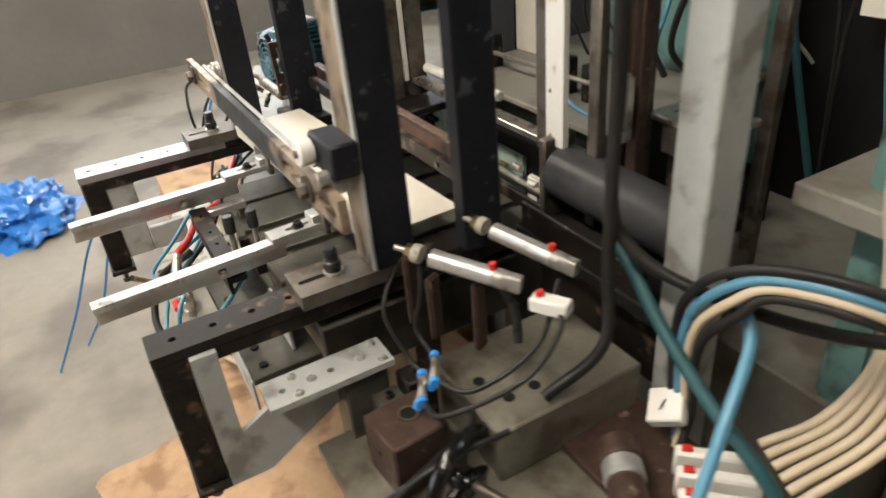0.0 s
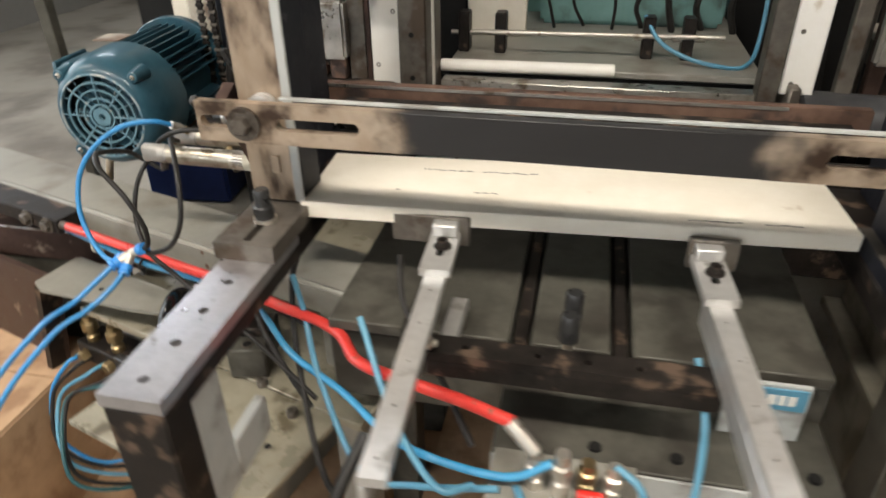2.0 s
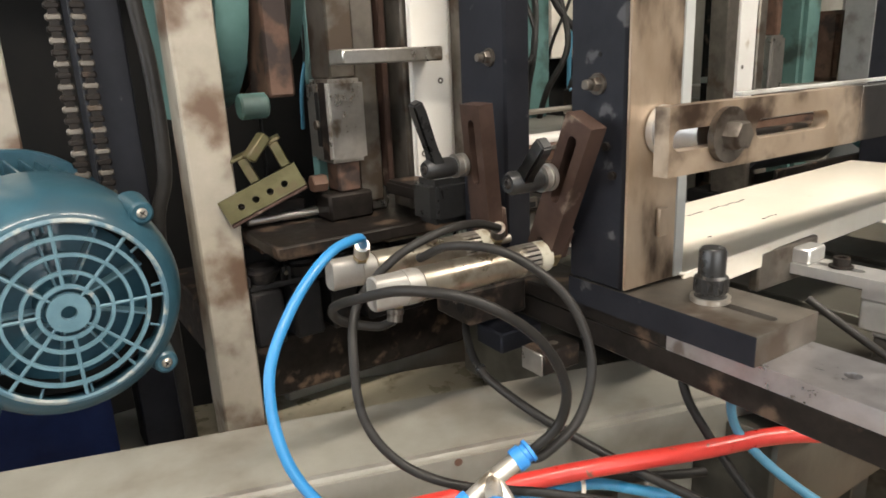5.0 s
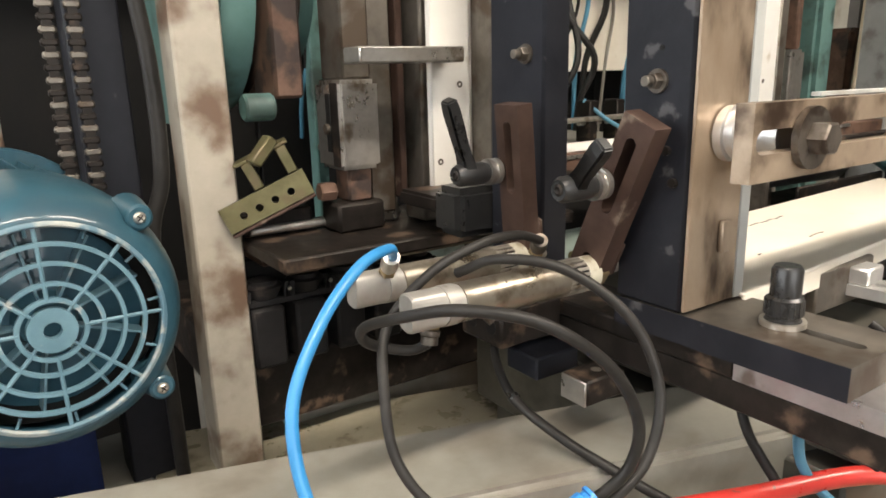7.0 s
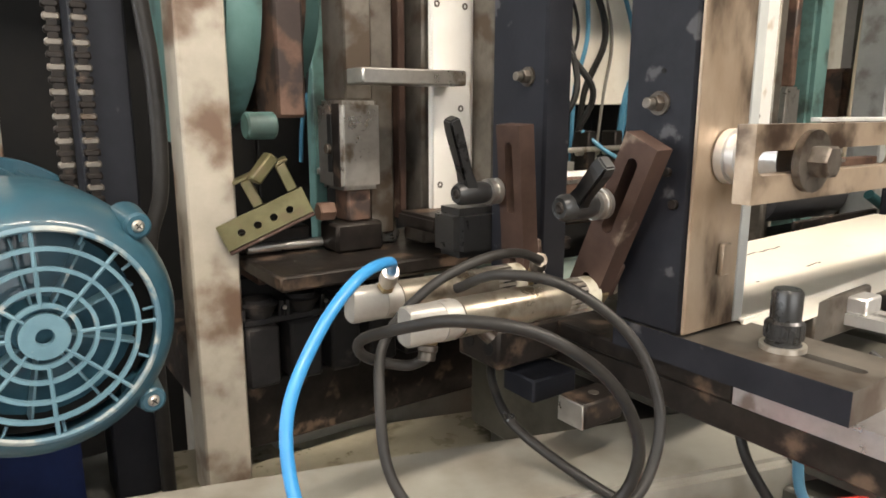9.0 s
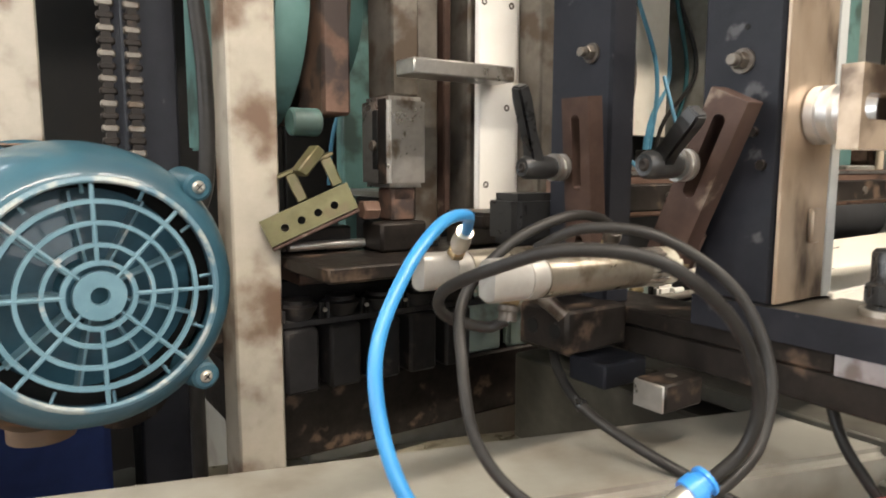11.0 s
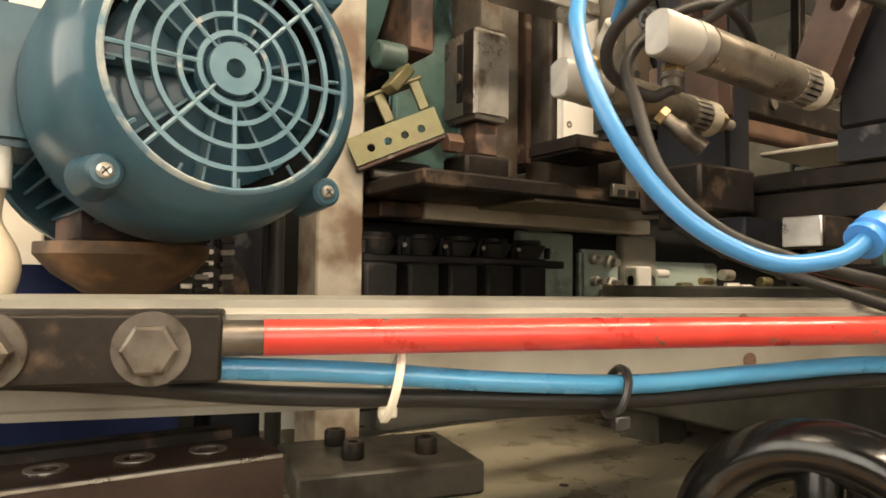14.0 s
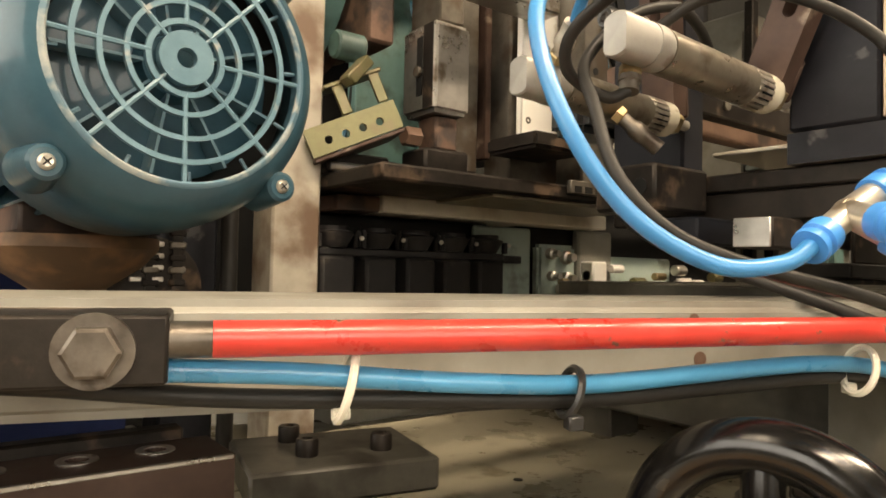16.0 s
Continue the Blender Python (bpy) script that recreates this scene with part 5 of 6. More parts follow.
# ---- machinery behind the frame ----
bp = thing("background_post", (-0.694, 0.60, 0), "beige painted steel post with brown grease stains", "post", "machine posts")
part("post", box(N(), -0.724, -0.664, 0.57, 0.63, 0, 2.2, 0.003), BEIGE, bp)
solo("cable_loom", tube(N(), [(-0.77, 0.56, 1.6), (-0.765, 0.555, 1.25), (-0.755, 0.55, 1.1), (-0.757, 0.55, 0.98), (-0.775, 0.555, 0.9), (-0.775, 0.56, 0.7), (-0.77, 0.57, 0.4)], 0.009, 12), CABLE, "black cable loom running down beside the post", "cable")
solo("dark_column", box(N(), -0.825, -0.765, 0.63, 0.70, 0, 2.2, 0.003), NAVY, "dark painted column behind the motor", "column")
solo("pale_column", box(N(), -0.96, -0.90, 0.74, 0.80, 0, 2.2, 0.003), BEIGE, "beige column behind the motor", "column")
solo("pale_column", box(N(), -1.03, -0.985, 0.78, 0.82, 0, 2.2, 0.003), CREAM, "cream column behind the motor", "column")

wb = thing("white_guard", (-0.37, 0.5, 0.93), "cream white guard panel fixed with screws", "panel", "guard panels")
part("panel", box(N(), -0.422, -0.358, 0.486, 0.498, 0.93, 1.7, 0.002), WHITE, wb)
part("side_panel", box(N(), -0.3578, -0.300, 0.492, 0.506, 0.93, 1.7, 0.002), WHITE, wb)
for x, z in ((-0.376, 1.072), (-0.415, 1.205), (-0.37, 1.205), (-0.41, 0.97)):
    part("screw", lathe(N(), (x, 0.4855, z), (x, 0.49, z), [(0, 0.0006), (0.002, 0.0006), (0.002, 0), (0.0045, 0), (0.0045, 0.001), (0, 0.001)], 14), DULL, wb)
solo("clamp_strip", box(N(), -0.548, -0.398, 0.442, 0.4855, 1.100, 1.119, 0.002), BARE, "ground steel strip clamped to the guard", "bar")
solo("backing_frame", box(N(), -0.424, -0.30, 0.507, 0.56, 0.8853, 1.7, 0.003), DULL, "grey steel frame carrying the white guard", "frame")

tl = thing("tool_holder", (-0.53, 0.56, 0.95), "worn steel tool holder block with a dark slot", "tool holder")
part("block", box(N(), -0.545, -0.486, 0.512, 0.585, 0.967, 1.082, 0.006, None, 2), BARE, tl, "bright worn steel block")
# Slot is a near-black box on the face, its shade put into colour
part("slot", box(N(), -0.5465, -0.5448, 0.536, 0.549, 0.99, 1.065, 0.001), DARK, tl)
part("slot_screw", rod(N(), (-0.5466, 0.543, 1.02), (-0.5515, 0.543, 1.02), 0.007, 12), DULL, tl)
# Side sheet darker than the rest of the block
part("left_cheek", box(N(), -0.5462, -0.5452, 0.5135, 0.5345, 0.972, 1.078, 0.0004), BLACK_STEEL, tl, "darker side face")
part("shank", box(N(), -0.534, -0.494, 0.518, 0.583, 1.0822, 1.6, 0.003), DULL, tl)
part("lower_shank", box(N(), -0.529, -0.494, 0.528, 0.568, 0.923, 0.9668, 0.003), RUST, tl)
part("nut", rod(N(), (-0.541, 0.548, 0.938), (-0.564, 0.548, 0.938), 0.013, 6), RUST, tl, "rusty nut")
part("foot", box(N(), -0.55, -0.48, 0.52, 0.575, 0.8832, 0.9228, 0.004), BLACK_STEEL, tl)
solo("slide_column", box(N(), -0.49, -0.45, 0.54, 0.60, 0.90, 1.8, 0.003), DULL, "dull steel slide column", "column")
solo("slide_edge", box(N(), -0.448, -0.436, 0.53, 0.56, 0.92, 1.8, 0.002), BROWN, "brown steel edge strip beside the slide", "strip")

td = thing("teal_drum", (-0.63, 0.78, 1.2), "teal painted cast drum with a brown flange", "drum")
part("plate", box(N(), -0.672, -0.655, 0.60, 0.98, 1.02, 1.7, 0.01, None, 2), TEAL, td)
part("drum", lathe(N(), (-0.6545, 0.78, 1.23), (-0.45, 0.78, 1.23), [(0, 0), (0.19, 0), (0.195, 0.01), (0.19, 0.045), (0.15, 0.06), (0.15, 0.065), (0.17, 0.07), (0.17, 0.08), (0.13, 0.085), (0.13, 0.15), (0, 0.15)], 48), TEAL, td)
part("flange", lathe(N(), (-0.589, 0.78, 1.23), (-0.45, 0.78, 1.23), [(0, 0), (0.175, 0), (0.175, 0.014), (0.14, 0.02), (0.14, 0.06), (0, 0.06)], 40), RUST, td, "brown greasy flange")
part("lug", rod(N(), (-0.64, 0.595, 1.05), (-0.60, 0.595, 1.05), 0.018, 18), TEAL, td)
part("bracket", box(N(), -0.60, -0.56, 0.58, 0.66, 1.06, 1.5, 0.004), RUST, td)

zb = thing("zinc_bracket", (-0.61, 0.54, 0.95), "yellow zinc plated bracket with a row of holes", "bracket")
zm = pose(-0.628, 0.54, 0.921, 0, -24, -18) @ Matrix.Scale(1.22, 4)
part("flange", holed(N(), -0.05, 0.045, -0.0, 0.028, -0.002, 0.002, [(-0.03, 0.012, 0.004, 0), (-0.012, 0.012, 0.004, 0), (0.006, 0.012, 0.004, 0), (0.024, 0.012, 0.004, 0)], zm @ pose(0, 0, 0, 90)), ZINC, zb)
for x in (-0.008, 0.03):
    part("arm", box(N(), x, x + 0.011, -0.002, 0.002, 0.029, 0.058, 0.001, zm), ZINC, zb)
part("top", box(N(), -0.015, 0.045, -0.002, 0.03, 0.058, 0.062, 0.001, zm), ZINC, zb)
part("foot", box(N(), -0.05, 0.045, -0.002, 0.06, -0.005, -0.001, 0.001, zm), BROWN, zb)
for (x, z), (x2, z2) in (((-0.655, 0.985), (-0.63, 1.015)),):
    mid = Vector(((x + x2) / 2, 0.53, (z + z2) / 2))
    an = math.degrees(math.atan2(z2 - z, x2 - x))
    l = math.hypot(x2 - x, z2 - z) / 2
    part("cranked_arm", box(N(), -l, l, -0.012, 0.012, -0.007, 0.007, 0.002, Matrix.Translation(mid) @ pose(0, 0, 0, 0, -an, 0)), ZINC, zb)
solo("bracket_carrier", box(N(), -0.66, -0.56, 0.585, 0.655, 0.8832, 0.915, 0.003), BLACK_STEEL, "oily black carrier block", "block")

bs = thing("die_station", (-0.5, 0.6, 0.78), "oily dark die station with steel blocks and a guide rod", "die station")
part("base", box(N(), -0.68, 0.42, 0.60, 1.1, 0.60, 0.70, 0.004), BLACK_STEEL, bs)
# Near-black plate: shade behind the tool holders put into colour
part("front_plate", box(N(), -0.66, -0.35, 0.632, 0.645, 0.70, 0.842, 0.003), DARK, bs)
part("ledge", box(N(), -0.578, -0.15, 0.57, 0.66, 0.842, 0.864, 0.002), LEDGE, bs, "dusty beige painted ledge")
part("ledge_cleat", box(N(), -0.64, -0.5785, 0.575, 0.655, 0.842, 0.862, 0.002), RUST, bs, "rusty cleat at the end of the ledge")
part("dark_shelf", box(N(), -0.66, -0.20, 0.44, 0.66, 0.8642, 0.883, 0.003), BLACK_STEEL, bs)
part("under_plate", box(N(), -0.50, -0.21, 0.45, 0.565, 0.859, 0.8638, 0.001), OLIVE, bs, "oily olive underside plate")
part("guide_rod", rod(N(), (-0.655, 0.57, 0.893), (-0.43, 0.57, 0.893), 0.006, 14), BARE, bs)
part("rod_block", box(N(), -0.475, -0.438, 0.555, 0.585, 0.8832, 0.918, 0.003), BARE, bs)
part("slotted_rack", box(N(), -0.385, -0.24, 0.432, 0.4398, 0.872, 0.889, 0.001), DULL, bs, "steel rack with a row of slots")
for k in range(7):
    # Near-black strips on the rack, painted shade of its slots
    part("rack_slot_shade", box(N(), -0.378 + 0.02 * k, -0.365 + 0.02 * k, 0.4312, 0.4322, 0.874, 0.882, 0), DARK, bs)
part("holder_rail", box(N(), -0.662, -0.365, 0.578, 0.60, 0.786, 0.796, 0.002), MATT, bs, "black rail through the tool holders")
part("rail_end_pin", box(N(), -0.3648, -0.325, 0.583, 0.597, 0.783, 0.794, 0.002), MATT, bs)
for k in range(5):
    x = -0.637 + k * 0.061
    h = part("tool_holder_foot", box(N(), x - 0.024, x + 0.022, 0.570, 0.615, 0.7002, 0.7858, 0.004), MATT, bs, "black tool holder foot")
    part("socket", lathe(N(), (x, 0.590, 0.7962), (x, 0.590, 0.83), [(0, 0), (0.017, 0), (0.024, 0.012), (0.027, 0.018), (0.020, 0.0205), (0.020, 0.026), (0, 0.026)], 16), MATT, h, "flared black socket")
    for dx in (-0.034, -0.026, 0.026):
        part("clip", box(N(), x + dx - 0.003, x + dx + 0.003, 0.572, 0.58, 0.7962, 0.812 + 0.006 * (k % 2), 0.001), MATT, h)
    part("stud", rod(N(), (x + 0.03, 0.577, 0.808), (x + 0.03, 0.569, 0.808), 0.003, 8), NICKEL, h)
solo("fork_clamp", box(N(), -0.470, -0.375, 0.41, 0.50, 0.918, 0.938, 0.004, None, 2), BLACK_STEEL, "blackened forked clamp in front of the guard", "clamp")
solo("black_bracket", box(N(), -0.518, -0.442, 0.2935, 0.345, 0.912, 0.966, 0.008, None, 2), PLASTIC, "black plastic bracket between the posts", "bracket")

# the wide machine body behind the guide plate
# Added near-black sheets: the dark space behind the machine is put into their colour
be = thing("back_shade_sheets", (-0.1, 1.315, 0), "added near-black sheets standing in for the dark space behind the machine", "panel")
for k in range(5):
    x0 = -1.5 + 0.56 * k
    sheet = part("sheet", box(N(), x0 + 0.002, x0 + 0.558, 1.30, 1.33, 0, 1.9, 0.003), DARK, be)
    for z in (0.7, 1.1, 1.5):
        for x in (x0 + 0.03, x0 + 0.53):
            part("screw", lathe(N(), (x, 1.30, z), (x, 1.295, z), [(0.007, 0), (0.007, 0.003), (0.004, 0.005), (0, 0.005)], 10), DULL, sheet)
# Unseen plate, added to keep the ceiling lamps from lighting the background
solo("unseen_light_blocker", box(N(), -1.3, 1.1, 0.62, 1.2995, 1.80, 1.83, 0.003), DGREY, "added unseen plate that keeps lamp light off the background", "cover")
# Added upright that only holds up the light blocking plate
solo("blocker_upright", box(N(), -1.3, -1.27, 0.64, 0.67, 0, 1.7998, 0.002), DGREY, "added dark upright carrying the light blocking plate", "upright")
solo("pale_back_panel", box(N(), 0.48, 0.86, 1.20, 1.215, 1.09, 1.7998, 0.003), CREAM, "cream painted cover panel hanging at the back of the machine", "panel")
gc = thing("green_gearcase", (-0.233, 0.61, 0.70), "pale green gear case with bright fittings behind the ledge", "gear case")
part("case", box(N(), -0.274, -0.188, 0.600, 0.619, 0.7002, 0.815, 0.006, None, 2), GREEN_BODY, gc)
for x, z, r in ((-0.251, 0.80, 0.009), (-0.217, 0.795, 0.011), (-0.248, 0.765, 0.008), (-0.215, 0.762, 0.010)):
    part("fitting", lathe(N(), (x, 0.600, z), (x, 0.582, z), [(r, 0), (r, 0.01), (r * 0.6, 0.012), (r * 0.6, 0.022), (0, 0.022)], 14), NICKEL if r < 0.013 else BLACK_STEEL, gc)
solo("gear_cover", box(N(), -0.398, -0.284, 0.606, 0.618, 0.7002, 0.838, 0.004), GREEN_BODY, "pale grey-green gear cover standing behind the ledge", "cover")
solo("grey_column", box(N(), -0.181, -0.096, 0.602, 0.619, 0.7002, 0.8415, 0.004), GREY, "dark grey square column behind the ledge", "column")
solo("white_switch_box", box(N(), 0.10, 0.15, 0.600, 0.619, 0.7002, 0.765, 0.006, None, 2), PLASTIC_WHITE, "white plastic switch box behind the ledge", "switch box")
part("case_lid", box(N(), -0.125, 0.08, 0.608, 0.619, 0.7002, 0.80, 0.006, None, 2), GREEN_BODY, gc)
for k in range(9):
    x = -0.235 + 0.06 * k
    part("fitting", rod(N(), (x, 0.59, 0.755 + 0.012 * (k % 3)), (x + 0.03, 0.59, 0.755 + 0.012 * (k % 3)), 0.007 + 0.003 * (k % 2), 12), (BRASS, NICKEL, PLASTIC_WHITE, ZINC)[k % 4], gc)
part("rail", rod(N(), (-0.24, 0.59, 0.745), (0.33, 0.59, 0.745), 0.008, 12), NICKEL, gc)
part("white_block", box(N(), -0.175, -0.14, 0.575, 0.607, 0.735, 0.79, 0.003), PLASTIC_WHITE, gc)
# Second added upright under the light blocking plate
solo("blocker_upright", box(N(), 1.07, 1.1, 0.64, 0.67, 0, 1.7998, 0.002), DGREY, "added dark upright carrying the light blocking plate", "upright")
random.seed(11)
for k in range(22):
    x = -0.30 + 0.066 * k
    w = [random.uniform(-0.07, 0.07) for _ in range(6)]
    solo("hanging_cable", tube(N(), [(x, 1.27, 1.79), (x + w[0], 1.22 + w[1] * 0.3, 1.55), (x + w[2], 1.18 + w[3] * 0.5, 1.3), (x + w[4], 1.2, 1.08), (x + w[5], 1.26, 0.952 if x < 0.33 else 0.62)], random.choice((0.005, 0.007, 0.01)), 7), random.choice((CABLE, CABLE, HOSE_TEAL, GREY, HOSE_PALE)), "cable hanging on the dark panel inside the machine", "cable", "panel cables")
mbx = thing("press_machine", (0, 0.9, 0), "grey machine body with a flat work plate behind the rails", "machine")
part("work_plate", box(N(), -0.298, 0.33, 0.60, 1.15, 0.93, 0.945, 0.003), GREY, mbx, "flat grey work plate")
# Near-black box: the dark space under the work plate put into colour
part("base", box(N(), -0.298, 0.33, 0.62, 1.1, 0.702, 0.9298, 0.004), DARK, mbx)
part("lower", box(N(), -0.6, 0.9, 0.65, 1.25, 0, 0.5998, 0.004), GREY, mbx)
part("back_panel", box(N(), -0.295, 0.33, 1.16, 1.2, 0.70, 1.6, 0.003), TEAL, mbx, "dark teal back panel")
solo("white_roller", rod(N(), (-0.30, 0.56, 0.955), (0.045, 0.57, 0.955), 0.0125, 20), WHITE, "white plastic guide roller on the rail", "roller")
solo("steel_strip", box(N(), -0.29, 0.32, 0.508, 0.545, 0.925, 0.940, 0.002), BARE, "bright steel strip in front of the roller", "strip")
for x in (-0.28, -0.20, 0.11, 0.19):
    k = thing("stand_clamp", (x, 0.72, 0.945), "small black clamp block with a steel screw", "clamp", "stand clamps")
    part("block", box(N(), x - 0.012, x + 0.012, 0.70, 0.74, 0.9452, 1.03, 0.003), BLACK_STEEL, k)
    part("screw", rod(N(), (x - 0.03, 0.715, 0.985), (x + 0.035, 0.715, 0.985), 0.005, 12), NICKEL, k)
solo("thin_rod", rod(N(), (-0.26, 0.70, 0.99), (0.26, 0.70, 0.995), 0.0055, 12), NICKEL, "thin bright steel rod across the work plate", "rod")
solo("loop_hose", tube(N(), [(0.10, 0.72, 1.03), (0.13, 0.68, 0.99), (0.18, 0.66, 0.965), (0.24, 0.65, 0.952), (0.30, 0.66, 0.951), (0.33, 0.72, 1.0), (0.34, 0.8, 1.2)], 0.0045, 10), HOSE_PALE, "pale blue air hose lying on the work plate", "hose")
wr = thing("white_guard", (0.345, 0.5, 0.93), "cream white guard panel fixed with screws", "panel", "guard panels")
part("panel", box(N(), 0.33, 0.385, 0.486, 0.50, 0.95, 1.7, 0.002), WHITE, wr)
part("side_frame", box(N(), 0.295, 0.3295, 0.49, 0.53, 0.93, 1.7, 0.002), DULL, wr)
for z in (0.97, 1.06):
    part("screw", rod(N(), (0.345, 0.4855, z), (0.345, 0.488, z), 0.0042, 12), DULL, wr)
fu_ = thing("frame_upright", (-0.328, 0.465, 0.8832), "dull steel upright with drilled holes", "upright")
part("upright", box(N(), -0.355, -0.302, 0.442, 0.49, 0.8832, 1.7, 0.003), DULL, fu_)
for z in (0.96, 1.04, 1.12, 1.2):
    # Near-black discs on the upright paint the shade of drilled holes
    part("hole_shade", rod(N(), (-0.33, 0.4425, z), (-0.33, 0.4412, z), 0.005, 12), DARK, fu_)
solo("panel_sheet", box(N(), -0.30, -0.16, 0.86, 0.88, 0.946, 1.7, 0.002), CREAM, "cream sheet metal panel deep in the machine", "panel")
solo("teal_cabinet", box(N(), -0.14, 0.30, 1.0, 1.15, 0.946, 1.35, 0.01, None, 2), TEAL, "teal cabinet deep in the machine", "cabinet")
random.seed(4)
for k in range(7):
    x = -0.1 + k * 0.07
    solo("machine_cable", tube(N(), [(x, 0.96 + 0.03 * (k % 2), 0.947), (x + random.uniform(-0.03, 0.03), 0.93, 1.02), (x + random.uniform(-0.06, 0.06), 0.90, 1.12), (x + random.uniform(-0.08, 0.08), 0.95, 1.25), (x, 0.99, 1.45)], random.choice((0.004, 0.006, 0.008)), 8), random.choice((CABLE, CABLE, HOSE_TEAL)), "cable hanging in front of the teal cabinet", "cable", "machine cables")

# ---- right side: roller, post, cylinders, service unit ----
rl = thing("dark_roller", (0.53, 0.52, 0.89), "large dark rubber roller on the machine side", "roller")
part("roller", rod(N(), (0.36, 0.50, 0.90), (0.70, 0.52, 0.885), 0.055, 36), RUBBER, rl)
part("trough", box(N(), 0.34, 0.72, 0.40, 0.60, 0.77, 0.80, 0.004), DARK, rl)
part("trough_front", box(N(), 0.36, 0.70, 0.402, 0.41, 0.80, 0.86, 0.003), BLACK_STEEL, rl)
part("stand", box(N(), 0.36, 0.70, 0.45, 0.60, 0.6, 0.7698, 0.003), BLACK_STEEL, rl)
part("bearing", box(N(), 0.34, 0.36, 0.46, 0.54, 0.80, 0.97, 0.004), DULL, rl)
solo("side_post", box(N(), 0.715, 0.785, 0.42, 0.49, 0, 2.0, 0.004), LGREY, "pale grey painted steel post at the machine side", "post", "machine posts")
solo("teal_column", box(N(), 0.86, 0.94, 0.66, 0.74, 0, 2.0, 0.012, None, 2), TEAL, "teal painted column at the machine side", "column")
solo("side_cabinet", box(N(), 0.95, 1.6, 0.95, 1.5, 0, 1.6, 0.01), GREY, "grey machine cabinet beside the frame", "cabinet")
solo("rust_box", box(N(), 0.95, 1.10, 0.62, 0.78, 1.0, 1.18, 0.01, None, 2), RUST, "rusty brown gear cover", "cover")
solo("cover_shelf", box(N(), 0.79, 1.2, 0.60, 0.95, 0.96, 0.9998, 0.004), GREY, "grey shelf behind the side post", "shelf")
solo("shelf_leg", box(N(), 1.0, 1.06, 0.70, 0.76, 0, 0.9598, 0.004), GREY, "grey leg under the shelf", "leg")
lb = thing("steel_fixture", (0.6, 0.6, 0.95), "bare steel fixture block with a white label plate", "fixture")
part("block", box(N(), 0.52, 0.60, 0.60, 0.68, 0.96, 1.02, 0.004), DULL, lb)
part("plate", box(N(), 0.50, 0.65, 0.59, 0.70, 1.0202, 1.034, 0.003), BARE, lb)
part("label", box(N(), 0.56, 0.64, 0.60, 0.66, 1.0342, 1.0352, 0), WHITE, lb, "white label")
part("foot", box(N(), 0.53, 0.59, 0.61, 0.67, 0.6, 0.9598, 0.004), BLACK_STEEL, lb)
for x, y, z, h, mt in ((0.44, 0.52, 0.97, 0.35, DULL), (0.50, 0.56, 0.98, 0.4, BROWN), (0.475, 0.60, 0.97, 0.5, DULL), (0.56, 0.72, 1.0, 0.45, BLACK_STEEL), (0.62, 0.76, 1.0, 0.4, DULL)):
    solo("tool_bar", box(N(), x - 0.014, x + 0.014, y - 0.012, y + 0.012, 0.60, z + h, 0.003), mt, "worn steel tool bar standing on the machine", "bar", "tool bars")
tp = thing("tool_plate", (0.49, 0.49, 1.0), "worn steel tool plate hanging on a bar", "plate")
part("plate", box(N(), 0.475, 0.525, 0.505, 0.530, 1.0, 1.12, 0.006, None, 2), BARE, tp)
part("neck", box(N(), 0.49, 0.51, 0.51, 0.535, 1.1202, 1.3, 0.003), RUST, tp)

for p, q, lab in (((0.672, 0.285, 0.905), (0.484, 0.222, 0.926), "nickel air cylinder with red port plug by the end post"),
                  ((0.668, 0.185, 0.914), (0.515, 0.080, 0.938), "nickel air cylinder with cream nose by the end post")):
    cylinder(p, q, lab, False, "end air cylinders")
    pv = Vector(p) + (Vector(q) - Vector(p)).normalized() * 0.045 + Vector((0, 0, 0.017))
    pl = thing("port_plug", pv, "red plastic port plug on the air cylinder", "plug", "port plugs")
    part("plug", rod(N(), pv - Vector((0, 0, 0.004)), pv + Vector((0, 0, 0.008)), 0.006, 12), PLASTIC_RED, pl)
pc = thing("port_connector", (0.70, 0.215, 0.886), "pale square valve connector with red plug", "connector")
part("body", box(N(), -0.03, 0.03, -0.014, 0.014, -0.012, 0.012, 0.003, pose(0.70, 0.213, 0.885, 0, 0, 30)), PLASTIC_WHITE, pc)
part("plug", rod(N(), (0.685, 0.205, 0.896), (0.685, 0.205, 0.906), 0.006, 12), PLASTIC_RED, pc)
for x, y, z0, z1 in ((0.51, 0.08, 0.80, 0.93), (0.545, 0.10, 0.78, 0.90), (0.60, 0.15, 0.77, 0.90)):
    m = pose(x, y, 0, 0, 0, 25)
    solo("hanging_link", box(N(), -0.006, 0.006, -0.014, 0.014, z0, z1, 0.004, m, 2), BROWN, "brown slotted steel arm hanging by the end post", "lever arm", "slotted arms")
solo("hanging_lever", tube(N(), [(0.62, 0.18, 0.895), (0.64, 0.19, 0.85), (0.655, 0.185, 0.80)], 0.008, 10), PLASTIC, "black plastic clamping lever pointing down", "lever", "clamping levers")
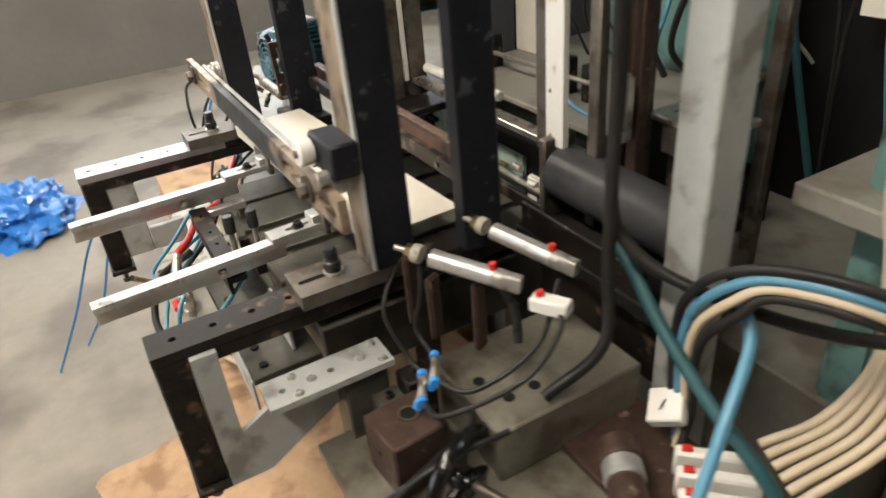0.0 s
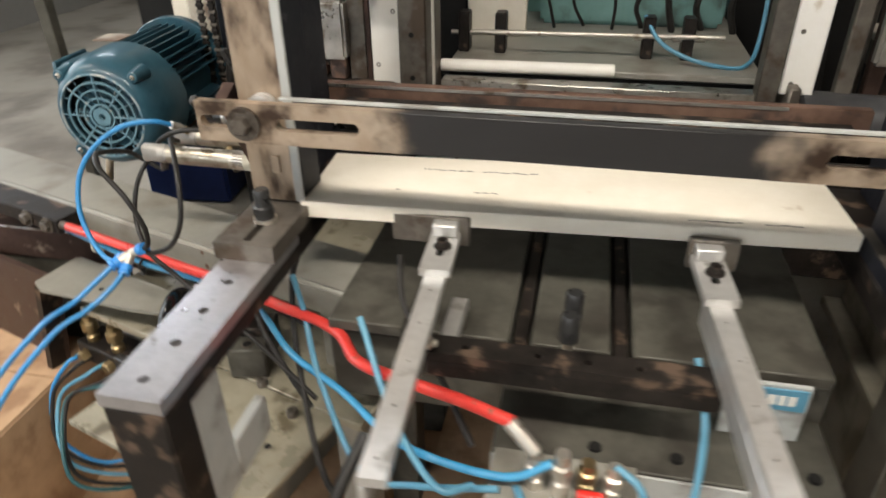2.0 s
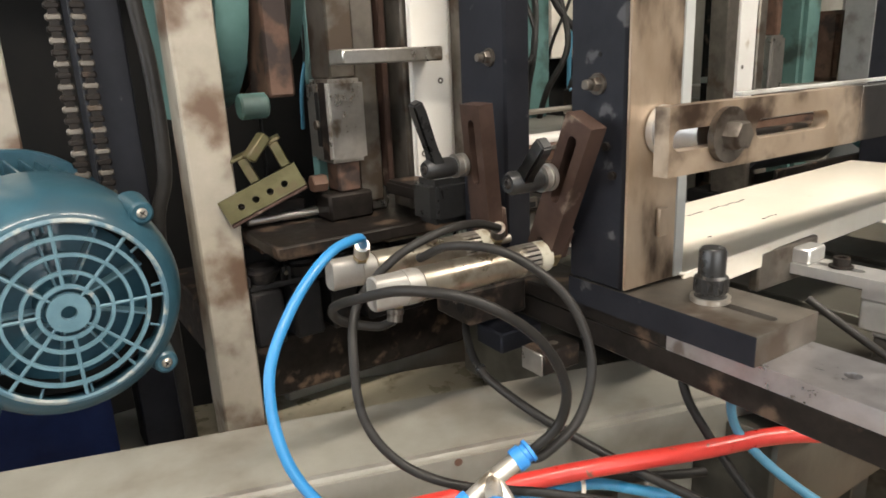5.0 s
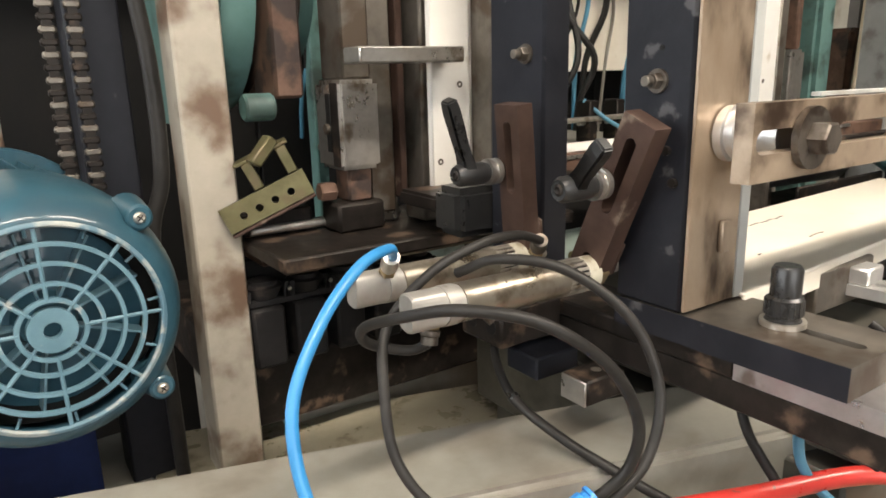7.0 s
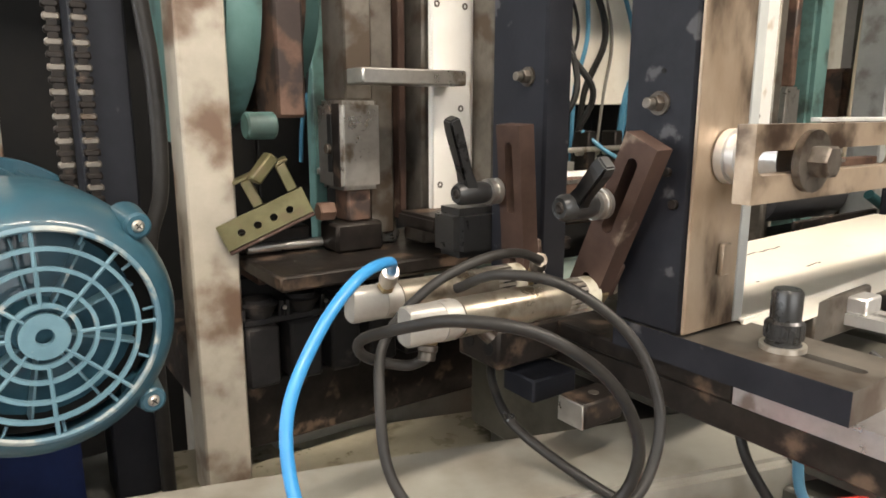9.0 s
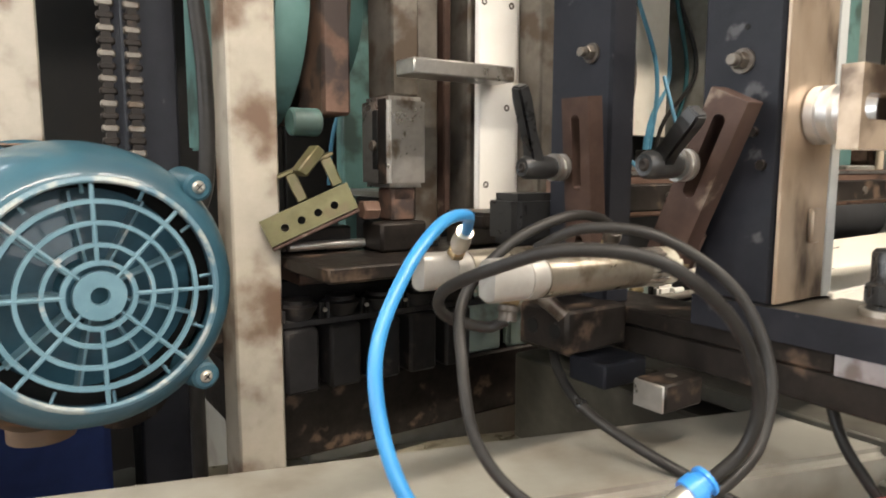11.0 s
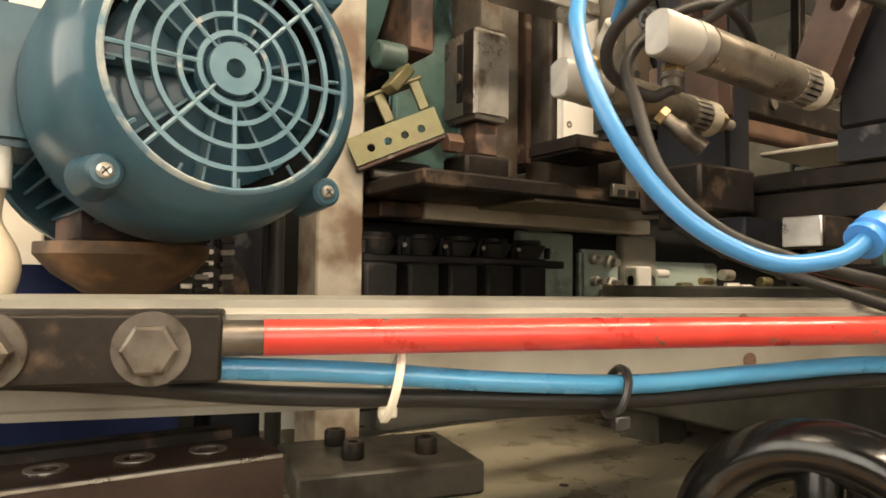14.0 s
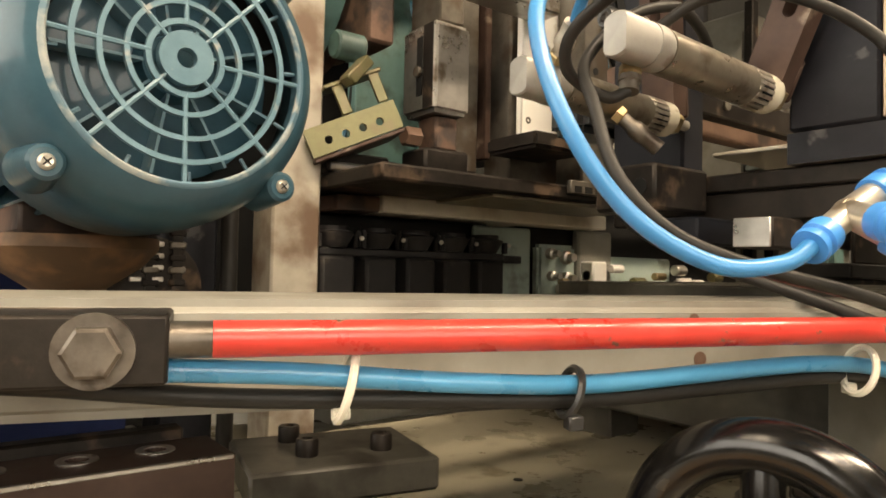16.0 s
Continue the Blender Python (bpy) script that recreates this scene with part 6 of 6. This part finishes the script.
for k, (x, y, z) in enumerate(((0.611, 0.032, 0.752), (0.60, 0.062, 0.768))):
    t2 = thing("tee_fitting", (x, y, z), "nickel tee fitting with blue push-in collars", "fitting", "tee fittings")
    part("run", tube(N(), [(x - 0.022, y + 0.012, z), (x + 0.022, y - 0.012, z)], 0.0065, 14, straight=True), NICKEL, t2)
    part("branch", tube(N(), [(x, y, z), (x + 0.004, y - 0.01, z - 0.02)], 0.0065, 14, straight=True), NICKEL, t2)
    for e, d in (((-0.022, 0.012, 0), (-0.01, 0.0055, 0)), ((0.022, -0.012, 0), (0.01, -0.0055, 0)), ((0.004, -0.01, -0.02), (0.001, -0.003, -0.012))):
        p = Vector((x, y, z)) + Vector(e)
        part("collar", rod(N(), p, p + Vector(d), 0.0088, 16), FIT_BLUE, t2, "blue plastic collar")
for pts in ([(0.46, 0.09, 0.90), (0.50, 0.03, 0.84), (0.55, 0.04, 0.77), (0.585, 0.05, 0.752)], [(0.635, 0.02, 0.752), (0.70, 0.02, 0.77), (0.76, 0.12, 0.83), (0.74, 0.2, 0.87), (0.70, 0.22, 0.89)], [(0.625, 0.05, 0.768), (0.69, 0.08, 0.78), (0.71, 0.18, 0.83), (0.66, 0.26, 0.89)], [(0.57, 0.075, 0.768), (0.53, 0.07, 0.80), (0.54, 0.08, 0.87), (0.53, 0.09, 0.92)]):
    solo("service_hose", tube(N(), pts, 0.0042, 10), CABLE, "black air hose to the tee fittings", "hose", "air hoses")

st = thing("side_table", (0.75, 0.15, 0), "olive-grey side table plate of the machine with holes", "table")
part("top", box(N(), 0.47, 1.12, -0.12, 0.40, 0.575, 0.595, 0.003, None), SIDE, st)
part("apron", box(N(), 0.50, 1.10, -0.10, 0.38, 0.0, 0.5748, 0.004), SIDE, st)
part("riser", box(N(), 0.50, 0.72, 0.10, 0.39, 0.5952, 0.70, 0.004), SIDE, st)
for x, y in ((0.66, 0.16), (0.66, 0.21), (0.60, 0.14)):
    # Bolt holes are near-black discs, their shade put into colour
    part("bolt_hole_shade", rod(N(), (x, y, 0.6995), (x, y, 0.702), 0.010, 14), DARK, st)
for x, y in ((0.78, -0.03), (0.86, 0.02), (1.02, -0.05)):
    # Near-black discs for the shade of holes in the top
    part("hole_shade", rod(N(), (x, y, 0.5945), (x, y, 0.5962), 0.008, 14), DARK, st)
lp = thing("grey_side_plate", (0.46, -0.13, 0.6), "light grey drilled plate beside the bracket", "plate")
part("plate", holed(N(), -0.185, 0.03, -0.515, -0.442, 0.733, 0.745, [(-0.155, -0.48, 0.006, 0), (-0.07, -0.478, 0.006, 0)], pose(0, 0, 0, 0, 0, 90)), LGREY, lp)
for x, y in ((0.455, 0.012), (0.479, -0.018), (0.502, 0.014), (0.480, -0.105), (0.457, -0.132), (0.502, -0.134)):
    part("screw", lathe(N(), (x, y, 0.745), (x, y, 0.752), [(0.0085, 0), (0.0085, 0.003), (0.006, 0.0065), (0.003, 0.007), (0.003, 0.004), (0, 0.004)], 16), ALU, lp, "bright domed screw")
gus = Matrix(((0, 0, 1, 0), (1, 0, 0, 0), (0, 1, 0, 0), (0, 0, 0, 1)))
part("gusset", prism(N(), [(-0.27, 0.844), (-0.230, 0.844), (-0.230, 0.672), (-0.12, 0.7328), (-0.02, 0.7328), (-0.02, 0.675), (-0.20, 0.570), (-0.27, 0.570)], 0.4415, 0.4535, gus), LGREY, lp, "light grey cut-out gusset plate")
part("stand", box(N(), 0.43, 0.50, -0.06, 0.02, 0.0, 0.7328, 0.003), DGREY, lp)
sq = thing("square_housing", (0.62, -0.07, 0.595), "brown square steel housing with a dark bore on the side table", "housing")
hm = pose(0.61, 0.0, 0, 0, 0, 4)
part("body", box(N(), -0.05, 0.05, -0.055, 0.045, 0.5955, 0.706, 0.004, hm), BROWN, sq)
part("collar", ring(N(), hm @ Vector((-0.005, 0.005, 0.706)), hm @ Vector((-0.005, 0.005, 0.7085)), 0.013, 0.017, 24), DULL, sq)
# Bore and tapped hole: near-black discs that paint their shade
part("bore", rod(N(), hm @ Vector((-0.005, 0.005, 0.7055)), hm @ Vector((-0.005, 0.005, 0.7068)), 0.013, 20), DARK, sq)
part("tapped_hole_shade", rod(N(), hm @ Vector((-0.002, -0.0545, 0.66)), hm @ Vector((-0.002, -0.0558, 0.66)), 0.005, 12), DARK, sq)
cbk = thing("clamp_block", (0.535, 0.06, 0.5955), "black clamp block with two screws by the housing", "block")
part("block", box(N(), 0.505, 0.555, 0.03, 0.085, 0.5955, 0.715, 0.004), BLACK_STEEL, cbk)
part("jaw", box(N(), 0.505, 0.553, -0.02, 0.0295, 0.5955, 0.685, 0.004), DGREY, cbk)
for y, z in ((0.058, 0.715), (0.005, 0.685)):
    part("socket_screw", lathe(N(), (0.53, y, z), (0.53, y, z + 0.008), [(0.008, 0), (0.008, 0.008), (0.004, 0.008), (0.004, 0.003), (0, 0.003)], 14), BLACK_STEEL, cbk)
for pts in ([(0.72, 0.12, 0.70), (0.70, 0.02, 0.68), (0.685, -0.07, 0.63), (0.70, -0.16, 0.50), (0.70, -0.2, 0.30)], [(0.60, 0.10, 0.7005), (0.665, 0.08, 0.69), (0.672, -0.03, 0.64), (0.655, -0.14, 0.56), (0.66, -0.18, 0.3)], [(0.93, 0.14, 0.64), (0.95, 0.05, 0.63), (0.96, -0.05, 0.60), (0.955, -0.16, 0.52), (0.95, -0.18, 0.3)], [(0.97, 0.10, 0.66), (1.0, 0.02, 0.64), (1.01, -0.06, 0.606), (1.0, -0.17, 0.5), (1.0, -0.2, 0.3)]):
    solo("table_cable", tube(N(), pts, 0.005, 8), CABLE, "black cable running over the side table edge", "cable", "table cables")
br = thing("brass_valve", (0.92, 0.0, 0.5955), "small brass valve with black hoses on the side table", "valve")
part("body", lathe(N(), (0.92, 0.0, 0.5955), (0.92, 0.0, 0.66), [(0, 0), (0.018, 0), (0.018, 0.012), (0.011, 0.015), (0.011, 0.03), (0.019, 0.033), (0.019, 0.05), (0.009, 0.053), (0.009, 0.064), (0, 0.064)], 18), BRASS, br)
part("nut", hexhead(N(), (0.935, -0.005, 0.638), (0.96, -0.012, 0.638), 0.012), NICKEL, br, "bright nickel nut")
fu = thing("service_unit", (0.86, 0.24, 0.6), "air service unit with silver rings, dark bowl and gauge", "service unit")
fd = Vector((0.115, -0.075, 0.0)).normalized()
f0 = Vector((0.80, 0.265, 0.655))
part("body", rod(N(), f0, f0 + fd * 0.04, 0.032, 28), BROWN, fu)
part("ring", rod(N(), f0 + fd * 0.04, f0 + fd * 0.075, 0.031, 28), ALU, fu, "silver ring")
part("bowl", rod(N(), f0 + fd * 0.075, f0 + fd * 0.13, 0.028, 28), BROWN, fu, "dark brown bowl")
part("end_ring", rod(N(), f0 + fd * 0.13, f0 + fd * 0.165, 0.029, 28), ALU, fu, "silver ring")
part("red_mark", rod(N(), f0 + fd * 0.165, f0 + fd * 0.172, 0.010, 14), PLASTIC_RED, fu)
g = part("gauge", box(N(), -0.03, 0.03, -0.03, 0.03, -0.012, 0.012, 0.003, pose(0.80, 0.37, 0.675, 25, -25, 30)), PLASTIC_WHITE, fu, "white square gauge")
part("needle", box(N(), -0.002, 0.002, -0.014, 0.010, 0.0122, 0.013, 0, pose(0.80, 0.37, 0.675, 25, -25, 10)), INK, g)
part("plate", box(N(), 0.69, 0.95, 0.22, 0.40, 0.5952, 0.612, 0.003), BROWN, fu, "brown base plate")
part("foot", box(N(), 0.79, 0.84, 0.24, 0.28, 0.612, 0.635, 0.003), BROWN, fu)
vb = thing("valve_island", (1.0, 0.36, 0.6), "row of cream valve bodies with red marks", "valve block")
for k in range(7):
    p = Vector((0.90 + 0.03 * k, 0.37 - 0.028 * k, 0.60))
    v = part("valve", box(N(), -0.011, 0.011, -0.06, 0.06, 0.0, 0.06, 0.004, Matrix.Translation(p) @ pose(0, 0, 0, 0, 0, -45)), PLASTIC_WHITE, vb, "cream valve body")
    part("mark", box(N(), -0.006, 0.006, -0.05, -0.035, 0.0602, 0.066, 0.001, Matrix.Translation(p) @ pose(0, 0, 0, 0, 0, -45)), PLASTIC_RED, v)
for k in range(6):
    o = 0.02 * k
    solo("beige_cable", tube(N(), [(0.92 + o, 0.44 - o * 0.5, 0.655), (0.96 + o, 0.52, 0.70 + o * 0.5), (0.98 + o * 0.6, 0.58, 0.80 + o), (0.95 + o * 0.4, 0.60, 0.93 + o), (0.93 + o * 0.5, 0.59 + o * 0.2, 1.10), (0.98 + o, 0.6, 1.5)], 0.0075, 10), BEIGE_CABLE, "beige control cable rising from the valve block", "cable", "beige cables")
for k, (mt, lab) in enumerate(((CABLE, "black"), (HOSE_PALE, "faded blue"), (BEIGE_CABLE, "beige"), (CABLE, "black"))):
    o = 0.014 * k
    solo("arched_hose", tube(N(), [(0.80 + o, 0.395 - o, 0.612), (0.787 + o, 0.39, 0.69 - o * 0.4), (0.785 + o, 0.385, 0.80 - o), (0.80 + o, 0.38, 0.88 - o), (0.845 + o, 0.385, 0.945 - o), (0.92, 0.40, 0.985 - o), (1.02, 0.44, 0.99 - o), (1.09, 0.52, 0.93 - o), (1.10, 0.58, 0.80), (1.08, 0.60, 0.60)], 0.0075, 10), mt, lab + " hose arching over the side table", "hose", "arched hoses")
solo("teal_strap_hose", tube(N(), [(0.640, 0.398, 0.895), (0.70, 0.385, 0.86), (0.772, 0.372, 0.812), (0.883, 0.36, 0.75), (0.99, 0.36, 0.69), (1.04, 0.37, 0.612)], 0.011, 12), HOSE_TEAL, "thick teal hose slanting across the side post", "hose")
solo("sky_hose", tube(N(), [(0.98, 0.10, 0.60), (1.02, 0.12, 0.66), (0.98, 0.22, 0.70), (0.94, 0.32, 0.80), (0.90, 0.40, 0.86), (0.86, 0.42, 0.90)], 0.009, 12), HOSE_PALE, "thick pale blue hose across the side table", "hose")
solo("black_loom", tube(N(), [(0.66, 0.36, 1.5), (0.665, 0.36, 1.2), (0.67, 0.35, 1.0), (0.71, 0.36, 0.93), (0.80, 0.40, 0.89), (0.95, 0.48, 0.87), (1.1, 0.55, 0.9)], 0.010, 12), CABLE, "thick black cable sagging across the side post", "cable")
solo("black_loom", tube(N(), [(0.68, 0.34, 1.5), (0.685, 0.335, 1.1), (0.69, 0.33, 0.9), (0.72, 0.30, 0.78), (0.70, 0.2, 0.71)], 0.010, 12), CABLE, "thick black cable hanging down to the table", "cable")

# ---- floor level ----
random.seed(9)


def cardboard(x, y, sx, sy, yaw, z, sag):
    b = N()
    bmesh.ops.create_grid(b, x_segments=30, y_segments=30, size=0.5)
    for v in b.verts:
        u, w = v.co.x * sx, v.co.y * sy
        h = sag * (noise.noise(Vector((v.co.x * 2 + x * 3, v.co.y * 2 + y, 0.3))) + 0.5)
        for ca, cd, depth in ((0.5, 0.08, 0.010), (-0.9, -0.14, 0.008), (1.35, 0.19, 0.007), (0.1, -0.3, 0.009)):
            far = abs(u * math.sin(ca) + w * math.cos(ca) - cd + 0.02 * noise.noise(Vector((u * 5, w * 5, ca))))
            h += depth * max(0.0, 1 - far / 0.05)
        h += 0.004 * noise.noise(Vector((u * 14, w * 14, x)))
        torn = 0.03 * noise.noise(Vector((u * 7, w * 7, y + 3))) * max(0.0, abs(v.co.x) * 2 - 0.8 + max(0.0, abs(v.co.y) * 2 - 0.8)) * 5
        v.co = (u + torn, w + torn, max(0.0, h))
    r = bmesh.ops.extrude_face_region(b, geom=list(b.faces))
    bmesh.ops.translate(b, vec=(0, 0, 0.006), verts=[v for v in r["geom"] if isinstance(v, bmesh.types.BMVert)])
    bmesh.ops.transform(b, matrix=pose(x, y, z, 0, 0, yaw), verts=b.verts)
    solo("cardboard_sheet", b, CARD, "creased brown cardboard sheet lying on the floor", "cardboard", "cardboard sheets", at=(x, y, z))


cardboard(-1.18, 0.24, 0.55, 0.8, 8, 0.001, 0.02)
cardboard(-0.58, 0.24, 1.10, 0.95, -9, 0.03, 0.05)
cardboard(0.22, -0.05, 1.05, 0.95, 9, 0.09, 0.05)
for lab, x0, x1, y0, y1, h in (("closed brown cardboard box on the floor beside the beam", -1.62, -1.06, -0.12, 0.36, 0.36),):
    bx = thing("cardboard_box", ((x0 + x1) / 2, (y0 + y1) / 2, 0), lab, "box", "cardboard boxes")
    part("carton", box(N(), x0, x1, y0, y1, 0.001, h, 0.004), CARD, bx)
    ym = (y0 + y1) / 2
    part("flap", box(N(), x0 + 0.002, x1 - 0.002, y0 + 0.002, ym - 0.002, h + 0.0005, h + 0.005, 0.001), CARD, bx)
    part("flap", box(N(), x0 + 0.002, x1 - 0.002, ym + 0.002, y1 - 0.002, h + 0.0005, h + 0.005, 0.001), CARD, bx)
cb2 = thing("cardboard_box", (-0.02, 0.33, 0), "open brown cardboard box under the machine", "box")
part("bottom", box(N(), -0.26, 0.24, 0.1, 0.5, 0.16, 0.166, 0), CARD, cb2)
solo("floor_cable", tube(N(), [(-0.42, -0.32, 0.55), (-0.66, -0.20, 0.34), (-0.80, 0.0, 0.14), (-0.72, -0.14, 0.13), (-0.57, -0.16, 0.12), (-0.36, -0.067, 0.125), (-0.17, 0.01, 0.15), (-0.02, 0.10, 0.18), (0.12, 0.17, 0.20), (0.27, 0.18, 0.18), (0.37, 0.10, 0.13), (0.45, -0.05, 0.06), (0.5, -0.3, 0.012)], 0.008, 12), BEIGE_CABLE, "beige cable sweeping across the cardboard", "cable")
solo("black_floor_cable", tube(N(), [(-0.25, -0.17, 0.66), (-0.27, -0.26, 0.60), (-0.22, -0.30, 0.52), (-0.12, -0.28, 0.50), (-0.04, -0.22, 0.56), (-0.02, -0.2, 0.64)], 0.009, 12), CABLE, "black cable hanging in a loop below the arms", "cable")
film = N()
bmesh.ops.create_icosphere(film, subdivisions=5, radius=1)
for v in film.verts:
    n1 = noise.noise(v.co * 2.2) * 0.35 + noise.noise(v.co * 6.0) * 0.22 + noise.noise(v.co * 15) * 0.08
    v.co = Vector((v.co.x * 0.34, v.co.y * 0.22, max(0.0, v.co.z) * 0.16 + 0.001)) * (1 + n1) + Vector((-2.45, -0.72, 0.0))
    v.co.z = max(v.co.z, 0.001)
solo("blue_film", film, FOIL, "crumpled blue plastic film heap on the floor", "film", sharp=20)

# ---- valve group below the arms ----
vg = thing("valve_group", (-0.02, -0.22, 0.68), "cluster of brass and nickel air fittings under the arms", "fittings")
part("plate", box(N(), -0.075, 0.10, -0.26, -0.1785, 0.6755, 0.684, 0.002), GREY, vg)
for x, y, z, h, mt in ((-0.02, -0.23, 0.684, 0.05, NICKEL), (0.01, -0.235, 0.684, 0.065, NICKEL), (0.04, -0.225, 0.684, 0.045, BRASS), (0.07, -0.23, 0.684, 0.05, NICKEL)):
    part("fitting", lathe(N(), (x, y, z), (x, y, z + h), [(0, 0), (0.011, 0), (0.011, h * 0.3), (0.008, h * 0.35), (0.012, h * 0.5), (0.012, h * 0.7), (0.0085, h * 0.75), (0.0085, h), (0, h)], 16), mt, vg)
part("red_valve", rod(N(), (0.03, -0.25, 0.70), (0.06, -0.25, 0.70), 0.008, 14), PLASTIC_RED, vg, "red plastic ring")
part("coupling", rod(N(), (-0.055, -0.213, 0.764), (-0.02, -0.228, 0.735), 0.010, 16), NICKEL, vg)
for pts in ([(0.07, -0.23, 0.735), (0.10, -0.25, 0.72), (0.11, -0.27, 0.66), (0.06, -0.29, 0.63), (0.0, -0.28, 0.64), (-0.04, -0.25, 0.70)], [(0.16, -0.1, 0.80), (0.17, -0.17, 0.74), (0.15, -0.24, 0.66), (0.08, -0.27, 0.645)], [(-0.40, -0.02, 0.80), (-0.385, -0.03, 0.74), (-0.34, -0.1, 0.68), (-0.25, -0.2, 0.62), (-0.16, -0.24, 0.66), (-0.06, -0.25, 0.69)], [(-0.27, -0.10, 0.80), (-0.2, -0.2, 0.73), (-0.13, -0.27, 0.70), (-0.09, -0.25, 0.69)]):
    solo("faded_hose", tube(N(), pts, 0.0045, 10), HOSE_PALE, "faded blue air hose below the arms", "hose", "air hoses")
for pts in ([(-0.41, 0.03, 0.81), (-0.415, 0.0, 0.76), (-0.38, -0.08, 0.66), (-0.3, -0.2, 0.58), (-0.2, -0.26, 0.6)], [(-0.24, 0.0, 0.84), (-0.22, -0.06, 0.80), (-0.16, -0.12, 0.74), (-0.1, -0.2, 0.70)]):
    solo("black_air_hose", tube(N(), pts, 0.0045, 10), CABLE, "black air hose below the arms", "hose", "air hoses")
